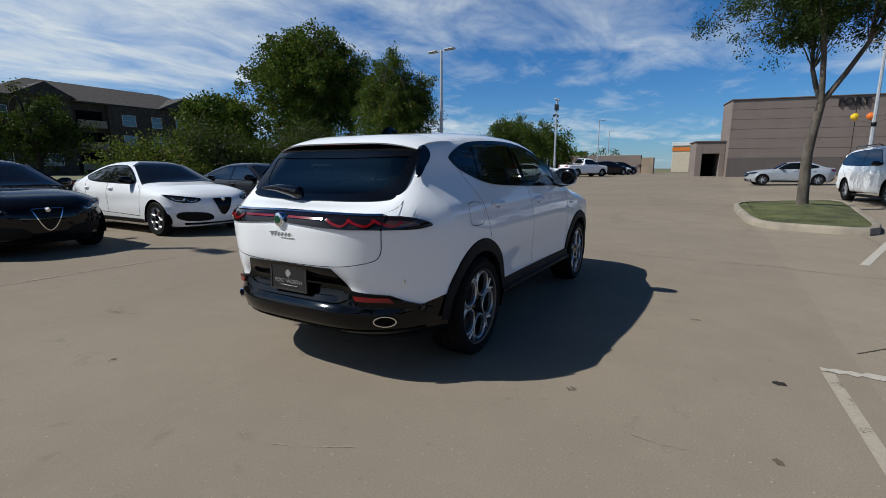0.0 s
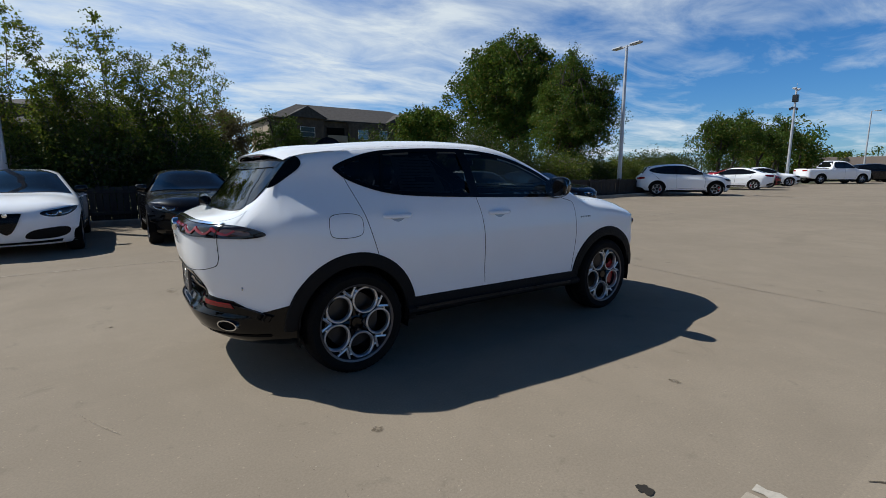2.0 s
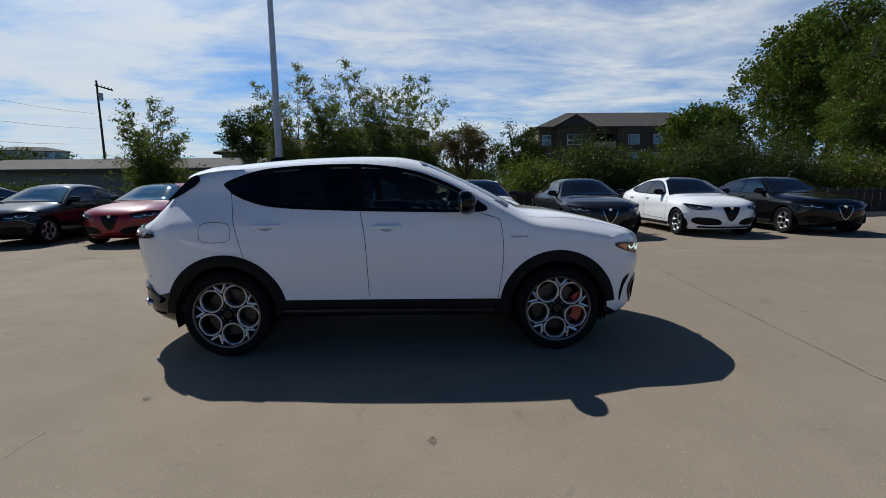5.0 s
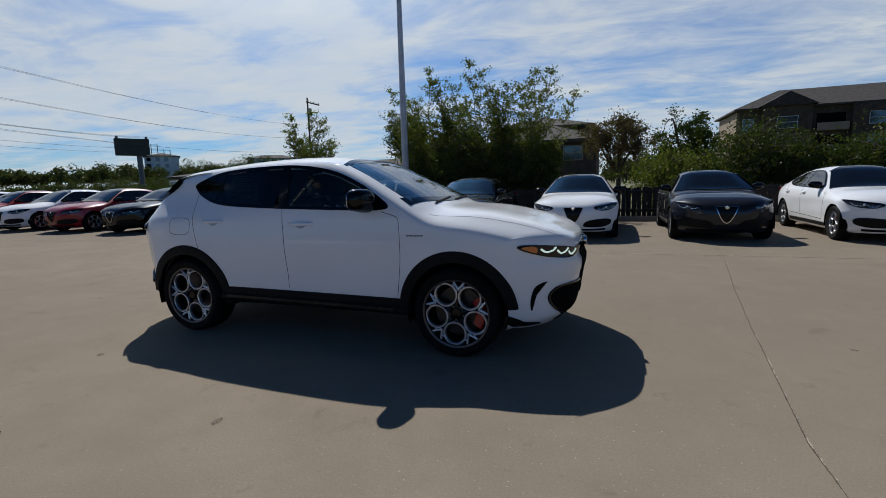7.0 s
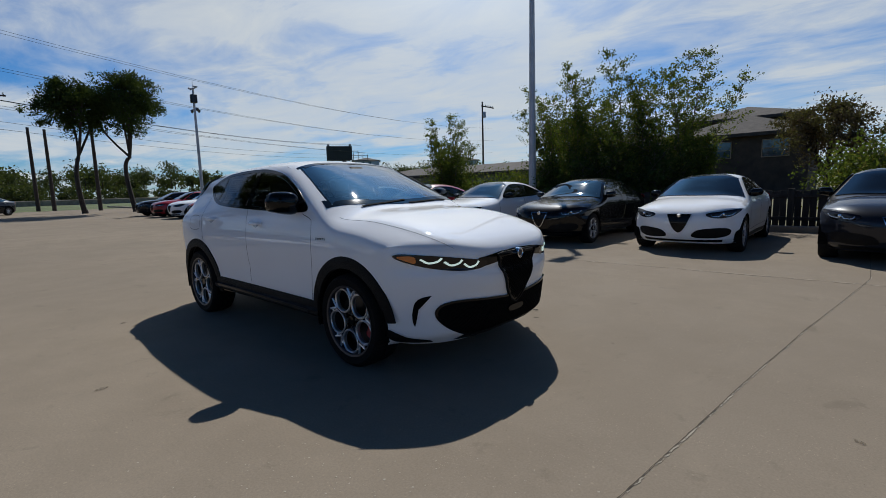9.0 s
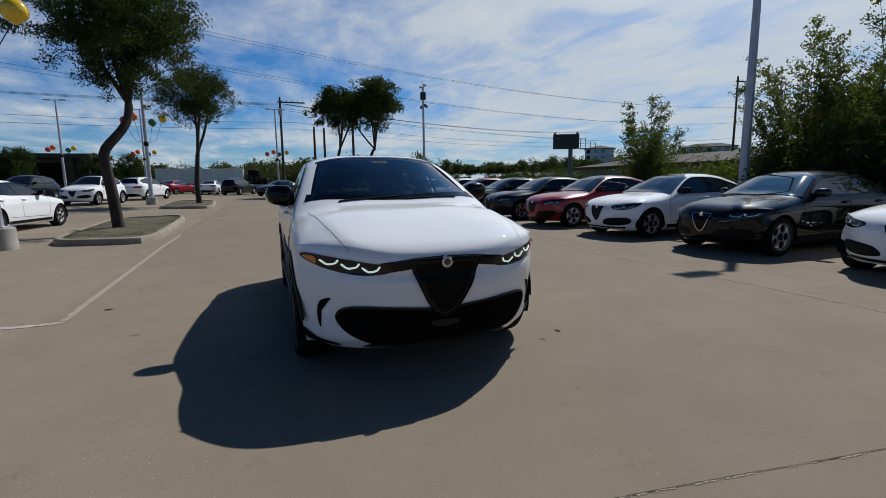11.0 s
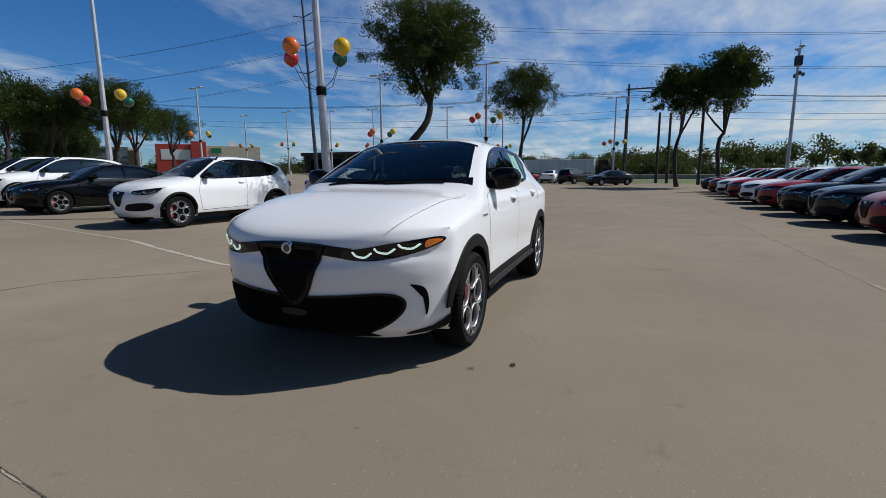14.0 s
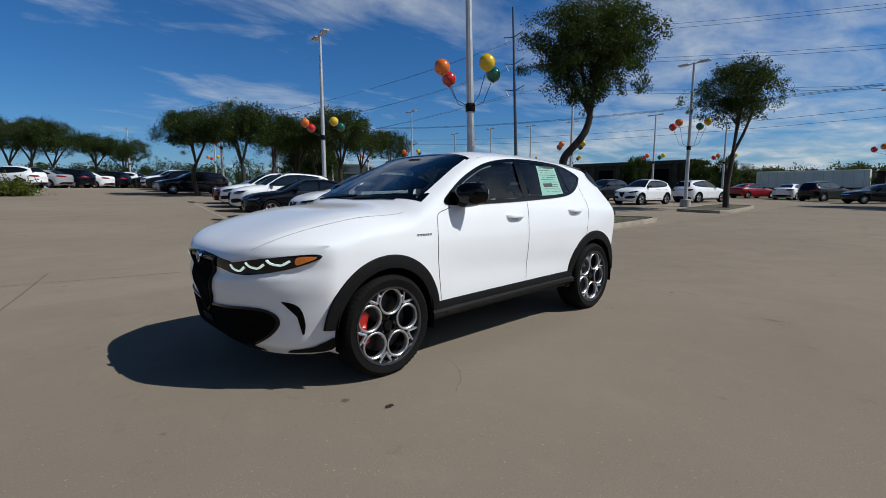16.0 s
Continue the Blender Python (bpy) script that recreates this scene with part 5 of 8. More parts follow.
        sheet = part("price_sheet", Soup().panel(o, sh.side(s, off), 4, 0.0004), tint, car, "pale green price sheet on the window")
        ink = Soup()
        for k in range(11):
            z = 1.45 - k * 0.022
            ink.ribbon(line((-0.88 + 0.01 * (k % 3), z), (-0.70 + 0.03 * (k % 2), z), n=4), sh.side(s, off + 0.0012), 0.005)
            ink.ribbon(line((-0.67, z), (-0.62 + 0.02 * (k % 2), z), n=4), sh.side(s, off + 0.0012), 0.005)
        ink.ribbon(line((-0.90, 1.458), (-0.64, 1.464), n=5), sh.side(s, off + 0.0012), 0.014)
        ink.ribbon(line((-0.76, 1.29), (-0.60, 1.285), n=5), sh.side(s, off + 0.0014), 0.035)
        part("sheet_print", ink, INK, sheet)
    return car


# ---- parked cars ----
def sedan_shell():
    return Shell(
        top=[(-2.42, 0.99), (-2.36, 1.075), (-2.1, 1.085), (-1.95, 1.10), (-1.55, 1.255), (-1.2, 1.365), (-0.8, 1.425), (-0.4, 1.436), (-0.1, 1.42), (0.15, 1.355), (0.5, 1.19), (0.85, 1.02), (0.95, 0.995), (1.4, 0.955), (1.8, 0.885), (2.05, 0.80), (2.2, 0.70)],
        crown=[(-2.4, 0.07), (-1.9, 0.07), (-1.2, 0.065), (0, 0.06), (0.5, 0.08), (0.9, 0.10), (1.5, 0.115), (2.2, 0.09)],
        bottom=[(-2.4, 0.30), (-1.9, 0.20), (0, 0.17), (1.9, 0.18), (2.2, 0.20)],
        section=[(0.12, 0.80), (0.25, 0.885), (0.4, 0.915), (0.6, 0.93), (0.75, 0.927), (0.85, 0.905), (0.93, 0.875), (1.0, 0.84), (1.1, 0.775), (1.25, 0.675), (1.36, 0.585), (1.44, 0.5)],
        plan=[(-2.45, 0.82), (-2.2, 0.90), (-1.9, 0.96), (-1.41, 1.0), (-0.7, 0.985), (0, 0.97), (0.8, 0.98), (1.41, 1.0), (1.75, 0.97), (2.0, 0.90), (2.2, 0.82)],
        upper=[(-2.4, 0.80), (-1.8, 0.86), (-1.2, 0.93), (-0.6, 0.985), (0, 1.0), (1, 1.0)],
        nose=[(0, 2.06), (0.15, 2.15), (0.4, 2.19), (0.7, 2.20), (0.9, 2.18), (1, 2.14)], nose_bow=0.50,
        tail=[(0, -2.22), (0.2, -2.38), (0.5, -2.41), (0.8, -2.44), (0.93, -2.43), (1, -2.38)], tail_bow=0.44,
        axles=(-1.41, 1.41), arch=(0.362, 0.340), belt=0.95, power=4.0, waist=0.012)


def suv_shell():
    return Shell(
        top=[(-2.36, 1.06), (-2.2, 1.14), (-2.05, 1.36), (-1.92, 1.52), (-1.5, 1.60), (-1.0, 1.648), (-0.5, 1.668), (-0.1, 1.655), (0.2, 1.58), (0.6, 1.385), (0.95, 1.19), (1.08, 1.145), (1.5, 1.09), (1.85, 1.01), (2.1, 0.91), (2.22, 0.80)],
        crown=[(-2.4, 0.07), (-1.8, 0.07), (0, 0.06), (0.5, 0.08), (1.0, 0.11), (1.6, 0.125), (2.2, 0.09)],
        bottom=[(-2.4, 0.34), (-1.8, 0.26), (0, 0.24), (1.8, 0.23), (2.2, 0.25)],
        section=[(0.18, 0.80), (0.3, 0.90), (0.45, 0.93), (0.7, 0.95), (0.85, 0.945), (0.98, 0.915), (1.08, 0.875), (1.2, 0.80), (1.4, 0.69), (1.55, 0.60), (1.66, 0.50)],
        plan=[(-2.45, 0.82), (-2.2, 0.90), (-1.9, 0.96), (-1.41, 1.0), (-0.7, 0.985), (0, 0.975), (0.8, 0.985), (1.41, 1.0), (1.75, 0.97), (2.0, 0.90), (2.24, 0.82)],
        upper=[(-2.4, 0.84), (-1.8, 0.90), (-1.2, 0.95), (-0.6, 0.99), (0, 1.0), (1, 1.0)],
        nose=[(0, 2.08), (0.15, 2.18), (0.4, 2.22), (0.7, 2.235), (0.9, 2.22), (1, 2.18)], nose_bow=0.48,
        tail=[(0, -2.24), (0.2, -2.40), (0.5, -2.40), (0.75, -2.43), (0.9, -2.40), (1, -2.33)], tail_bow=0.44,
        axles=(-1.409, 1.409), arch=(0.402, 0.365), belt=1.05, power=4.0, waist=0.012)


def family_car(name, label, shell, paint, dlo, screen_x, back_x, hood_z, wheel, roof=None, group="", style="rings", cladding=False, sporty=True, chrome=False):
    """A parked car of the size and look that the shell gives it."""
    sh = shell
    car = thing(name, label, "car", group)
    part("body", sh.body(66, 22, 20), paint, car, "painted car body")
    t = np.linspace(-0.93, 0.93, 15)
    x0, x1 = screen_x
    screen = np.concatenate([np.stack([x0 - 0.13 * np.abs(t) ** 2.2, t], 1), np.stack([x1 + 0.07 * np.abs(t[::-1]) ** 2, 0.90 * t[::-1] / 0.93], 1)])
    part("windscreen", Soup().panel(screen, sh.over(0.013), 6, 0.012), DARK_GLASS, car, "dark windscreen")
    x0, x1 = back_x
    back_ = np.concatenate([np.stack([x0 + 0.03 * np.abs(t) ** 2, t * 0.92], 1), np.stack([x1 + 0.05 * np.abs(t[::-1]) ** 2, 0.95 * t[::-1]], 1)])
    part("rear_glass", Soup().panel(back_, sh.over(0.013), 5, 0.012), DARK_GLASS, car, "dark rear window")
    if roof is not None:
        o = np.concatenate([np.stack([screen_x[1] - 0.03 + 0.07 * np.abs(t) ** 2, t * 0.98], 1), np.stack([x0 + 0.06 + 0 * t, -0.97 * t], 1)])
        part("roof_panel", Soup().panel(o, sh.over(0.003), 6, 0.004), roof, car, "black roof")
    zt = dlo[:, 1].max()
    for s in (-1, 1):
        part("side_glass", Soup().panel(dlo, sh.side(s, 0.004), 5, 0.01), DARK_GLASS, car, "dark side windows")
        trim = Soup().band(dlo, sh.side(s, 0.007), 0.022)
        mx = float(dlo[:, 0].mean())
        lo, hi = dlo[:, 1].min(), zt
        trim.ribbon(line((mx - 0.02, lo + 0.03), (mx - 0.07, hi - 0.01), n=5), sh.side(s, 0.0065), 0.07)
        part("window_trim", trim, GLOSS, car)
        a0, a1 = sh.axles
        for pts in (((mx - 0.01, lo + 0.02), (mx + 0.03, 0.4)), ((a1 - 0.60, lo - 0.02), (a1 - 0.50, 0.8), (a1 - 0.56, 0.38)), ((dlo[:, 0].min() + 0.12, lo + 0.1), (a0 + 0.22, 0.75)), ((a0 + 0.45, 0.40), (a1 - 0.56, 0.36))):
            part("panel_gap", Soup().ribbon(line(*pts, n=14), sh.side(s, 0.0015), 0.008), GAP, car)
        for x in (mx - 0.80, mx + 0.14):
            part("door_handle", handle_soup(sh, s, x, lo - 0.09, 0.21), paint, car)
        part("door_mirror", mirror_soup(s, screen_x[0] - 0.42, float(sh.half(0.5, lo)) + 0.085, lo + 0.075), GLOSS if paint is not BLACK else BLACK, car, "gloss black door mirror")
        if cladding:
            for ax in sh.axles:
                part("arch_moulding", Soup().grid(arc_grid(sh, s, ax, sh.arch[0] - 0.006, sh.arch[0] + 0.05, 4, 176, 0.007, 24)), PLASTIC, car)
        xs = np.linspace(a0 + 0.45, a1 - 0.45, 12)
        part("sill_moulding", Soup().grid([np.stack([xs, s * (sh.half(xs, z) + o), z + 0 * xs], -1) for z, o in ((0.30, 0.002), (0.295, 0.012), (0.23, 0.018), (0.20, -0.02))]), PLASTIC, car)
    fr, re = (lambda off: sh.end(True, off)), (lambda off: sh.end(False, off))
    k = hood_z
    if sporty:
        gr = shield(0.20, k - 0.03, k - 0.36)
        part("grille", Soup().panel(gr, fr(0.010), 5, 0.015), GLOSS, car, "shield-shaped grille")
        part("grille_frame", Soup().band(gr, fr(0.020), 0.012, 0.015), CHROME if chrome else GLOSS, car)
        part("grille_mesh", mesh_bars(sh, inset(gr, 0.02), 0.014, 0.05, 0.006), PLASTIC, car)
        bx = np.asarray(fr(0.0)(np.array([0.0]), np.array([k - 0.05]), 0.0))[0]
        part("front_badge", Soup().lathe([(0.001, 0.034), (0.034, 0.032), (0.038, 0.0)], 18, "x", tuple(map(float, bx))), CHROME, car, "round badge")
        for s in (-1, 1):
            o = loop((s * 0.22, k - 0.43), (s * 0.30, k - 0.31), (s * 0.62, k - 0.27), (s * 0.76, k - 0.30), (s * 0.74, k - 0.40), (s * 0.55, k - 0.45), n=4)
            part("lower_intake", Soup().panel(o, fr(0.006), 7, 0.01), PLASTIC, car, "black lower air intake")
    else:
        o = loop((-0.5, k - 0.04), (0, k - 0.02), (0.5, k - 0.04), (0.46, k - 0.22), (0, k - 0.25), (-0.46, k - 0.22), n=5)
        part("grille", Soup().panel(o, fr(0.008), 4, 0.01), PLASTIC, car)
        part("grille_bar", Soup().ribbon(line((-0.48, k - 0.10), (0, k - 0.11), (0.48, k - 0.10), n=16), fr(0.016), 0.03, 0.01), CHROME, car)
        o = loop((-0.6, k - 0.40), (0, k - 0.38), (0.6, k - 0.40), (0.55, k - 0.50), (-0.55, k - 0.50), n=5)
        part("lower_intake", Soup().panel(o, fr(0.006), 3, 0.01), PLASTIC, car)
    for s in (-1, 1):
        o = loop((s * 0.43, k - 0.055), (s * 0.56, k - 0.10), (s * 0.74, k - 0.085), (s * 0.85, k - 0.015), (s * 0.885, k + 0.05), (s * 0.80, k + 0.048), (s * 0.62, k + 0.018), (s * 0.45, k - 0.01), n=5)
        hl = part("headlight", Soup().panel(o, fr(0.006), 7, 0.012), SMOKED, car, "smoked headlight")
        part("light_strip", Soup().ribbon(line((s * 0.49, k - 0.03), (s * 0.52, k - 0.068), (s * 0.60, k - 0.07), (s * 0.64, k - 0.03), n=12), fr(0.012), 0.011, 0.006).ribbon(line((s * 0.66, k - 0.02), (s * 0.69, k - 0.058), (s * 0.77, k - 0.045), (s * 0.81, k + 0.0), n=12), fr(0.012), 0.011, 0.006), SILVER_INK, hl)
        part("projector", Soup().lathe([(0.001, 0.016), (0.02, 0.012), (0.03, 0.0)], 12, "x", tuple(map(float, np.asarray(fr(0.0)(np.array([s * 0.66]), np.array([k - 0.03]), 0.0))[0]))), CHROME, hl)
        zb = float(sh.roof(float(sh.tail(1.0)) + 0.05, 0.0)) - 0.17
        o = loop((s * 0.38, zb - 0.05), (s * 0.62, zb - 0.07), (s * 0.83, zb - 0.02), (s * 0.80, zb + 0.07), (s * 0.55, zb + 0.06), (s * 0.40, zb + 0.03), n=5)
        part("tail_light", Soup().panel(o, re(0.006), 7, 0.012), TAIL, car, "red tail light")
        o = loop((s * 0.40, 0.30), (s * 0.56, 0.30), (s * 0.56, 0.39), (s * 0.40, 0.39), n=4)
        part("exhaust_tip", Soup().band(o, re(0.014), 0.02, 0.02), CHROME, car)
    o = loop((-0.68, 0.29), (0, 0.28), (0.68, 0.29), (0.62, 0.44), (0, 0.46), (-0.62, 0.44), n=5)
    part("rear_diffuser", Soup().panel(o, re(0.006), 9, 0.012), PLASTIC, car)
    o = loop((-0.64, 0.215), (0, 0.215), (0.64, 0.215), (0.66, 0.26), (0, 0.25), (-0.66, 0.26), n=5, round_=False)
    part("front_lip", Soup().panel(o, fr(0.010), 9, 0.02), PLASTIC, car)
    add_wheels(car, sh, float(sh.half(1.41, 0.4)) - 0.125, wheel[0], wheel[1], 0.225, style)
    return car


SEDAN_DLO = loop((-1.46, 1.13), (-1.15, 1.235), (-0.8, 1.325), (-0.4, 1.355), (-0.05, 1.345), (0.2, 1.27), (0.45, 1.14), (0.62, 1.02), (0.45, 0.975), (-0.2, 0.985), (-0.9, 1.005), (-1.30, 1.05), n=4)
SUV_DLO = loop((-1.82, 1.36), (-1.5, 1.49), (-1.0, 1.565), (-0.5, 1.585), (-0.1, 1.565), (0.2, 1.49), (0.5, 1.34), (0.78, 1.155), (0.6, 1.10), (-0.2, 1.115), (-1.1, 1.15), (-1.6, 1.22), n=4)


def sedan(paint, label, roof=None, style="rings", chrome=False):
    return family_car("sedan_car", label, sedan_shell(), paint, SEDAN_DLO, (0.90, 0.08), (-1.27, -1.93), 0.74, (0.335, 0.236), roof, "parked cars", style, False, True, chrome)


def suv(paint, label, roof=None):
    return family_car("suv_car", label, suv_shell(), paint, SUV_DLO, (1.05, 0.10), (-1.93, -2.19), 0.85, (0.365, 0.262), roof, "parked cars", "rings", True)


def plain_sedan(paint, label):
    return family_car("saloon_car", label, sedan_shell(), paint, SEDAN_DLO, (0.90, 0.08), (-1.27, -1.93), 0.76, (0.335, 0.225), None, "parked cars", "spokes", False, False)


def plain_suv(paint, label):
    return family_car("family_suv_car", label, suv_shell(), paint, SUV_DLO, (1.05, 0.10), (-1.93, -2.19), 0.92, (0.365, 0.245), None, "parked cars", "spokes", True, False)


def big_suv(paint, label, truck=False):
    """A tall full-size wagon, or a crew-cab pickup."""
    zt = 1.95
    roof_end = -0.62 if truck else -2.30
    top = [(-2.78, 1.22), (-2.7, 1.26), (-0.86, 1.27), (-0.82, 1.30), (roof_end + 0.0, 1.80), (-0.5, 1.89), (0.1, 1.90), (0.45, 1.85), (0.95, 1.46), (1.2, 1.27), (1.35, 1.235), (2.2, 1.16), (2.5, 1.08), (2.6, 0.98)] if truck else \
          [(-2.60, 1.10), (-2.52, 1.30), (-2.40, 1.72), (-2.3, 1.84), (-1.6, 1.92), (-0.6, 1.95), (0.1, 1.94), (0.45, 1.87), (0.95, 1.46), (1.2, 1.27), (1.35, 1.235), (2.2, 1.16), (2.45, 1.08), (2.55, 0.98)]
    L0, L1 = (-2.80, 2.58) if truck else (-2.62, 2.52)
    sh = Shell(top=top, crown=[(-2.8, 0.04), (0, 0.05), (0.8, 0.06), (2.6, 0.06)], bottom=[(-2.8, 0.50), (-1.5, 0.38), (1.5, 0.36), (2.6, 0.38)],
               section=[(0.3, 0.88), (0.45, 0.97), (0.7, 1.0), (1.0, 1.0), (1.2, 0.965), (1.4, 0.90), (1.6, 0.83), (1.8, 0.745), (1.96, 0.62)],
               plan=[(-2.8, 0.93), (-2.5, 0.98), (-1.5, 1.0), (1.4, 1.0), (2.1, 0.97), (2.6, 0.90)], upper=[(-2.8, 0.97), (-1, 1), (2, 1)],
               nose=[(0, L1 - 0.12), (0.2, L1), (0.8, L1), (1, L1 - 0.06)], nose_bow=0.30, tail=[(0, L0 + 0.12), (0.2, L0), (0.8, L0), (1, L0 + 0.05)], tail_bow=0.16,
               axles=(-1.62, 1.62), arch=(0.44, 0.42), belt=1.2)
    dlo = loop((-0.56, 1.30), (-0.56, 1.74), (0.0, 1.78), (0.40, 1.72), (0.78, 1.45), (0.95, 1.30), (0.3, 1.26), n=4) if truck else \
        loop((-2.25, 1.34), (-2.15, 1.70), (-1.2, 1.80), (0.0, 1.82), (0.40, 1.74), (0.78, 1.45), (0.98, 1.30), (0.3, 1.26), (-1.2, 1.27), n=4)
    car = family_car("pickup_truck" if truck else "wagon_car", label, sh, paint, dlo, (1.20, 0.40), (-0.60, -0.80) if truck else (-2.33, -2.53), 1.06, (0.41, 0.26), None, "parked cars", "spokes", False, False)
    if truck:
        bed = Soup().block((-2.66, -0.80, 1.20), (-0.95, 0.80, 1.285), 0.02)
        part("bed_cover", bed, PLASTIC, car, "black bed cover")
    else:
        for s in (-1, 1):
            part("roof_rail", Soup().tube([(-2.1, s * 0.60, 1.90), (-1.9, s * 0.62, 1.965), (-0.2, s * 0.64, 1.985), (0.05, s * 0.63, 1.92)], 0.022, 6), GLOSS, car)
    return car

# ---- ground ----
def gz(x, y):
    """The lot rises gently away from the middle."""
    d = min(max(0.0, -3.2 - y), 42.0)
    return 0.015 * d + 0.0004 * d * d + 0.012 * min(max(0.0, x - 12.0), 40.0) + 0.006 * min(max(0.0, -12.0 - x), 45.0)


def drape(soup, pts, lift):
    """Adds a strip or sheet of (x, y) rows laid on the ground."""
    return soup.grid([[(x, y, gz(x, y) + lift) for x, y in row] for row in pts])


def axis_steps(lo, hi, breaks, step):
    cuts = sorted({lo, hi, *[b for b in breaks if lo < b < hi]})
    out_ = [lo]
    for a, b in zip(cuts, cuts[1:]):
        n = max(1, math.ceil((b - a) / step))
        out_ += [a + (b - a) * k / n for k in range(1, n + 1)]
    return out_


def build_ground():
    xs = [-2600, -900, -400, -200, -120, -90, -75, -57, -12, 12, 52, 80, 110, 200, 500, 2600]
    ys = [-2600, -900, -400, -200, -120, -90, -73.2, -45.2, -38, -30, -22, -15, -9, -3.2, 12, 40, 100, 200, 500, 2600]
    s = Soup()
    s.grid([[(x, y, gz(x, y) - 0.06) for y in ys] for x in xs])
    tagged(part("ground", s, EARTH, None, smooth=0), "dry grassland beyond the lot", "ground", kind="structure")
    lot = Soup()
    drape(lot, [[(x, y) for y in axis_steps(-3.2, 11.25, [], 5)] for x in axis_steps(-51, 95, [-12, 12, 52], 8)], 0.0)
    tagged(part("pavement", lot, CONCRETE, None, smooth=0), "tan brushed concrete driving lane of the lot", "pavement", kind="structure")
    south = Soup()
    drape(south, [[(x, y) for y in axis_steps(-95, -3.2, [-45.2], 2.5)] for x in axis_steps(-51, 95, [-12, 12, 52], 8)], 0.0)
    tagged(part("pavement_south", south, APRON, None, smooth=0), "lighter tan concrete of the stalls", "pavement", kind="structure")


def verge():
    """The mown strip between the lot and the highway."""
    s = Soup()
    drape(s, [[(x, y) for y in (-180, -95, -45.2, -30, -15, -3.2, 20, 60, 120, 200)] for x in (-95, -80, -57, -51.1)], 0.0)
    tagged(part("verge", s, VERGE, None, smooth=0), "mown green verge between the lot and the highway", "grass", kind="structure")


def ground_strip(name, pts, width, material, label, lift=0.004, seed=0, ragged=0.0, n=40):
    """A painted line or a joint along the ground; ragged gives it a wandering, broken edge."""
    rng = random.Random(seed)
    p = np.array(pts, float)
    seg = np.r_[0, np.cumsum(np.hypot(*np.diff(p, axis=0).T))]
    t = np.linspace(0, seg[-1], n)
    q = np.stack([np.interp(t, seg, p[:, k]) for k in range(2)], 1)
    d = np.gradient(q, axis=0)
    nrm = np.stack([-d[:, 1], d[:, 0]], 1) / np.linalg.norm(d, axis=1, keepdims=True)
    off = np.array([rng.uniform(-1, 1) * ragged for _ in range(n)])
    off += 2.5 * ragged * np.interp(np.arange(n), np.arange(0, n + 25, 25), [rng.uniform(-1, 1) for _ in range(0, n + 25, 25)])
    s = Soup()
    wl = [width / 2 * (1 + rng.uniform(-0.5, 0.5) * (ragged > 0)) for _ in range(n)]
    drape(s, [[tuple(q[i] + nrm[i] * (off[i] + w)) for w in (-wl[i], wl[i])] for i in range(n)], lift)
    return tagged(part(name, s, material, None, smooth=0), label, name.replace("_", " "), kind="structure")


def kerb_island(label, pts, fill, seed=0):
    """A raised island: a rounded concrete kerb round a filling."""
    o = loop(*pts, n=8, round_=False)
    # corners are rounded off
    for _ in range(3):
        o = (np.roll(o, 1, 0) + 2 * o + np.roll(o, -1, 0)) / 4
    h = 0.15
    rows = []
    for w, z in ((0.0, -0.03), (0.0, h - 0.05), (0.02, h - 0.012), (0.05, h), (0.14, h), (0.15, h - 0.03)):
        q = inset(o, w)
        rows.append([(x, y, gz(x, y) + z) for x, y in q])
    isl = thing("planting_island", label, "kerb island", kind="structure")
    part("kerb", Soup().grid(rows, wrap_v=True), KERB, isl, "pale concrete kerb", fix=True)
    q = inset(o, 0.145)
    c = q.mean(0)
    rng = random.Random(seed)
    s = Soup()
    rows = []
    for k in range(8):
        f = 1 - k / 8
        rows.append([(c[0] + (x - c[0]) * f, c[1] + (y - c[1]) * f, gz(x, y) + h - 0.035 + (0.06 * (1 - f) + rng.uniform(0, 0.02) * (k > 0))) for x, y in q])
    s.grid(rows, wrap_v=True)
    s.f.append(tuple(len(s.v) - len(q) + j for j in range(len(q))))
    part("filling", s, fill, isl)
    return isl


def ground_spot(at, r, material, seed, label, lift=0.004, stretch=1.0):
    """A stain with an uneven edge on the concrete."""
    rng = random.Random(seed)
    s = Soup()
    n = 18
    turn, phase = rng.uniform(0, 3.1), rng.uniform(0, 6)
    rim = []
    for k in range(n):
        a = 2 * math.pi * k / n
        q = r * (1 + 0.25 * math.sin(2 * a + phase) + 0.15 * math.sin(5 * a + seed) + rng.uniform(-0.12, 0.12))
        u, v = q * math.cos(a) * stretch, q * math.sin(a)
        rim.append((at[0] + u * math.cos(turn) - v * math.sin(turn), at[1] + u * math.sin(turn) + v * math.cos(turn)))
    s.add([(*at, gz(*at) + lift)] + [(x, y, gz(x, y) + lift) for x, y in rim], [(0, 1 + k, 1 + (k + 1) % n) for k in range(n)])
    return tagged(part("stain", s, material, None, smooth=0), label, "stain", kind="structure")


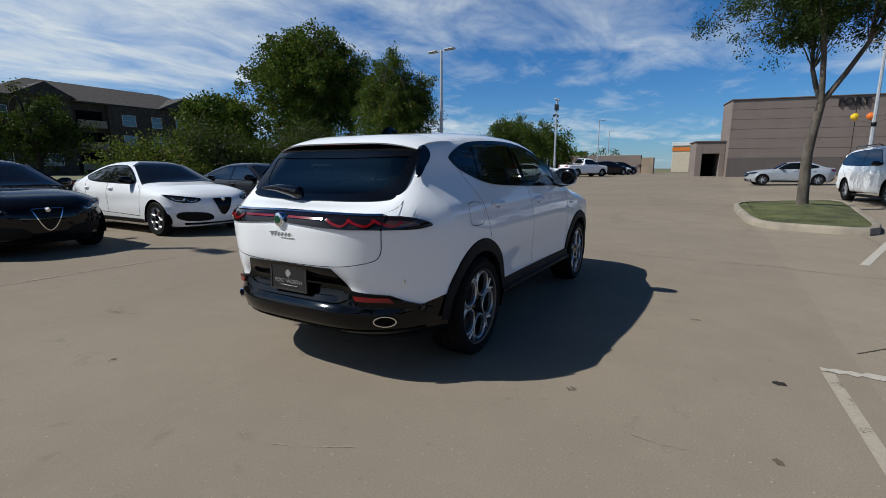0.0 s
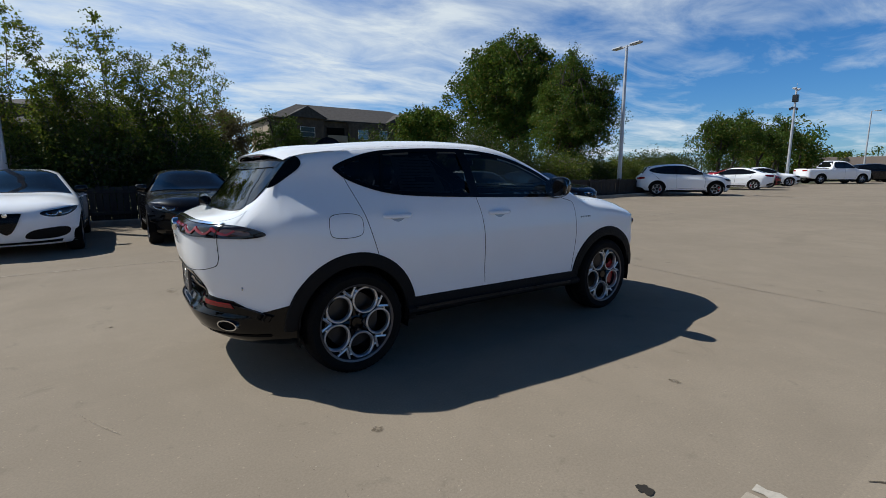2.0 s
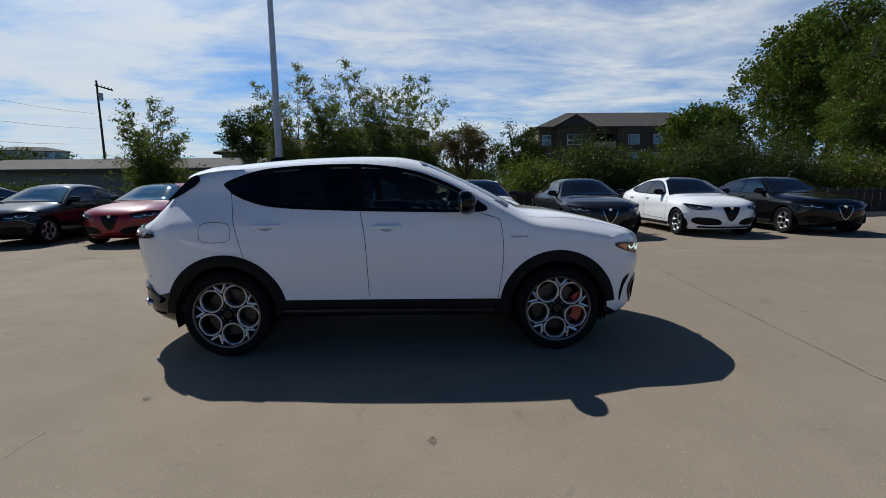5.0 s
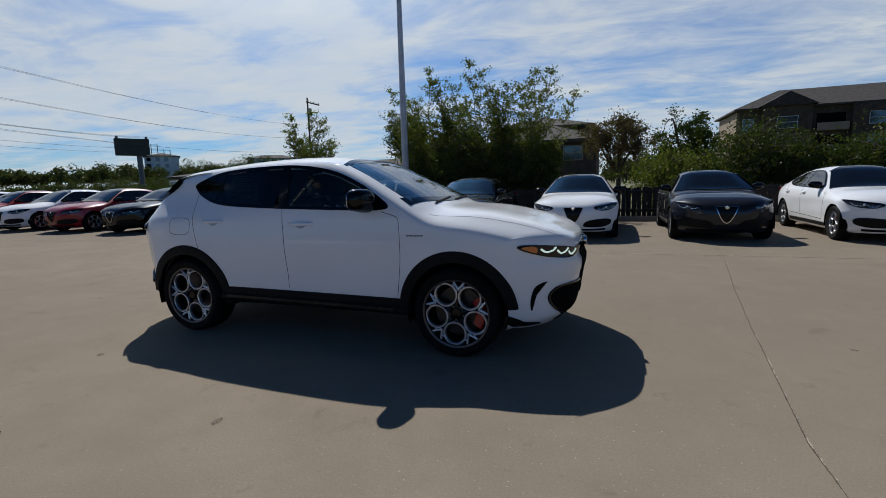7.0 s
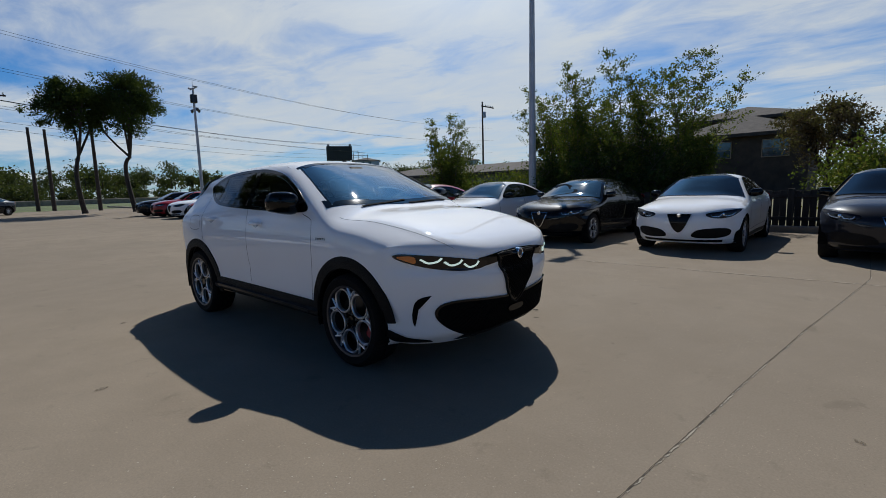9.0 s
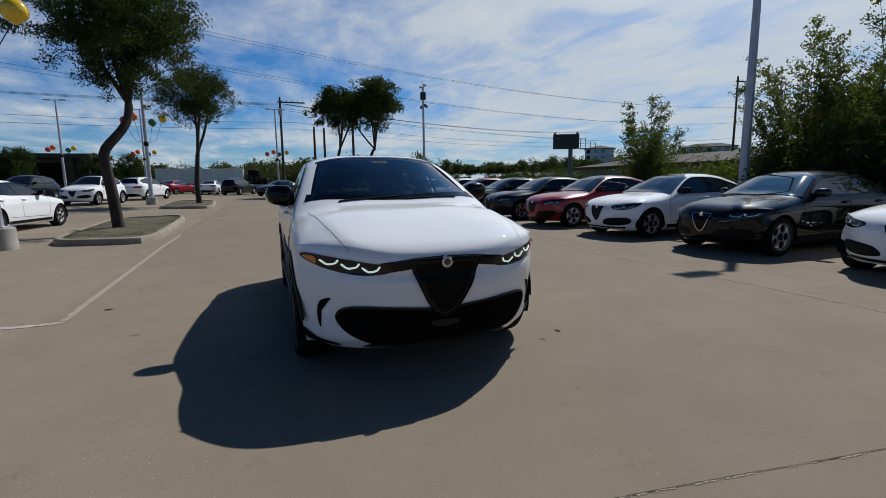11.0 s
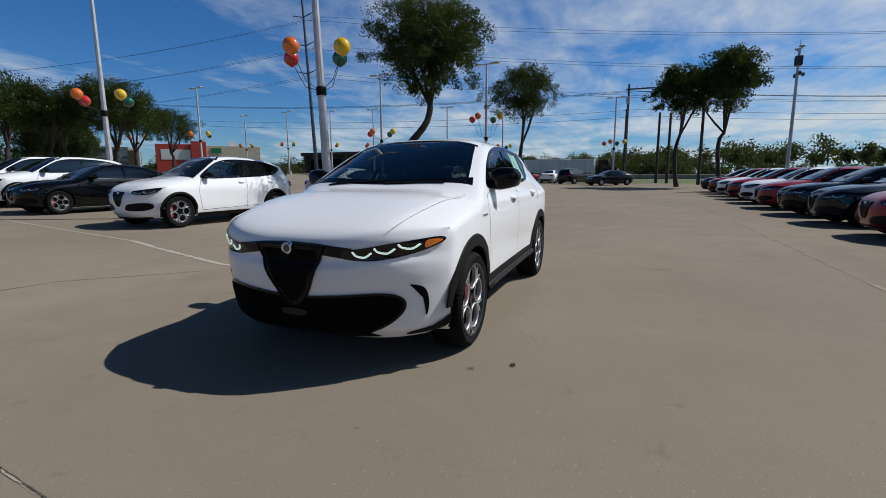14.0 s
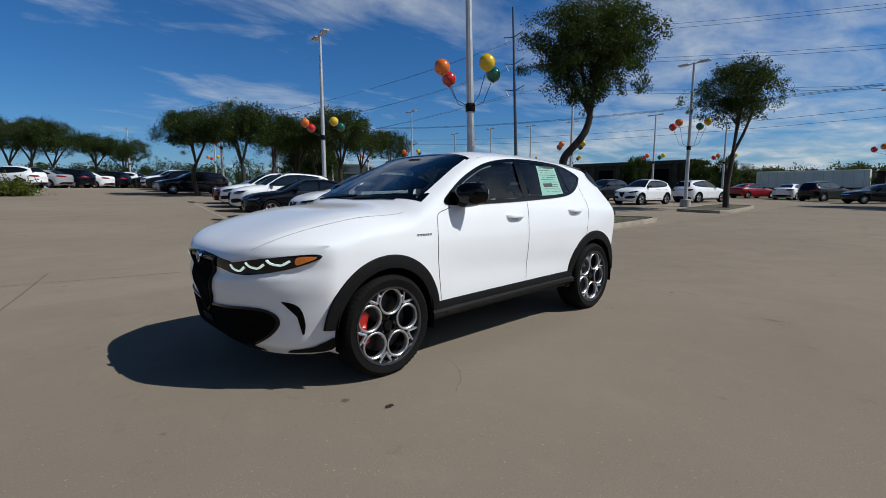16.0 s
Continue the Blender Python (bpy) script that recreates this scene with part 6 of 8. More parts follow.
def chips(patches, material, label, seed):
    """Small broken bits of concrete lying loose about the lot, denser in the patches."""
    rng = random.Random(seed)
    s = Soup()
    for x0, y0, sx, sy, turn, n in patches:
        for _ in range(n):
            u, v = rng.gauss(0, sx), rng.gauss(0, sy)
            x, y = x0 + u * math.cos(turn) - v * math.sin(turn), y0 + u * math.sin(turn) + v * math.cos(turn)
            r, a0 = 0.0018 + 0.0042 * rng.random() ** 2.5, rng.uniform(0, 6)
            z = gz(x, y)
            rim = [(x + r * rng.uniform(0.7, 1.3) * math.cos(a0 + a), y + r * rng.uniform(0.7, 1.3) * math.sin(a0 + a), z + 0.001) for a in (0, 1.3, 2.5, 3.8, 5.1)]
            s.add(rim + [(x + r * 0.2, y, z + 0.0015 + r * 0.04)], [(k, (k + 1) % 5, 5) for k in range(5)])
    return tagged(part("concrete_chips", s, material, None, smooth=0), label, "chips", kind="stuff")


def blades(name, label, centre, size, n, height, material, seed):
    """Short grass as single blades."""
    rng = np.random.default_rng(seed)
    s = Soup()
    verts, faces = [], []
    for k in range(n):
        x, y = centre[0] + rng.uniform(-1, 1) * size[0], centre[1] + rng.uniform(-1, 1) * size[1]
        z = gz(x, y) + 0.115
        a, h = rng.uniform(0, 6.28), height * rng.uniform(0.4, 1.2)
        dx_, dy_ = math.cos(a) * 0.006, math.sin(a) * 0.006
        lx, ly = rng.normal(0, 0.4, 2) * h
        i = len(verts)
        verts += [(x - dx_, y - dy_, z), (x + dx_, y + dy_, z), (x + lx, y + ly, z + h)]
        faces.append((i, i + 1, i + 2))
    s.v, s.f = verts, faces
    return tagged(part(name, s, material, None, smooth=0), label, "grass", kind="stuff")


# ---- plants ----
def leaf_cloud(rng, centres, radii, per, size, flat=0.75, along=None):
    """Small folded leaves scattered round centres, as vertices and faces."""
    n = len(centres) * per
    c = np.repeat(centres, per, 0)
    r = np.repeat(radii, per)[:, None]
    d = rng.normal(0, 1, (n, 3))
    d /= np.linalg.norm(d, axis=1, keepdims=True)
    p = c + d * r * (rng.uniform(0, 1, (n, 1)) ** 0.5) * (1, 1, flat)
    a = rng.normal(0, 1, (n, 3))
    a[:, 2] -= 0.35
    a /= np.linalg.norm(a, axis=1, keepdims=True)
    b = np.cross(a, rng.normal(0, 1, (n, 3)))
    b /= np.linalg.norm(b, axis=1, keepdims=True)
    s = size * rng.uniform(0.6, 1.35, (n, 1))
    verts = np.stack([p - a * s * 0.5, p + b * s * 0.28, p + a * s * 0.5, p - b * s * 0.28], 1).reshape(-1, 3)
    return verts, np.arange(4 * n).reshape(-1, 4)


def fast_mesh(name, verts, faces, material, smooth=False):
    me = bpy.data.meshes.new(name)
    me.from_pydata(np.asarray(verts).tolist(), [], np.asarray(faces).tolist())
    me.materials.append(material)
    return me


def bend(p0, p1, rng, wob, n=6, droop=0.0):
    p0, p1 = np.array(p0, float), np.array(p1, float)
    t = np.linspace(0, 1, n)[:, None]
    k = rng.normal(0, wob, 3) * np.linalg.norm(p1 - p0)
    return p0 + (p1 - p0) * t + k * np.sin(math.pi * t) + np.array((0, 0, 1.0)) * (np.linalg.norm(p1 - p0) * 0.22 * np.sin(math.pi * t) - droop * t ** 3)


def tree(name, label, at, crown, spread, fork, trunk_r, leaf, bark, seed, limbs=5, tips=70, per=190, leaf_size=0.085, clump=0.42, lean=(0, 0), wind=0.0, drop=0.0, stem=None, wob=0.07):
    """A tapered trunk that forks into limbs, each limb into twigs, and leaves in loose clumps at their ends. crown: the heights between which it lies."""
    rng = np.random.default_rng(seed)
    ob = thing(name, label, "tree", "trees", at=Matrix.Translation((at[0], at[1], gz(*at) - drop)))
    s = Soup()
    lo, hi = crown
    top = np.array((lean[0], lean[1], fork))
    trunk = bend((0, 0, -0.1), top, rng, wob, 9)
    if stem is not None:
        top = np.array(stem[-1], float)
        q = np.linspace(0, len(stem) - 1, 15)
        trunk = np.stack([np.interp(q, range(len(stem)), [p[i] for p in stem]) for i in range(3)], 1)
        trunk[1:-1] = (trunk[:-2] + 2 * trunk[1:-1] + trunk[2:]) / 4
        lean = top[:2] / 1.4
    trunk[0] = (0, 0, -0.15)
    s.tube(trunk, np.linspace(trunk_r * 1.2, trunk_r * 0.8, len(trunk)), 10)
    s.lathe([(trunk_r * 1.8, -0.12), (trunk_r * 1.4, 0.08), (trunk_r * 1.15, 0.3)], 10)
    centre = np.array((lean[0] * 1.4, lean[1] * 1.4, (lo + hi) / 2))
    hz = (hi - lo) / 2 - 0.6 * clump
    ends = []
    a0 = rng.uniform(0, 6.28)
    for k in range(limbs):
        a = a0 + 2 * math.pi * k / limbs + rng.uniform(-0.4, 0.4)
        q = rng.uniform(0.25, 0.6)
        e = np.array((centre[0] + math.cos(a) * spread * q, centre[1] + math.sin(a) * spread * q, lo + (hi - lo) * rng.uniform(0.45, 0.8)))
        limb = bend(top, e, rng, 0.12, 7)
        s.tube(limb, np.linspace(trunk_r * 0.6, trunk_r * 0.18, 7), 7)
        ends.append(limb)
    centres, radii = [], []
    for k in range(tips):
        d = rng.normal(0, 1, 3)
        d /= np.linalg.norm(d)
        q = rng.uniform(0.1, 1.0) ** 0.45
        lump = 0.86 + 0.13 * math.sin(3 * math.atan2(d[1], d[0]) + seed) + 0.10 * math.sin(5 * d[2] + 2 * seed) + rng.uniform(-0.12, 0.12)
        e = centre + d * q * np.array((spread, spread, hz)) * (lump, lump, 0.92)
        limb = ends[min(range(limbs), key=lambda i: np.linalg.norm(ends[i][4] - e))]
        start = limb[rng.integers(2, 7)]
        tw = bend(start, e, rng, 0.08, 5)
        s.tube(tw, np.linspace(trunk_r * 0.16, 0.006, 5), 4)
        tw = np.concatenate([tw, [tw[4] + (tw[4] - tw[3]) * 0.35]])
        for i in (2, 3, 4, 5):
            centres.append(tw[i] + rng.normal(0, 0.25, 3) * clump)
            radii.append(clump * rng.uniform(0.5, 1.2) * (0.8 if i == 5 else 1))
    v, f = leaf_cloud(rng, np.array(centres), np.array(radii), max(8, per // 7), leaf_size * 1.3, 0.85)
    if wind:
        h = np.clip((v[:, 2] - lo) / (hi - lo), 0, 1)
        v[:, 0] += wind * (h * (1.2 - h)) * 1.6
        w = np.array([tuple(p) for p in s.v], float)
        h = np.clip((w[:, 2] - lo) / (hi - lo), 0, 1)
        w[:, 0] += wind * (h * (1.2 - h)) * 1.6
        s.v = [tuple(p) for p in w.tolist()]
    part("trunk", s, bark, ob, smooth=60)
    part("crown", fast_mesh("crown", v, f, leaf), None, ob)
    return ob


def shrub(name, label, at, height, spread, leaf, seed, stems=26, per=60, leaf_size=0.09, airy=0.5, low=0.0):
    """Many upright shoots from the ground, thick with leaves low down and thin at their tips."""
    rng = np.random.default_rng(seed)
    ob = thing(name, label, "shrub", "shrubs", at=Matrix.Translation((at[0], at[1], gz(*at) + low)))
    s = Soup()
    centres, radii = [], []
    for k in range(stems):
        a, q = rng.uniform(0, 6.28), rng.uniform(0, 1) ** 0.6
        base = np.array((math.cos(a), math.sin(a), 0)) * spread * 0.35 * q
        h = height * (1 - 0.45 * q ** 2) * rng.uniform(0.7, 1.0)
        e = np.array((math.cos(a) * spread * q * rng.uniform(0.7, 1.1), math.sin(a) * spread * q * rng.uniform(0.7, 1.1), h))
        st = bend(base, e, rng, 0.07, 9)
        s.tube(st, np.linspace(0.035, 0.006, 9), 4)
        for i in range(1, 9):
            dense = 1 - airy * (i / 8)
            for _ in range(3 if i < 8 else 2):
                centres.append(st[i] + rng.normal(0, 0.16 + 0.30 * dense, 3) * (1, 1, 0.7))
                radii.append((0.16 + 0.34 * dense) * rng.uniform(0.7, 1.2))
            if i > 3:
                tw = st[i] + rng.normal(0, 0.5, 3) * (1, 1, 0.5) + (0, 0, 0.25)
                s.tube([st[i], (st[i] + tw) / 2 + (0, 0, 0.05), tw], [0.010, 0.007, 0.004], 3)
                centres.append(tw)
                radii.append(0.22)
    part("branchwork", s, PALE_BARK, ob, smooth=60)
    v, f = leaf_cloud(rng, np.array(centres), np.array(radii), max(4, per // 6), leaf_size * 1.2, 0.9)
    v[:, 2] = np.maximum(v[:, 2], 0.02)
    part("foliage", fast_mesh("foliage", v, f, leaf), None, ob)
    return ob


def sapling(label, at, height, spread, leaf, seed, stems=9):
    """Slender stems that fan out from one root and arch over, feathered with leafy side shoots."""
    rng = np.random.default_rng(seed)
    ob = thing("sapling", label, "shrub", "saplings", at=Matrix.Translation((*at, gz(*at))))
    s = Soup()
    spots = []
    for k in range(stems):
        a = 2 * math.pi * (k + rng.uniform(-0.35, 0.35)) / stems
        lean = rng.uniform(0.1, 1.0) ** 0.7 if k else 0.05
        h = height * (1 - 0.28 * lean) * rng.uniform(0.82, 1.0)
        t = np.linspace(0, 1, 13)[:, None]
        out = np.array((math.cos(a), math.sin(a), 0.0))
        st = out * spread * lean * (0.12 + 0.88 * t ** 1.5) + np.array((0, 0, h)) * (t ** 0.88)
        st = st + np.cumsum(rng.normal(0, 0.025, (13, 3)), 0)
        s.tube(st, np.linspace(0.032, 0.005, 13), 5)
        for i in range(2, 13):
            for _ in range(4 if i > 4 else 3):
                b = rng.uniform(0, 6.28)
                length = (1.05 - 0.062 * i) * rng.uniform(0.6, 1.2) * height / 5.5
                tip = st[i] + (out * 0.25 + np.array((math.cos(b), math.sin(b), rng.uniform(0.35, 0.95)))) * length
                mid = (st[i] + tip) / 2 + np.array((0, 0, -0.05)) * length + rng.normal(0, 0.03, 3)
                s.tube([st[i], mid, tip], [0.009, 0.006, 0.003], 3)
                q = rng.uniform(0.12, 1.04, 34)[:, None]
                line_ = np.where(q < 0.5, st[i] + (mid - st[i]) * 2 * q, mid + (tip - mid) * (2 * q - 1))
                spots.append(line_ + rng.normal(0, 0.055, line_.shape))
    part("branchwork", s, PALE_BARK, ob, smooth=60)
    p = np.concatenate(spots)
    v, f = leaf_cloud(rng, p, np.full(len(p), 0.035), 1, 0.078, 1.0)
    v[:, 2] = np.maximum(v[:, 2], 0.02)
    part("foliage", fast_mesh("foliage", v, f, leaf), None, ob)
    return ob


def wood_belt(name, label, line_pts, depth, height, n, leaf, seed, leaf_size=0.9, clump=1.7, per=32, lumps=12):
    """A far belt of trees: uneven crowns of loose leaf clumps over trunks."""
    rng = np.random.default_rng(seed)
    p = np.array(line_pts, float)
    seg = np.r_[0, np.cumsum(np.hypot(*np.diff(p[:, :2], axis=0).T))]
    centres, radii = [], []
    s = Soup()
    for k in range(n):
        t = rng.uniform(0, seg[-1])
        x, y, z0 = (np.interp(t, seg, p[:, i]) for i in range(3))
        x, y = x + rng.normal(0, depth), y + rng.normal(0, depth)
        h = height * rng.uniform(0.45, 1.15) * (0.8 + 0.3 * math.sin(t * 0.05 + seed))
        w = h * rng.uniform(0.4, 0.75)
        s.tube([(x, y, z0 - 0.5), (x, y, z0 + h * 0.6)], [0.2, 0.1], 4)
        m = lumps
        d = rng.normal(0, 1, (m, 3))
        d /= np.linalg.norm(d, axis=1, keepdims=True)
        centres.append(np.array((x, y, z0 + h * 0.5)) + d * (w, w, h * 0.44) * rng.uniform(0.5, 1, (m, 1)))
        radii.append(np.full(m, clump) * rng.uniform(0.6, 1.2, m) * h / height)
    v, f = leaf_cloud(rng, np.concatenate(centres), np.concatenate(radii), per, leaf_size, 0.85)
    ob = tagged(new(name, fast_mesh(name, v, f, leaf)), label, "woods", kind="stuff")
    part("far_trunks", s, BARK, ob, kind="stuff", smooth=0)
    return ob


# ---- posts and lines ----
def lamp_post(label, at, height, arms=(0,), balloons=(), radius=0.075, footing=True, camera_box=False, turn=0.0):
    z = gz(*at)
    ob = thing("lamp_post", label, "lamp post", "lamp posts", at=Matrix.Translation((*at, z)) @ Matrix.Rotation(turn, 4, "Z"))
    s = Soup()
    k = radius
    n = 12
    rows = []
    for h in np.linspace(0.45 if footing else 0.0, height, 9):
        r = k * (1.25 - 0.55 * h / height)
        sq = [(1, 0.5), (0.5, 1), (-0.5, 1), (-1, 0.5), (-1, -0.5), (-0.5, -1), (0.5, -1), (1, -0.5)]
        rows.append([(a * r, b * r, h) for a, b in sq])
    s.grid(rows, wrap_v=True)
    s.f.append(tuple(len(s.v) - 8 + j for j in range(8)))
    s.block((-k * 2, -k * 2, 0.44 if footing else 0), (k * 2, k * 2, 0.47 if footing else 0.04), 0.01)
    part("pole", s, POLE, ob, "grey steel pole", fix=True)
    if footing:
        part("footing", Soup().lathe([(0.001, 0.45), (0.27, 0.45), (0.30, 0.42), (0.30, -0.1)], 24), POLE_BASE, ob, "round concrete footing", fix=True)
    for a in arms:
        c, d = math.cos(radians(a)), math.sin(radians(a))
        m = Matrix.Translation((0, 0, height)) @ Matrix.Rotation(radians(a), 4, "Z")
        arm = part("arm", Soup().block((0, -0.03, -0.08), (0.35, 0.03, -0.02), 0.01), POLE, ob)
        arm.matrix_basis = m
        head = part("lamp_head", Soup().block((0.30, -0.16, -0.07), (0.95, 0.16, 0.02), 0.03), POLE, ob, "flat lamp head")
        head.matrix_basis = m
        lens = part("lens", Soup().block((0.36, -0.12, -0.085), (0.90, 0.12, -0.068), 0.005), TRAILER, head)
    if camera_box:
        part("control_box", Soup().block((-0.17, -0.2, height - 1.05), (0.17, 0.2, height - 0.45), 0.03), STEEL, ob, "dark equipment box")
        part("top_arm", Soup().block((-0.5, -0.04, height - 0.08), (0.5, 0.04, height - 0.02), 0.01), POLE, ob)
        for d in (-0.42, 0.42):
            part("camera_housing", Soup().block((d - 0.09, -0.16, height - 0.02), (d + 0.09, 0.16, height + 0.10), 0.03), POLE, ob)
        part("box_arm", Soup().block((-0.55, -0.03, height - 1.5), (0.55, 0.03, height - 1.44), 0.01), POLE, ob)
        for d in (-0.5, 0.0, 0.5):
            part("camera_dome", Soup().lathe([(0.001, -0.16), (0.07, -0.13), (0.10, -0.05), (0.10, 0.06), (0.001, 0.08)], 12, "z", (d, 0.0 if d else 0.3, height - 1.56)), DARK_ALLOY, ob)
        part("whip", Soup().tube([(0, 0, height), (0, 0, height + 0.5)], 0.015, 5), POLE, ob)
    if balloons:
        zb = 3.55
        band = Soup().lathe([(k * 1.35, zb - 0.12), (k * 1.5, zb - 0.10), (k * 1.5, zb + 0.10), (k * 1.35, zb + 0.12)], 12)
        part("balloon_bracket", band, PLASTIC, ob, "black bracket strapped to the pole")
        for colour, x, y, z1 in balloons:
            rod = part("balloon_rod", Soup().tube([(0, 0, zb), (x * 0.55, y * 0.55, zb + 0.22), (x * 0.9, y * 0.9, zb + z1 - 0.25)], 0.010, 5), CABLE, ob)
            b = Soup().lathe([(0.0015, -0.255), (0.022, -0.24), (0.085, -0.208), (0.155, -0.160), (0.205, -0.09), (0.225, 0.0), (0.21, 0.085), (0.16, 0.158), (0.09, 0.207), (0.04, 0.223), (0.001, 0.228)], 22, "z")
            bo = part("balloon", b, BALLOONS[colour], rod, f"glossy {colour} balloon", smooth=80)
            bo.matrix_basis = Matrix.Translation((x, y, zb + z1))
    return ob


def sagging(a, b, sag, n=14):
    a, b = np.array(a, float), np.array(b, float)
    t = np.linspace(0, 1, n)
    p = a + (b - a) * t[:, None]
    p[:, 2] -= sag * 4 * t * (1 - t)
    return p


def cable(label, a, b, sag, r=0.02):
    return solid("power_line", Soup().tube(sagging(a, b, sag), r, 5), CABLE, label, "power line", "power lines")


# ---- buildings ----
def window_unit(parent, m, w, h, frame_mat=TRAILER, sill=True, lit=None):
    fr = Soup()
    t = 0.07
    fr.block((-w / 2 - t, -0.04, -h / 2 - t), (-w / 2, 0.05, h / 2 + t), 0.01).block((w / 2, -0.04, -h / 2 - t), (w / 2 + t, 0.05, h / 2 + t), 0.01)
    fr.block((-w / 2, -0.04, h / 2), (w / 2, 0.05, h / 2 + t), 0.01).block((-w / 2, -0.04, -h / 2 - t), (w / 2, 0.05, -h / 2), 0.01)
    fr.block((-w / 2, -0.02, -0.03), (w / 2, 0.03, 0.03), 0.005)
    win = part("window", fr, frame_mat, parent, "house window")
    win.matrix_basis = m
    part("pane", Soup().block((-w / 2, -0.03, -h / 2), (w / 2, -0.005, h / 2), 0.002), HOUSE_GLASS, win)
    return win


def hip_roof(lo, hi, z, rise, over=0.6):
    """A hipped roof over a rectangle, with thickness at the eaves."""
    x0, y0, x1, y1 = lo[0] - over, lo[1] - over, hi[0] + over, hi[1] + over
    w = min(x1 - x0, y1 - y0) / 2
    if x1 - x0 >= y1 - y0:
        r0, r1 = (x0 + w, (y0 + y1) / 2), (x1 - w, (y0 + y1) / 2)
    else:
        r0, r1 = ((x0 + x1) / 2, y0 + w), ((x0 + x1) / 2, y1 - w)
    v = [(x0, y0, z), (x1, y0, z), (x1, y1, z), (x0, y1, z), (x0, y0, z - 0.25), (x1, y0, z - 0.25), (x1, y1, z - 0.25), (x0, y1, z - 0.25), (*r0, z + rise), (*r1, z + rise)]
    sides = [(0, 1, 9, 8), (1, 2, 9), (2, 3, 8, 9), (3, 0, 8)] if x1 - x0 >= y1 - y0 else [(0, 1, 8), (1, 2, 9, 8), (2, 3, 9), (3, 0, 8, 9)]
    return Soup().add(v, sides + [(4, 5, 1, 0), (5, 6, 2, 1), (6, 7, 3, 2), (7, 4, 0, 3), (7, 6, 5, 4)])

# ---- the lot ----
build_ground()
verge()
ground_strip("painted_line", [(-9.0, -3.22), (-6.5, -3.2), (-1.6, -3.04), (-0.50, -3.0)], 0.07, OLD_LINE, "worn white stall line on the concrete", seed=1)
ground_strip("painted_line", [(-1.4, -6.6), (-3.0, -16.4), (-5.0, -27.5)], 0.075, OLD_LINE, "worn white stall line on the concrete", seed=2, n=80)
ground_strip("painted_line", [(-36, 4.45), (-10, 4.52), (1.5, 4.52), (13, 4.6)], 0.05, FAINT_LINE, "faded line along the front of the stalls", seed=3, n=90)
ground_strip("painted_line", [(4.0, -4.1), (8.6, -5.6), (14.0, -7.3)], 0.10, LINE, "worn white stall line on the concrete", seed=4)
ground_strip("slab_joint", [(3.34, -3.2), (3.35, -1.54), (3.57, 0.34), (3.78, 1.92), (4.24, 5.0), (4.3, 11.2)], 0.005, JOINT, "dark sealed joint between slabs", seed=5, ragged=0.0015, n=700)
ground_strip("joint_edge", [(3.345, -3.2), (3.355, -1.54), (3.575, 0.34), (3.785, 1.92), (4.245, 5.0), (4.305, 11.2)], 0.014, JOINT_PALE, "pale chipped edge of the joint", lift=0.003, seed=5, ragged=0.0015, n=700)
ground_strip("slab_joint", [(2.75, -5.4), (3.25, -3.2)], 0.010, JOINT, "dark sealed joint between slabs", seed=6, ragged=0.0015, n=120)
ground_strip("slab_joint", [(-57, -3.2), (-9, -3.24)], 0.018, JOINT, "dark sealed joint between slabs", seed=7, n=60)
ground_strip("slab_joint", [(0.0, -3.24), (1.14, -4.3), (3.25, -4.7), (12, -4.9)], 0.010, JOINT, "dark sealed joint between slabs", seed=8, ragged=0.0015, n=300)

ground_strip("painted_line", [(-0.45, -2.97), (-0.42, -3.4), (-1.0, -5.4), (-1.4, -6.6)], 0.075, LINE, "worn white stall line on the concrete", seed=9, ragged=0.004, n=90)
for k, (x, y, r, stretch) in enumerate(((-0.84, -2.71, 0.030, 1.2), (-1.55, -1.63, 0.026, 1.3), (1.60, 1.27, 0.022, 1.1), (-2.71, 1.20, 0.02, 1.4), (-1.79, -2.62, 0.022, 1.0), (0.28, -2.22, 0.024, 1.6), (4.14, 0.01, 0.018, 1.3))):
    ground_spot((x, y), r, STAIN if k in (0, 2) else FADED_STAIN, 20 + k, "small dark stain on the concrete", stretch=stretch)
for k, (x, y, r, stretch) in enumerate(((-2.13, 2.39, 0.07, 1.4),)):
    ground_spot((x, y), r, OIL, 50 + k, "faint brown stain on the concrete", stretch=stretch)
for k, pts in enumerate((((0.92, 1.18), (0.80, 1.24), (0.66, 1.32), (0.49, 1.41)), ((0.92, 1.18), (0.86, 1.06), (0.80, 0.94)), ((0.92, 1.18), (1.03, 1.29), (1.17, 1.39)))):
    ground_strip("hairline_crack", pts, 0.005, CRACK, "pale hairline crack in the concrete", 0.005, 30 + k, 0.002, 60)

for k, pts in enumerate((((-1.88, -1.98), (-1.905, -2.13), (-1.90, -2.27)), ((-1.99, -1.60), (-1.94, -1.77)), ((-2.86, -0.5), (-2.78, -0.68), (-2.66, -0.90)))):
    ground_strip("scratch", pts, 0.006, CRACK, "pale scratch in the concrete", 0.005, 40 + k, 0.002, 40)

chips(((3.46, 1.42, 0.26, 0.07, 1.3, 150), (3.3, 1.5, 0.5, 0.5, 0, 110), (2.5, -1.75, 0.42, 0.16, 0.5, 120), (2.1, -2.1, 0.5, 0.25, 0, 80), (-1.7, -2.3, 0.9, 0.4, 0.3, 90), (2.4, 1.8, 0.6, 0.5, 0, 90)), CHIP, "small pale bits of broken concrete on the lot", 77)

# ---- cars ----
crossover()


def put(car, x, y, heading, first=True):
    m = Matrix.Translation((x, y, gz(x, y))) @ Matrix.Rotation(radians(heading), 4, "Z")
    if first:
        car.matrix_basis = m
        return car
    return copy_thing(car, m)


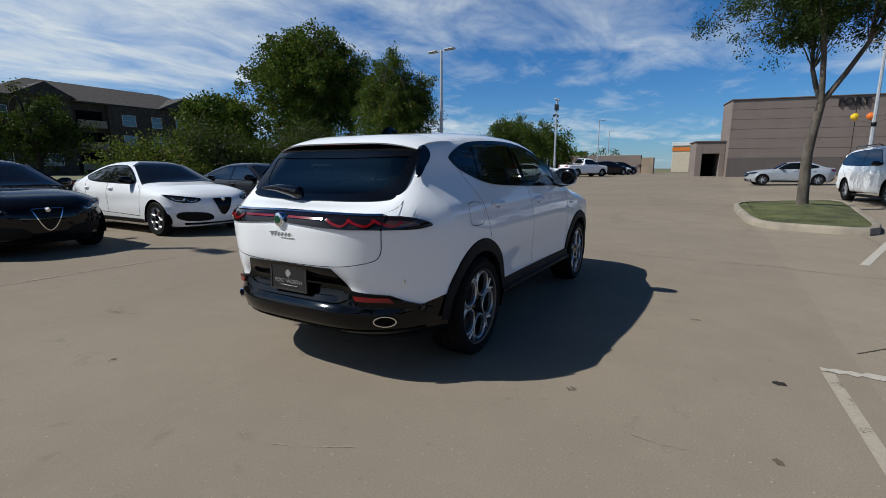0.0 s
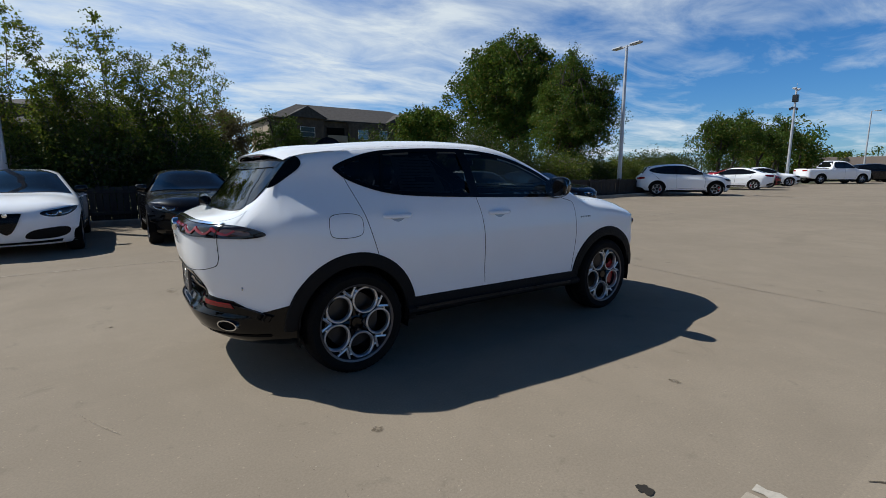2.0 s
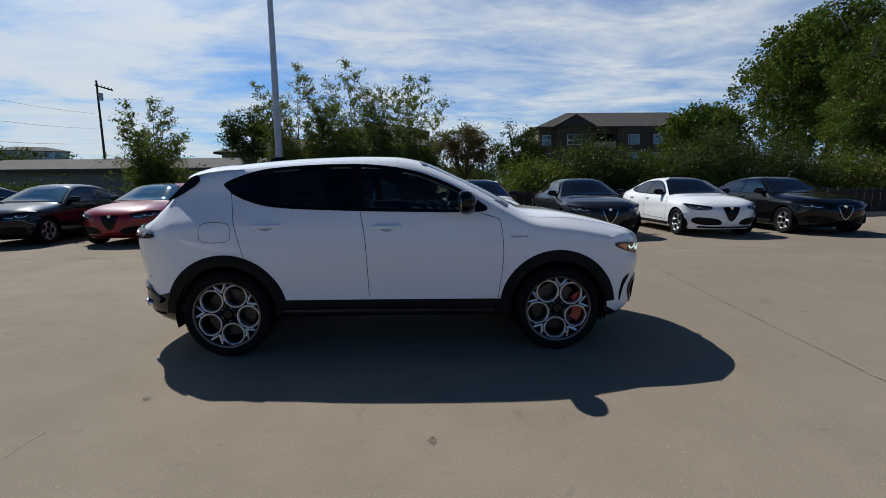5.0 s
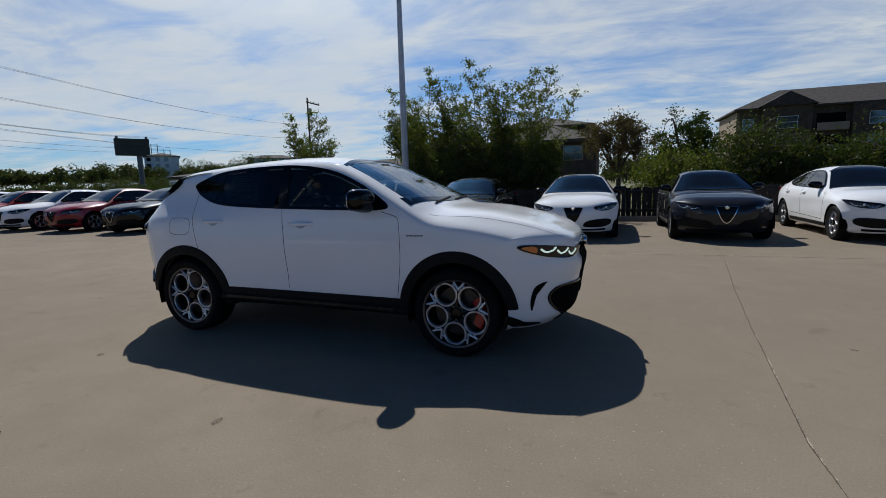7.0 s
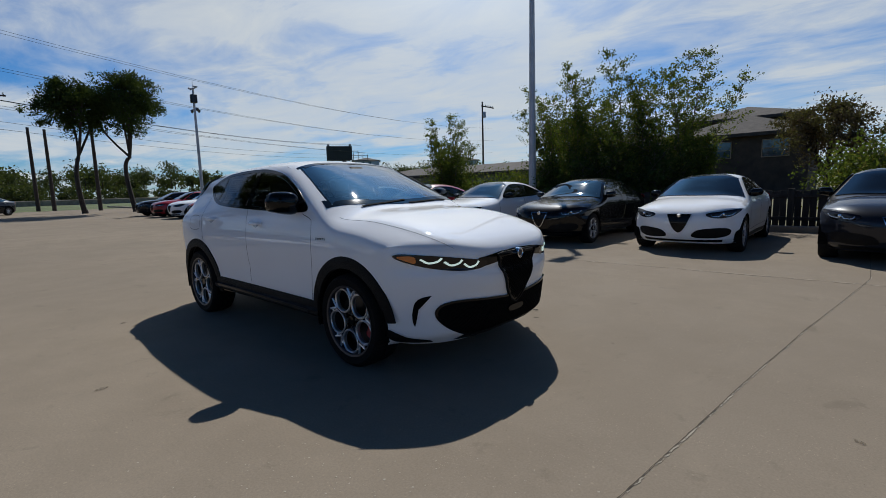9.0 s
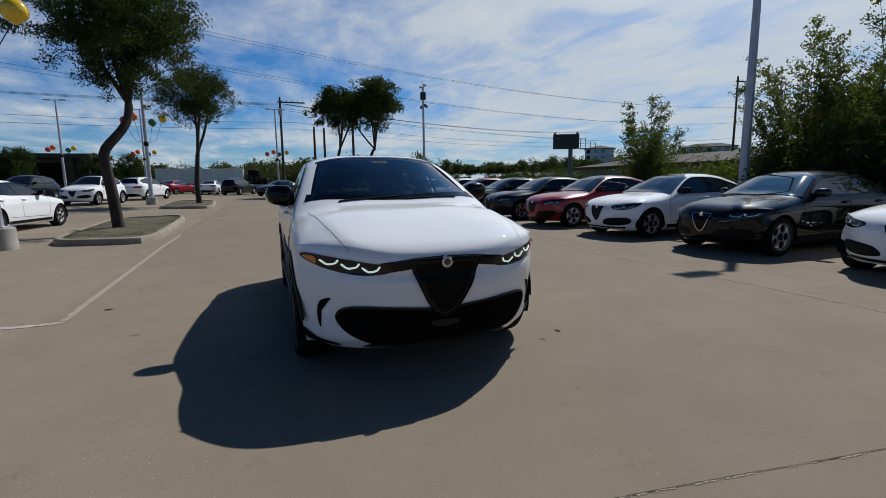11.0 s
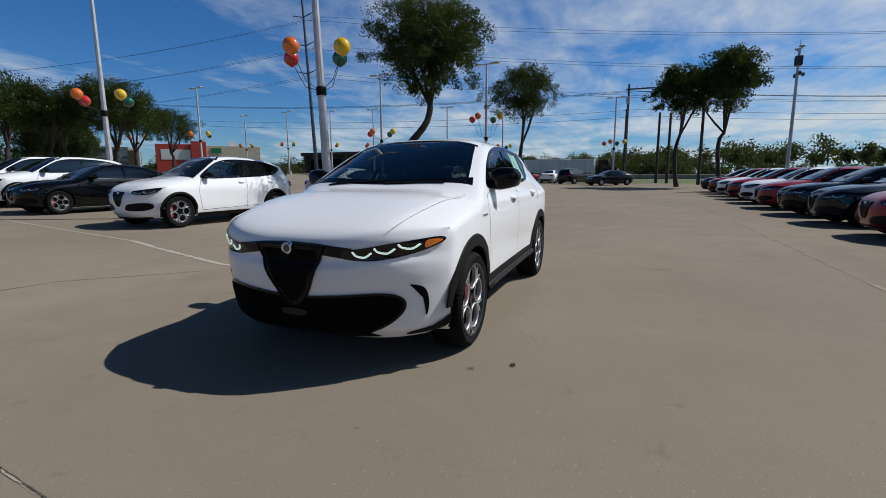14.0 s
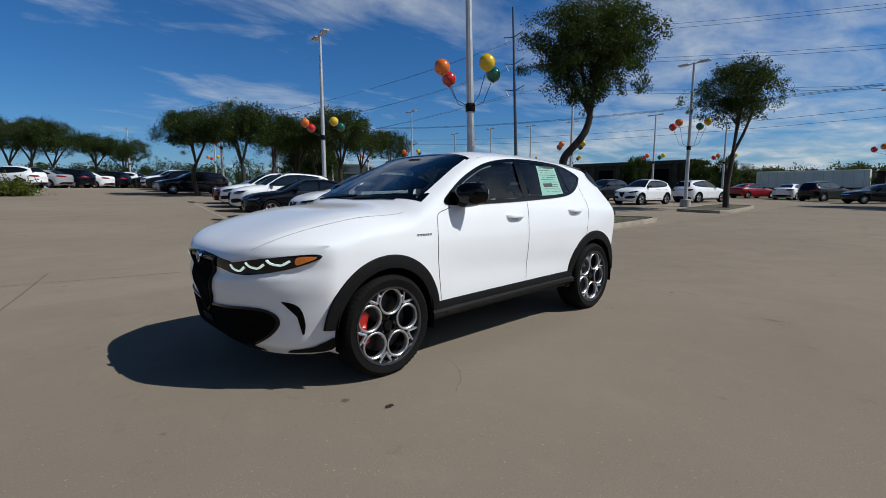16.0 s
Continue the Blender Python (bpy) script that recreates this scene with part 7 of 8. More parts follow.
def nose_at(x, y, heading, reach=2.2):
    a = radians(heading)
    return x - reach * math.cos(a), y - reach * math.sin(a), heading


white_sedan = sedan(WHITE, "white sport sedan with black shield grille, parked in a row", GLOSS)
black_sedan = sedan(BLACK, "black sport sedan with chrome-edged shield grille, parked in a row", None, "rings", True)
grey_sedan = sedan(GREY, "dark grey sport sedan with shield grille, parked in a row", GLOSS, "spokes", True)
red_sedan = sedan(RED, "deep red sport sedan with black roof, parked in a row", GLOSS)
navy_sedan = sedan(NAVY, "midnight blue sport sedan, parked in a row")
white_suv = suv(WHITE, "white sport utility car with black wheel arches, parked on the lot", GLOSS)
NORTH = [(1.66, white_sedan), (-1.18, black_sedan), (4.53, grey_sedan), (-6.85, red_sedan), (-9.7, navy_sedan), (7.4, white_sedan), (-4.0, white_sedan), (10.15, black_sedan),
         (-12.4, black_sedan), (-15.2, red_sedan), (-18.0, white_sedan), (-20.8, red_sedan), (-23.6, white_sedan), (-26.4, red_sedan), (-29.2, navy_sedan)]
seen = set()
for x, car in NORTH:
    put(car, *nose_at(x, 6.15, -90), first=car.name not in seen)
    seen.add(car.name)
put(white_suv, -4.75, -8.35, -6)
for car, x, y, a in ((black_sedan, -3.2, -14.0, -8), (white_suv, -3.9, -17.3, -8), (white_suv, -4.5, -20.4, -8), (red_sedan, -5.1, -23.4, -8)):
    put(car, *nose_at(x, y, a), first=False)
put(white_suv, 23.0, 9.9, -52, False)
put(white_sedan, 31.5, 11.2, 105, False)
put(red_sedan, 35.5, 12.0, -60, False)
put(white_sedan, 39.0, 12.0, -60, False)
put(white_sedan, -12.0, -8.3, 172, False)
put(white_suv, -28.5, -10.6, -10, False)
put(white_suv, -36.0, -9.5, 165, False)
truck = big_suv(WHITE, "white crew-cab pickup parked at the far end", True)
put(truck, 47.0, 10.0, -38)
wagon = big_suv(WHITE, "tall white full-size wagon beside the island")
put(wagon, 17.0, -7.6, 188)
silver = plain_sedan(SILVER_AND_CUP_SHADE, "silver saloon parked in front of the building")
put(silver, 32.0, -6.0, 98)
dark_suv = plain_suv(NAVY, "dark family car at the end of the aisle")
put(dark_suv, -48.0, -3.6, 155)
dark_saloon = plain_sedan(NAVY, "dark blue saloon standing across the end of the aisle")
put(dark_saloon, -43.3, 0.1, -52)
for x, y, a, car in ((-51, -9.6, 150, red_sedan), (-50, -6.2, 170, white_sedan), (-31.5, -15.0, -10, dark_suv), (55, 9.0, -40, dark_suv), (59, 9.0, -40, white_sedan), (63, 9, -40, dark_suv)):
    put(car, x, y, a, False)
for k in range(9):
    t = k / 6
    put((white_suv, silver, dark_suv, white_sedan, dark_suv, white_suv, silver, white_suv, dark_suv)[k], 2.6 - 10.4 * t + (4 if k > 6 else 0), -44.0 - 13.8 * t - (2 if k > 6 else 0), -40, False)
for k in range(7):
    put((dark_suv, silver, dark_suv, white_suv, dark_suv, dark_suv, silver)[k], -7.4 - 0.2 * k, -35.2 - k * 3.1, -8, False)

# ---- islands and trees ----
kerb_island("raised kerb island with short grass and an oak", [(8.2, -3.0), (14.9, -2.75), (17.2, -6.3), (7.3, -5.2)], GRASS)
blades("lawn", "short patchy lawn on the island", (11.9, -4.2), (3.4, 1.0), 5000, 0.06, GRASS, 3)
kerb_island("raised kerb island with dry mulch and an oak", [(-7.1, -3.45), (-7.2, -5.6), (-14.5, -6.2), (-15.5, -3.9)], MULCH)
blades("dry_grass", "thin dry grass over the mulch", (-11.2, -4.75), (3.4, 0.85), 7000, 0.05, GRASS, 4)
kerb_island("raised kerb island with an oak", [(-22.0, -3.6), (-22.0, -6.2), (-30.0, -6.8), (-30.0, -4.2)], MULCH)
tree("oak_tree", "live oak on the grass island with a forked grey trunk", (13.2, -4.55), (4.25, 8.4), 3.4, 2.9, 0.13, OAK_LEAF, PALE_BARK, 11, 3, 230, 520, 0.056, 0.43, stem=[(0, 0, -0.15), (0.0, 0.03, 0.8), (0.0, 0.05, 1.7), (0.02, -0.04, 2.5), (0, -0.12, 3.1)])
tree("oak_tree", "live oak with a crooked leaning trunk on the island", (-10.0, -4.85), (3.45, 7.35), 2.35, 2.7, 0.125, OAK_LEAF, BARK, 12, 5, 190, 560, 0.05, 0.34, stem=[(0, 0, -0.15), (0.02, -0.03, 0.7), (0.0, -0.10, 1.4), (0.08, -0.16, 1.95), (0.06, -0.12, 2.25), (-0.14, 0.10, 2.55), (-0.34, 0.40, 3.0), (-0.48, 0.42, 3.5)])
tree("oak_tree", "live oak with a forked trunk on the far island", (-25.6, -4.7), (4.2, 8.0), 2.8, 3.0, 0.14, OAK_LEAF, BARK, 13, 3, 130, 380, 0.068, 0.42, stem=[(0, 0, -0.15), (0.02, -0.05, 1.2), (-0.06, 0.03, 2.2), (0.0, 0.12, 3.0)])
tree("oak_tree", "dark wind-blown oak at the end of the row", (-39.5, 5.6), (5.3, 10.2), 2.5, 4.2, 0.15, OAK_LEAF, BARK, 14, 4, 120, 300, 0.12, 0.6)
tree("oak_tree", "dark wind-blown oak at the end of the row", (-38.3, 8.6), (5.4, 10.9), 3.0, 4.2, 0.15, OAK_LEAF, BARK, 15, 4, 140, 300, 0.12, 0.6)
for k, (x, y, h, r) in enumerate(((-6.8, -32.0, 6.1, 2.7), (-9.0, -29.6, 6.9, 2.6), (-13.6, -35.0, 6.8, 3.0), (-13.6, -30.6, 6.4, 2.4), (-15.4, -27.4, 7.0, 2.9), (-31.6, -43.1, 7.2, 3.6), (2.4, -55.0, 6.6, 3.8), (1.0, -50.8, 6.4, 3.2), (-1.0, -60, 6.9, 3.6), (-4.2, -56.4, 5.9, 2.6), (-8.5, -68, 6.4, 4.0), (-22, -44, 7, 4.0), (6.5, -56, 6.6, 4.2), (-24.4, -38.4, 6.8, 3.2))):
    tree("oak_tree", "live oak standing among the rows of cars", (x, y), (2.9, h), r, 2.2, 0.14, OAK_LEAF, BARK, 30 + k, 4, 100, 400, 0.082, 0.55)
tree("elm_tree", "tall dense elm standing well beyond the fence", (44.2, 46.0), (1.5, 20.4), 10.2, 4.0, 0.5, ELM_LEAF, BARK, 41, 7, 420, 420, 0.26, 1.35)
tree("elm_tree", "wind-blown elm behind the boundary fence", (19.4, 15.2), (0.4, 8.7), 2.9, 1.4, 0.18, ELM_LEAF, BARK, 42, 7, 300, 420, 0.085, 0.5, wind=1.0)
tree("elm_tree", "broad round tree beyond the hedge", (34.0, 52.0), (0.5, 10.8), 6.0, 2.5, 0.3, ELM_LEAF, BARK, 43, 6, 170, 260, 0.28, 1.2)
for k, (x, y, h, r) in enumerate(((42.0, 17.0, 6.6, 2.6), (47.5, 18.0, 7.4, 3.0), (54, 18.5, 6.4, 3.0), (60, 19, 7.6, 3.2))):
    tree("elm_tree", "green tree at the far end of the lot", (x, y), (1.0, h), r, 2.0, 0.16, ELM_LEAF, BARK, 45 + k, 5, 90, 200, 0.13, 0.6)
for k, (x, y, h, r) in enumerate(((-75.5, -23.0, 5.6, 2.3), (-77.0, -19.4, 6.0, 2.2), (-73.0, -31.5, 6.2, 2.4))):
    tree("oak_tree", "dark dense tree beside the brown building", (x, y), (0.4, h), r, 1.6, 0.15, OAK_LEAF, BARK, 150 + k, 4, 80, 220, 0.13, 0.6)
for k, (x, y, h, r) in enumerate(((-22.3, -49.0, 7.4, 3.0), (-25.6, -48.5, 5.6, 2.6))):
    tree("evergreen_tree", "dark dense evergreen behind the oaks", (x, y), (0.4, h), r, 1.5, 0.18, OAK_LEAF, BARK, 160 + k, 5, 130, 300, 0.11, 0.6)
tree("brown_tree", "tree with dry brown leaves in front of the houses", (2.8, 26.4), (1.4, 5.4), 2.3, 1.5, 0.14, BROWN_LEAF, BARK, 50, 5, 90, 220, 0.10, 0.5)
tree("elm_tree", "dark green tree beside the brown one", (6.6, 28.0), (0.8, 5.6), 2.5, 1.5, 0.14, OAK_LEAF, BARK, 51, 5, 90, 220, 0.11, 0.5)
tree("elm_tree", "dark green tree behind the saplings", (-12.3, 30.0), (2.0, 7.3), 2.1, 2.4, 0.16, OAK_LEAF, BARK, 52, 5, 80, 220, 0.12, 0.55)
for k, (x, y, h, r, leaf) in enumerate(((4.5, 14.0, 1.9, 1.0, BUSH_LEAF), (5.5, 14.4, 1.5, 0.9, BUSH_LEAF), (6.8, 14.8, 3.0, 1.45, HEDGE_LEAF), (8.7, 14.6, 2.2, 1.3, HEDGE_LEAF), (10.5, 14.7, 2.4, 1.4, HEDGE_LEAF),
        (12.3, 14.9, 3.5, 1.8, HEDGE_LEAF), (14.7, 14.6, 2.9, 1.7, HEDGE_LEAF), (17.0, 13.8, 2.2, 1.4, BUSH_LEAF), (23.0, 15.6, 1.8, 1.6, HEDGE_LEAF), (26.5, 16.0, 1.9, 1.8, BUSH_LEAF), (30, 16.5, 2.1, 1.8, HEDGE_LEAF),
        (34, 17, 2.4, 2.0, HEDGE_LEAF), (-14.5, 14.0, 1.0, 1.4, HEDGE_LEAF), (-17.5, 14.5, 1.0, 1.6, HEDGE_LEAF), (-21, 15.5, 1.1, 1.8, HEDGE_LEAF), (-25, 16, 1.1, 1.8, HEDGE_LEAF), (-6.5, 13.1, 1.5, 0.8, BUSH_LEAF))):
    shrub("hedge_shrub", "dense green shrub behind the fence" if leaf is BUSH_LEAF else "dark dense shrub behind the fence", (x, y), h, r, leaf, 60 + k, 40, 84, 0.075, 0.2)
for k, (x, y, h, r) in enumerate(((-2.5, 14.0, 6.5, 2.2), (-0.5, 14.3, 6.1, 2.2), (-4.7, 14.3, 6.0, 2.2), (-3.6, 13.2, 4.3, 1.6), (-1.5, 13.4, 4.6, 1.6), (0.1, 13.7, 2.9, 1.1))):
    sapling("airy self-sown sapling with arching leafy shoots behind the fence", (x, y), h, r, BUSH_LEAF, 80 + k)
for k, (x, y, h, r) in enumerate(((-4.4, 13.3, 2.4, 1.1), (-2.6, 13.2, 2.8, 1.3), (-0.8, 13.3, 2.6, 1.2))):
    shrub("hedge_shrub", "dark undergrowth below the saplings", (x, y), h, r, HEDGE_LEAF, 100 + k, 34, 84, 0.075, 0.3)
sapling("small bright green tree behind the fence", (-9.6, 13.0), 4.7, 1.7, BUSH_LEAF, 90, 9)
shrub("hedge_shrub", "bright green shrub at the foot of the small tree", (-9.6, 13.1), 2.7, 1.0, BUSH_LEAF, 92, 26, 60, 0.075, 0.3)
shrub("hedge_shrub", "low green shrub behind the fence", (-8.5, 12.7), 1.35, 0.8, BUSH_LEAF, 91, 24, 60, 0.09, 0.2)

shrub("fallen_branch", "heap of cut leafy branches lying on the concrete", (2.6, -34.3), 0.38, 0.7, BUSH_LEAF, 95, 26, 40, 0.12, 0.2)

# ---- fence ----
def fence(x0, x1, y, height):
    ob = thing("board_fence", "low weathered dark board fence behind the parked cars", "fence", at=Matrix.Translation((0, y, 0)))
    board = Soup().block((-0.068, -0.012, 0.04), (0.068, 0.012, height), 0.004).mesh("board", WOOD)
    n = int((x1 - x0) / 0.15)
    for k in range(n):
        b = new("board", board)
        b.parent = ob
        x = x0 + k * 0.15
        b.matrix_basis = pose(x, 0.004 * math.sin(k * 2.3), 0.02 * math.sin(k * 1.7), 0, 0.6 * math.sin(k * 3.1), 0)
    post = Soup().block((-0.06, -0.10, 0), (0.06, -0.015, height + 0.05), 0.008).mesh("post", WOOD)
    k = x0
    while k < x1:
        p = new("post", post)
        p.parent, p.location = ob, (k, 0, 0)
        k += 2.4
    for z in (0.25, height - 0.18):
        part("rail", Soup().block((x0, -0.055, z), (x1, -0.013, z + 0.09), 0.006), WOOD, ob)
    return ob


fence(-14, 24, 11.6, 1.0)
kb = Soup()
drape(kb, [[(x, 11.0), (x, 11.02)] for x in np.linspace(-57, 26, 30)], 0.0)
rows = [[(x, y, gz(x, y) + z) for x in np.linspace(-57, 26, 30)] for y, z in ((10.98, -0.02), (11.0, 0.12), (11.03, 0.15), (11.16, 0.15), (11.19, 0.0))]
tagged(part("kerb", Soup().grid(rows), KERB, None, fix=True), "concrete kerb along the edge of the lot", "kerb", kind="structure")

# ---- lamp posts ----
B4 = (("orange", 0.80, -0.35, 0.70), ("red", 0.15, -0.95, 0.55), ("yellow", -0.10, 0.95, 0.72), ("green", -0.90, 0.25, 0.58))
balloon_post = lamp_post("grey lamp post with four balloons on a round footing", (-7.03, -6.19), 9.0, (80, 260), (("orange", 0.86, -0.25, 1.05), ("red", -0.34, -1.21, 1.10), ("yellow", 0.46, 1.07, 0.95), ("green", -1.03, 0.01, 1.10)), 0.095)
balloon_post.matrix_basis = balloon_post.matrix_basis @ Matrix.Rotation(0.033, 4, "X")
lamp_post("grey lamp post behind the sapling", (-4.75, 11.9), 9.0, (-90,), (), 0.10, False)
lamp_post("grey lamp post beside the big elm", (20.4, 12.1), 7.9, (-100, 80), (), 0.09)
lamp_post("grey post carrying cameras", (45.5, 12.8), 7.9, (), (), 0.09, True, True)
lamp_post("grey post carrying cameras", (-32.7, 11.5), 8.9, (), (), 0.09, True, True)
lamp_post("grey lamp post at the far end", (74, 14.5), 8.3, (-90,), (), 0.08)
lamp_post("grey lamp post at the far end", (90, 16), 7.8, (-90,), (), 0.08)
lamp_post("grey lamp post with balloons by the building", (34.0, -10.2), 8.4, (90, 270), (("yellow", 0.2, 0.9, 0.5), ("orange", 0.2, 0.15, 0.5), ("green", 0, -0.7, 0.6)), 0.09)
for x, y in ((-9.2, -18.8), (-30.4, -37.4), (-48.7, -18.5), (-50, -43), (-50, -35.8), (-51.5, -52), (-48.7, -28.5), (-29, -16.5), (-46.8, 0.3), (-52.0, -12.6), (-33.0, -77.7), (-34.0, -60.8), (-11, -79), (-33.5, -50.5), (-19, -66.6)):
    lamp_post("grey lamp post with balloons in the rows of cars", (x, y), 8.6, (80, 260), B4, 0.085)
lamp_post("shorter grey lamp post with balloons among the oaks", (-9.9, -36.2), 6.8, (80, 260), B4, 0.085)
lamp_post("grey lamp post with balloons beside the far island", (-27.4, -7.45), 8.5, (80, 260), tuple((c, x, y, z + 0.75) for c, x, y, z in B4), 0.085)

# ---- utility poles and power lines ----
def utility_pole(at, height, cross=True):
    ob = thing("utility_pole", "dark wooden utility pole", "utility pole", "utility poles", at=Matrix.Translation((*at, gz(*at))))
    part("pole", Soup().tube([(0, 0, -0.3), (0, 0, height)], [0.17, 0.11], 10), POST_WOOD, ob)
    if cross:
        arm = part("crossarm", Soup().block((-0.06, -0.3, height - 0.7), (0.06, 3.0, height - 0.55), 0.01), POST_WOOD, ob)
        for k in range(5):
            part("insulator", Soup().lathe([(0.001, 0.25), (0.07, 0.22), (0.05, 0.12), (0.08, 0.08), (0.04, 0.0)], 8, "z", (0, 0.2 + k * 0.65, height - 0.55)), TRAILER, arm)
        part("transformer", Soup().lathe([(0.001, 0.9), (0.22, 0.86), (0.25, 0.8), (0.25, 0.05), (0.2, 0)], 12, "z", (0.36, 0, height - 2.4)), POLE, ob)
    return ob


utility_pole((-59, 1.3), 11.8)
utility_pole((-57, 1.2), 8.6, False)
utility_pole((-52, 4.6), 7.5, False)
utility_pole((-51, 5.6), 7.3, False)
utility_pole((-46, 8.0), 7.5, False)
utility_pole((-40.5, 57.2), 14.2)
tp = thing("transmission_pole", "tall tapered steel transmission pole", "utility pole", at=Matrix.Translation((-56.4, -43.0, 0.9)) @ Matrix.Rotation(0.05, 4, "X"))
part("pole", Soup().tube([(0, 0, 0), (0, 0, 28)], [0.30, 0.14], 12), DARK_ALLOY, tp)
for z in (15.5, 19.5, 23.5):
    for s in (-1, 1):
        part("crossarm", Soup().tube([(0, 0, z), (0, s * 1.9, z + 0.5)], [0.09, 0.05], 6), DARK_ALLOY, tp)
        part("insulator", Soup().tube([(0, s * 1.8, z + 0.45), (0, s * 1.1, z - 0.8)], 0.06, 6), TRAILER, tp)
for z in (15.0, 19.0, 23.0):
    for s in (-1.9, 1.9):
        cable("black power line crossing the sky", (-56.4, -42.2 + s, z + 1.0), (-90, 130, z - 2), 5, 0.018)
        cable("black power line crossing the sky", (-56.4, -42.2 + s, z + 1.0), (-40, -190, z + 4), 5, 0.018)
for k, z in enumerate((11.3, 11.2, 11.1, 9.0, 8.2)):
    cable("black power line along the road", (-59, 1.3 + 0.6 * k, z), (-95, 75 + k, z + 2), 1.2, 0.018)
    cable("black power line along the road", (-59, 1.3 + 0.6 * k, z), (-52, -75, z + 2), 1.2, 0.018)

# ---- buildings and distance ----
def apartment():
    ob = thing("apartment_building", "three-storey brown brick apartment building with a dark hipped roof", "building", at=Matrix.Translation((0, 0, 0)))
    part("wall", Soup().block((21.5, 84, -1), (56, 98, 11.2), 0.05).block((24.5, 83.0, -1), (31, 84.2, 11.6), 0.05).block((36, 83.2, -1), (46, 84.2, 11.2), 0.05), BRICK, ob, fix=True)
    part("wall_end", Soup().block((21.3, 84.5, -1), (21.48, 97.5, 11.0), 0.02), STUCCO, ob)
    part("roof", hip_roof((21.5, 84), (56, 98), 11.35, 3.5, 0.8), SHINGLE, ob, smooth=0, fix=True)
    gable = Soup().add([(23.9, 82.4, 11.4), (31.6, 82.4, 11.4), (27.75, 82.4, 13.5), (23.9, 90, 11.4), (31.6, 90, 11.4), (27.75, 90, 13.5)], [(0, 1, 2), (0, 2, 5, 3), (1, 4, 5, 2), (3, 5, 4)])
    part("gable_roof", gable, SHINGLE, ob, smooth=0)
    part("gable_roof", Soup().add([(44, 82.6, 11.4), (54, 82.6, 11.4), (49, 82.6, 13.8), (44, 91, 11.4), (54, 91, 11.4), (49, 91, 13.8)], [(0, 1, 2), (0, 2, 5, 3), (1, 4, 5, 2), (3, 5, 4)]), SHINGLE, ob, smooth=0)
    for z in (2.4, 5.6, 8.9):
        for x, w in ((22.8, 1.5), (27.75, 2.6), (39.0, 2.0), (43.5, 1.6), (48.5, 2.2), (52.5, 1.6)):
            y = 82.9 if 24.5 < x < 31 else 83.1 if 36 < x < 46 else 83.9
            window_unit(ob, pose(x, y, z, 0, 0, 180) @ Matrix.Identity(4), w, 1.7)
        part("balcony", Soup().block((31.6, 83.0, z - 1.5), (35.6, 84.3, z - 1.3), 0.02).block((31.6, 83.0, z - 1.3), (35.6, 83.06, z - 0.35), 0.01), STUCCO, ob)
        # no recess is cut: a near-black slab on the wall stands for its shade
        part("balcony_opening", Soup().block((31.8, 83.9, z - 1.3), (35.4, 84.02, z + 1.1), 0.01), GAP, ob)
    return ob


apartment()


def house(label, lo, hi, eave, rise, wall, windows=()):
    ob = thing("house", label, "house", "houses")
    part("wall", Soup().block((*lo, -0.5), (*hi, eave), 0.03), wall, ob, fix=True)
    part("roof", hip_roof(lo, hi, eave + 0.1, rise, 0.7), SHINGLE, ob, smooth=0, fix=True)
    for x, z, w, h in windows:
        window_unit(ob, pose(x, lo[1] - 0.06, z, 0, 0, 180), w, h, STUCCO)
    return ob


house("two-storey brown house with a dark roof behind the hedge", (-8, 40), (1.2, 50), 4.7, 1.9, BRICK, ((-0.8, 3.6, 1.6, 1.2), (-4.5, 3.6, 1.6, 1.2)))
house("taller brown house block behind the other", (-10, 50), (0.0, 60), 7.0, 1.6, BRICK, ((-2, 5.6, 1.6, 1.2),))
house("long low grey shed with a dark roof", (-40, 33), (-9.0, 42), 2.6, 1.0, SHED_GREY)
house("small grey house behind the shed", (-24.5, 54), (-12, 64), 5.2, 2.2, SHED_GREY, ((-22.0, 4.4, 1.6, 1.0), (-18.5, 4.4, 1.6, 1.0)))

# dealership building
dealer = thing("dealership_building", "taupe panel-clad dealership building with black sign letters", "building")
a = math.degrees(math.atan2(-12.5, 2.3))
M = Matrix.Translation((51.2, -3.9, 0.4)) @ Matrix.Rotation(radians(a), 4, "Z")
w = part("wall", Soup().block((-0.9, 0, -0.5), (46, 4, 7.45), 0.03), TAUPE, dealer, "taupe wall of long panels", fix=True)
w.matrix_basis = M
b = part("wall_base", Soup().block((-0.9, -0.05, -0.5), (46, 0.0, 1.9), 0.01), TAUPE_DARK, dealer, "darker base course")
b.matrix_basis = M
for k in range(6):
    g = part("wall_reveal", Soup().block((-0.88, -0.012, 1.93 + k * 0.92), (46, -0.002, 1.955 + k * 0.92), 0.002), TAUPE_DARK, dealer)
    g.matrix_basis = M
for x in (9.0, 18.0, 27.0):
    g = part("wall_reveal", Soup().block((x, -0.013, 0), (x + 0.03, -0.002, 7.4), 0.002), GAP, dealer)
    g.matrix_basis = M
c = part("coping", Soup().block((-0.98, -0.1, 7.45), (46, 4.1, 7.55), 0.02), TAUPE_DARK, dealer)
c.matrix_basis = M
words("FORT", 0.98, 0.08, SIGN_BLACK, dealer, M @ Matrix.Translation((8.75, -0.1, 6.9)) @ Matrix.Rotation(radians(90), 4, "X"), "sign_lettering", "black sign letters on the wall")
wing = thing("service_wing", "lower taupe service wing with an open door", "building")
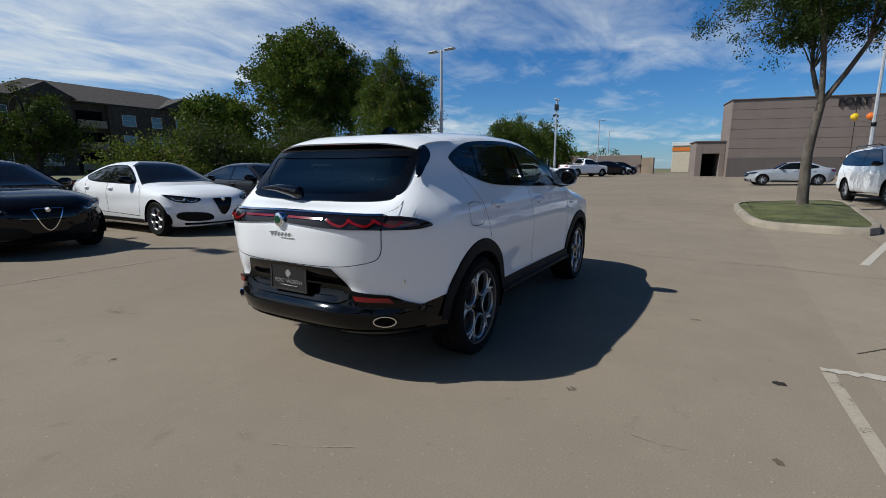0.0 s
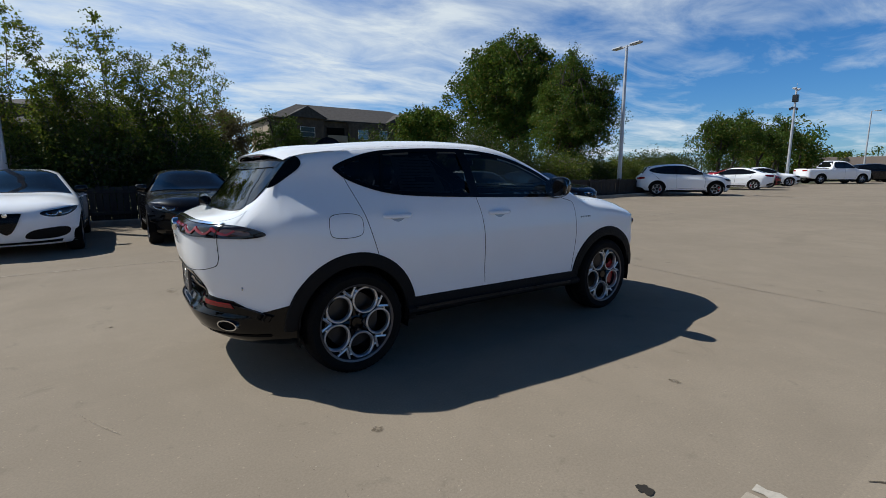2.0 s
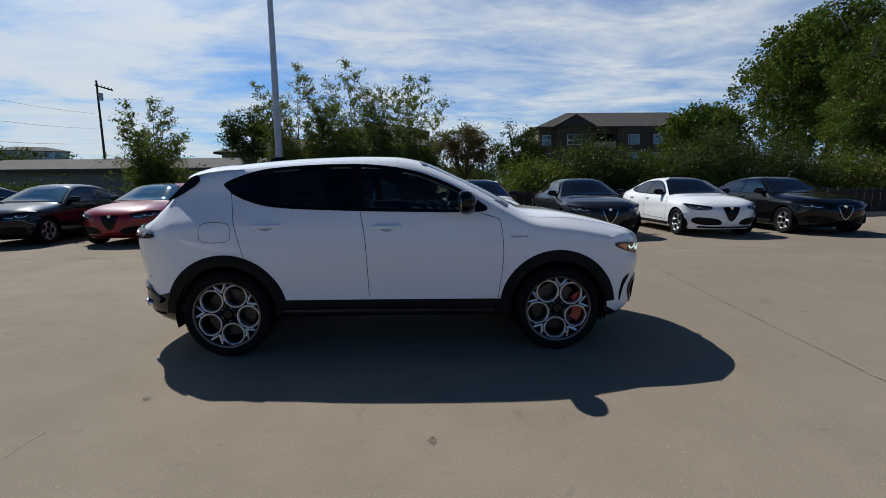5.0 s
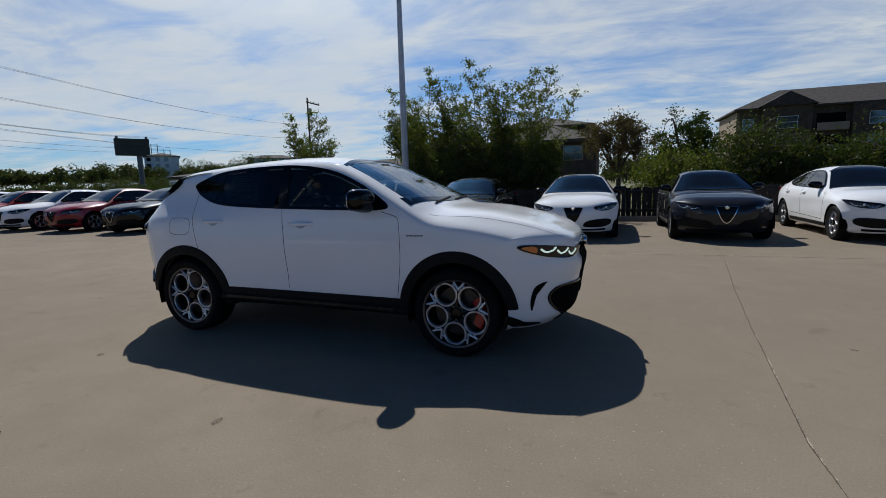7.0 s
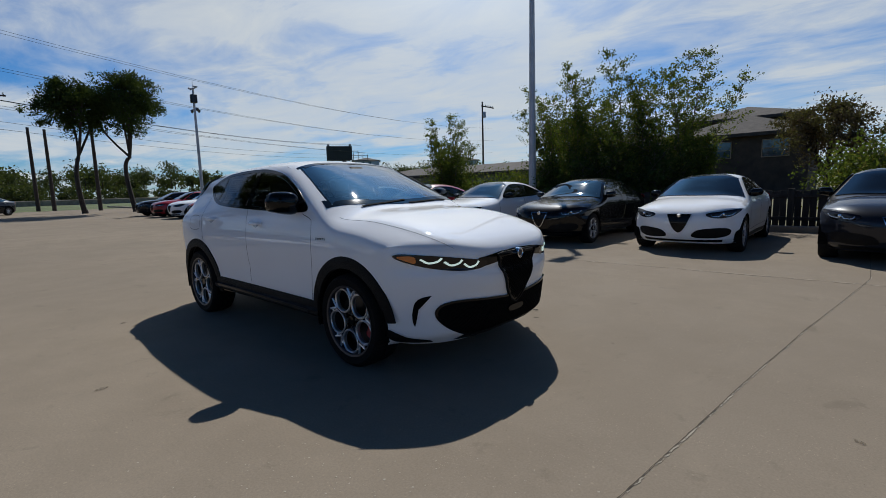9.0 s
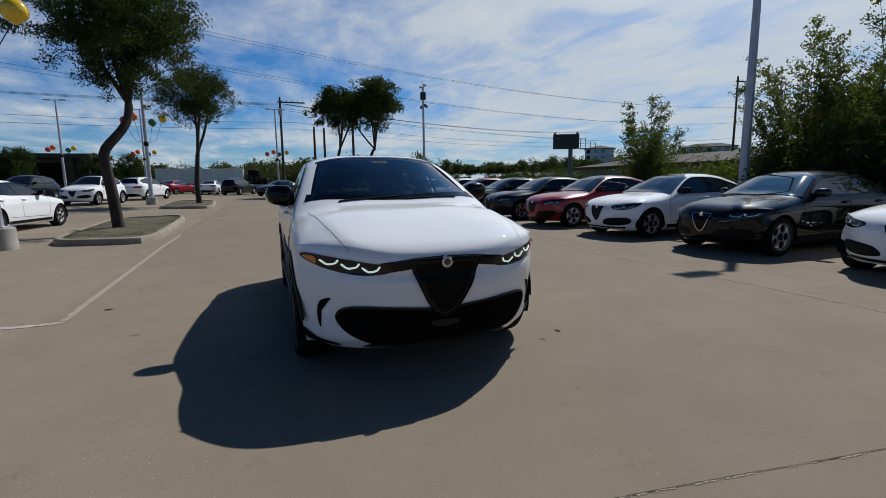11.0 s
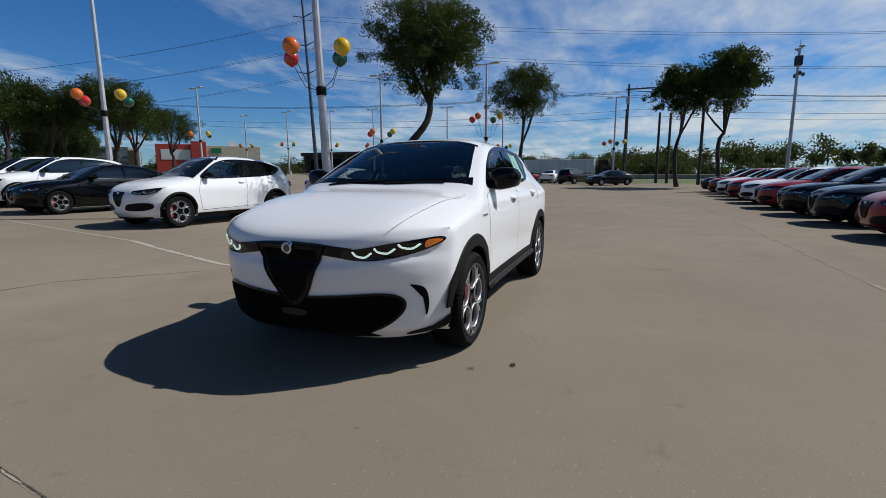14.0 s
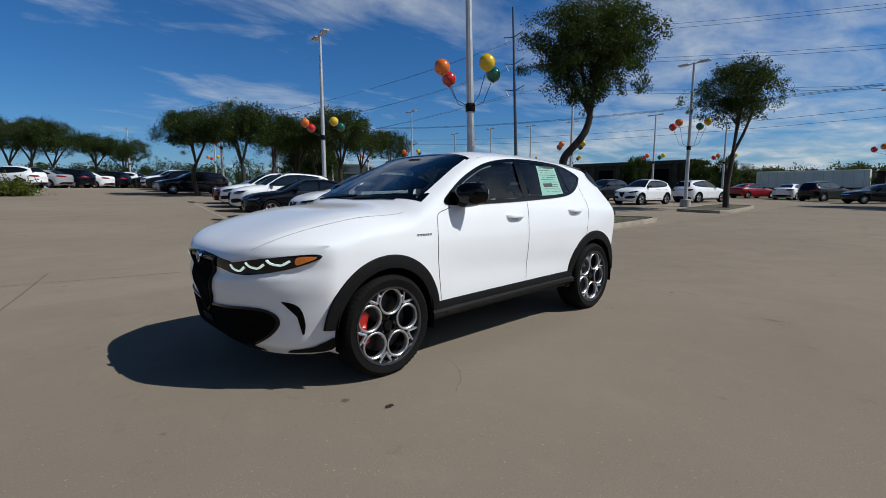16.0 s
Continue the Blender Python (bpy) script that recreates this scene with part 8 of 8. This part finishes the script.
# a near-black block behind the open door stands for the shade inside
for lo, hi, mt, nm in (((-3.6, 1.0, -0.5), (-3.0, 5, 3.55), TAUPE, "wall"), ((-1.4, 1.0, -0.5), (-0.92, 5, 3.55), TAUPE, "wall"), ((-3.0, 1.0, 2.4), (-1.4, 5, 3.55), TAUPE, "lintel"), ((-3.0, 4.0, -0.5), (-1.4, 4.3, 2.4), GAP, "dark_interior"), ((-3.7, 0.9, 3.55), (-0.92, 5.1, 3.68), TAUPE_DARK, "coping")):
    g = part(nm, Soup().block(lo, hi, 0.02), mt, wing)
    g.matrix_basis = M
low = thing("boundary_wall", "low taupe wall at the end of the lot", "wall")
part("wall", Soup().block((78, 8.5, 0), (79, 21, 3.4), 0.03), TAUPE, low)
part("pillar", Soup().block((77.8, 6.6, 0), (79.2, 8.4, 3.0), 0.03), STUCCO, low)
storage = thing("storage_building", "cream storage building with an orange band", "building")
part("wall", Soup().block((130, 1.7, 0), (150, 8.0, 6.9), 0.05), CREAM, storage)
part("band", Soup().block((129.9, 1.6, 5.6), (130.0, 8.1, 6.5), 0.02), ORANGE, storage)
part("roof", Soup().block((129.7, 1.5, 6.9), (150.3, 8.2, 7.8), 0.05), TRAILER, storage)

# road, traffic and the far side
road = Soup().grid([[(-96 - 6 * k + 0.0, y, 0.32) for y in (-400, -120, 0, 60, 160, 420)] for k in range(5)])
tagged(part("road", road, ASPHALT, None, smooth=0), "grey highway beyond the lot", "road", kind="structure")
barrier = Soup()
for y0, y1 in ((-400, 420),):
    barrier.block((-94.8, y0, 0.2), (-94.4, y1, 1.15), 0.08)
tagged(part("road_barrier", barrier, KERB, None), "concrete barrier along the highway", "barrier", kind="structure")
camper = thing("travel_trailer", "white travel trailer with small windows on the far road", "trailer")
part("body", Soup().block((-97, 80, 0.9), (-94.6, 91, 3.6), 0.25), TRAILER, camper)
for y in (81.2, 84, 86, 88.2):
    part("window", Soup().block((-94.62, y, 2.2), (-94.56, y + 1.0, 2.9), 0.02), HOUSE_GLASS, camper)
part("stripe", Soup().block((-94.61, 80.2, 1.5), (-94.57, 90.6, 1.7), 0.005), GAP, camper)
for y in (85, 86.2):
    part("wheel", Soup().lathe([(0.001, -0.12), (0.36, -0.12), (0.38, 0), (0.36, 0.12), (0.001, 0.12)], 14, "x", (-94.8, y, 0.68)), RUBBER, camper)
def semi_truck(label, y0, x=-100.0):
    """A tractor with a long box trailer, heading along the highway."""
    ob = thing("semi_truck", label, "truck", at=Matrix.Translation((x, y0, 0.34)))
    part("trailer", Soup().block((-1.25, 0, 1.15), (1.25, 15.6, 4.05), 0.05), TRAILER, ob, "white ribbed box trailer")
    for k in range(12):
        part("rib", Soup().block((1.25, 0.6 + k * 1.3, 1.3), (1.275, 0.68 + k * 1.3, 3.9), 0.005), POLE, ob)
    part("skirt", Soup().block((1.1, 4.5, 0.45), (1.2, 10.5, 1.15), 0.02), DARK_ALLOY, ob)
    cab = part("cab", Soup().block((-1.2, 16.2, 0.9), (1.2, 18.6, 3.75), 0.25).block((-1.15, 18.4, 0.7), (1.15, 20.4, 2.1), 0.3).block((-1.15, 16.0, 0.6), (1.15, 19.8, 1.0), 0.05), NAVY, ob, "dark blue tractor cab", fix=True)
    part("cab_window", Soup().block((1.19, 17.3, 2.2), (1.22, 18.3, 2.9), 0.02), DARK_GLASS, cab)
    part("windscreen", Soup().block((-0.95, 18.58, 2.2), (0.95, 18.64, 3.0), 0.02), DARK_GLASS, cab)
    for y in (1.2, 2.5, 16.4, 17.6, 19.6):
        part("wheel", Soup().lathe([(0.001, -0.14), (0.46, -0.14), (0.5, 0), (0.46, 0.14), (0.001, 0.14)], 16, "x", (1.05, y, 0.5)), RUBBER, ob)
        part("wheel", Soup().lathe([(0.001, -0.14), (0.46, -0.14), (0.5, 0), (0.46, 0.14), (0.001, 0.14)], 16, "x", (-1.05, y, 0.5)), RUBBER, ob)
    return ob


semi_truck("white box trailer with a dark blue tractor on the highway", -20.6)
bill = thing("billboard", "dark billboard on a single steel column", "billboard", at=Matrix.Translation((-78, 58.6, 0)) @ Matrix.Rotation(radians(58), 4, "Z"))
part("column", Soup().tube([(0, 0, 0), (0, 0, 8.2)], 0.45, 12), DARK_ALLOY, bill)
part("panel", Soup().block((-3.6, -1.2, 7.7), (1.6, -0.8, 10.6), 0.04), BILLBOARD, bill)
part("panel", Soup().block((-3.4, 0.8, 7.7), (1.6, 1.2, 10.6), 0.04, Matrix.Rotation(radians(14), 4, "Z")), BILLBOARD, bill)
for x in (2.0, 3.0, 4.0, 5.0):
    part("catwalk_post", Soup().tube([(x, 0.4, 7.7), (x, 0.4, 9.8 if x < 3.5 else 8.9)], 0.06, 5), DARK_ALLOY, bill)
for z, x1 in ((8.8, 5.1), (9.7, 3.1)):
    part("catwalk_rail", Soup().tube([(1.6, 0.4, z), (x1, 0.4, z)], 0.05, 5), DARK_ALLOY, bill)
part("catwalk", Soup().block((1.6, -0.6, 7.6), (5.2, 1.0, 7.75), 0.02), DARK_ALLOY, bill)
for x in (-3.2, 1.2):
    part("floodlight", Soup().block((x - 0.2, -1.3, 10.6), (x + 0.2, -0.8, 11.0), 0.05), DARK_ALLOY, bill)
def far_apartment(label, x, y, turn, length, top):
    """A pale multi-storey block with a low dark roof on the far hill."""
    ob = thing("far_apartment", label, "building", "far apartments", at=Matrix.Translation((x, y, 0)) @ Matrix.Rotation(turn, 4, "Z"))
    part("wall", Soup().block((0, 0, 0), (length, 12, top - 0.9), 0.05), TRAILER, ob, "pale grey wall")
    part("roof", hip_roof((0, 0), (length, 12), top - 0.9, 1.7, 0.6), SHINGLE, ob, smooth=0, fix=True)
    for k in range(int(length / 3.2)):
        for z in (top - 7.6, top - 4.9, top - 2.2):
            part("window", Soup().block((0.8 + k * 3.2, -0.08, z - 0.75), (2.3 + k * 3.2, 0.02, z + 0.75), 0.01), HOUSE_GLASS if k % 3 else GAP, ob)
    return ob


far_apartment("pale apartment block on the far wooded hill", -151.0, 167.0, math.atan2(13, 16), 21.0, 15.4)
far_apartment("pale apartment block on the far wooded hill", -178.0, 138.5, math.atan2(8, 7), 12.5, 16.4)
brown = thing("brown_building", "long low brown building with pale columns", "building", at=Matrix.Translation((-78, -50, 1.0)))
part("wall", Soup().block((-5, -12, 0), (0, 25, 4.3), 0.05), POST_WOOD, brown)
part("roof", Soup().block((-5.5, -12.5, 4.3), (0.6, 25.5, 4.95), 0.05), SHINGLE, brown)
for k in range(8):
    part("column", Soup().block((0.02, -11.8 + k * 4.9, 0), (0.5, -11.0 + k * 4.9, 4.3), 0.05), BRICK, brown)
for k in range(7):
    part("window", Soup().block((0.01, -10.4 + k * 4.9, 0.6), (0.08, -7.6 + k * 4.9, 3.6), 0.02), GAP, brown)
store = thing("store_building", "cream store with a red front far across the lot", "building", at=Matrix.Translation((-76.7, -72.5, 1.4)) @ Matrix.Rotation(math.atan2(-11.9, 12.6), 4, "Z"))
part("wall", Soup().block((0, -14, 0), (10.6, 0, 6.1), 0.05), CREAM, store)
part("red_front", Soup().block((10.62, -14, 0), (19.5, 0.1, 6.3), 0.05), STORE_RED, store)
part("red_tower", Soup().block((10.4, -2, 0), (13.2, 0.6, 6.9), 0.05), STORE_RED, store)
part("pale_panel", Soup().block((13.3, 0.1, 3.2), (18.6, 0.16, 5.2), 0.02), TRAILER, store)
part("sign", Soup().block((7.6, 0.0, 4.6), (9.6, 0.12, 5.6), 0.02), SIGN_GREEN, store)
part("roof_unit", Soup().block((4.6, -3.5, 6.1), (6.0, -2.2, 7.2), 0.03), TRAILER, store)
shops = thing("shop_building", "long low glass-fronted shop with green bands", "building", at=Matrix.Translation((-60.5, -91.0, 1.4)) @ Matrix.Rotation(math.atan2(-11.9, 12.6), 4, "Z"))
part("wall", Soup().block((0, -14, 0), (16, 0, 5.6), 0.05), HOUSE_GLASS, shops)
for z in (1.6, 3.4, 5.2):
    part("band", Soup().block((-0.1, -14.1, z), (16.1, 0.1, z + 0.45), 0.02), SHED_GREY, shops)
part("pier", Soup().block((-1.2, -8, 0), (0.0, 0.3, 5.0), 0.03), BRICK, shops)
wood_belt("far_woods", "far belt of low green woods along the highway", [(-128, -320, 0.5), (-125, -60, 0.5), (-122, 60, 0.5), (-118, 300, 0.5)], 5, 5.4, 860, FAR_LEAF, 5, 0.42, 1.7, 36)
wood_belt("far_woods", "taller trees standing out of the low woods", [(-121, -52, 0.5), (-120, -20, 0.5), (-119, 12, 0.5)], 4, 8.2, 26, FAR_LEAF, 15, 0.42, 1.7, 60)
wood_belt("far_woods", "wooded rise beyond the highway", [(-200, -250, 1.5), (-190, 20, 3.5), (-180, 110, 5), (-150, 200, 6), (-110, 330, 7)], 15, 7.5, 620, FAR_LEAF, 6, 0.8, 3.0, 36)
wood_belt("far_woods", "trees beyond the houses", [(-110, 130, 0.5), (-40, 125, 0.5), (10, 130, 0.5), (80, 125, 0.5), (150, 70, 0.5)], 9, 7.0, 240, FAR_LEAF, 7, 0.6, 2.0, 44)
wood_belt("far_woods", "trees at the end of the lot", [(60, 22, 0.3), (82, 22, 0.3), (120, 24, 0.3), (165, 30, 0.3)], 2.2, 7.6, 46, ELM_LEAF, 8, 0.36, 1.4, 80)
wood_belt("far_woods", "trees beyond the far rows", [(60, -105, 1.2), (0, -100, 1.2), (-45, -95, 1.2), (-80, -110, 1.2)], 5, 5.6, 170, OAK_LEAF, 9, 0.40, 1.6, 60)
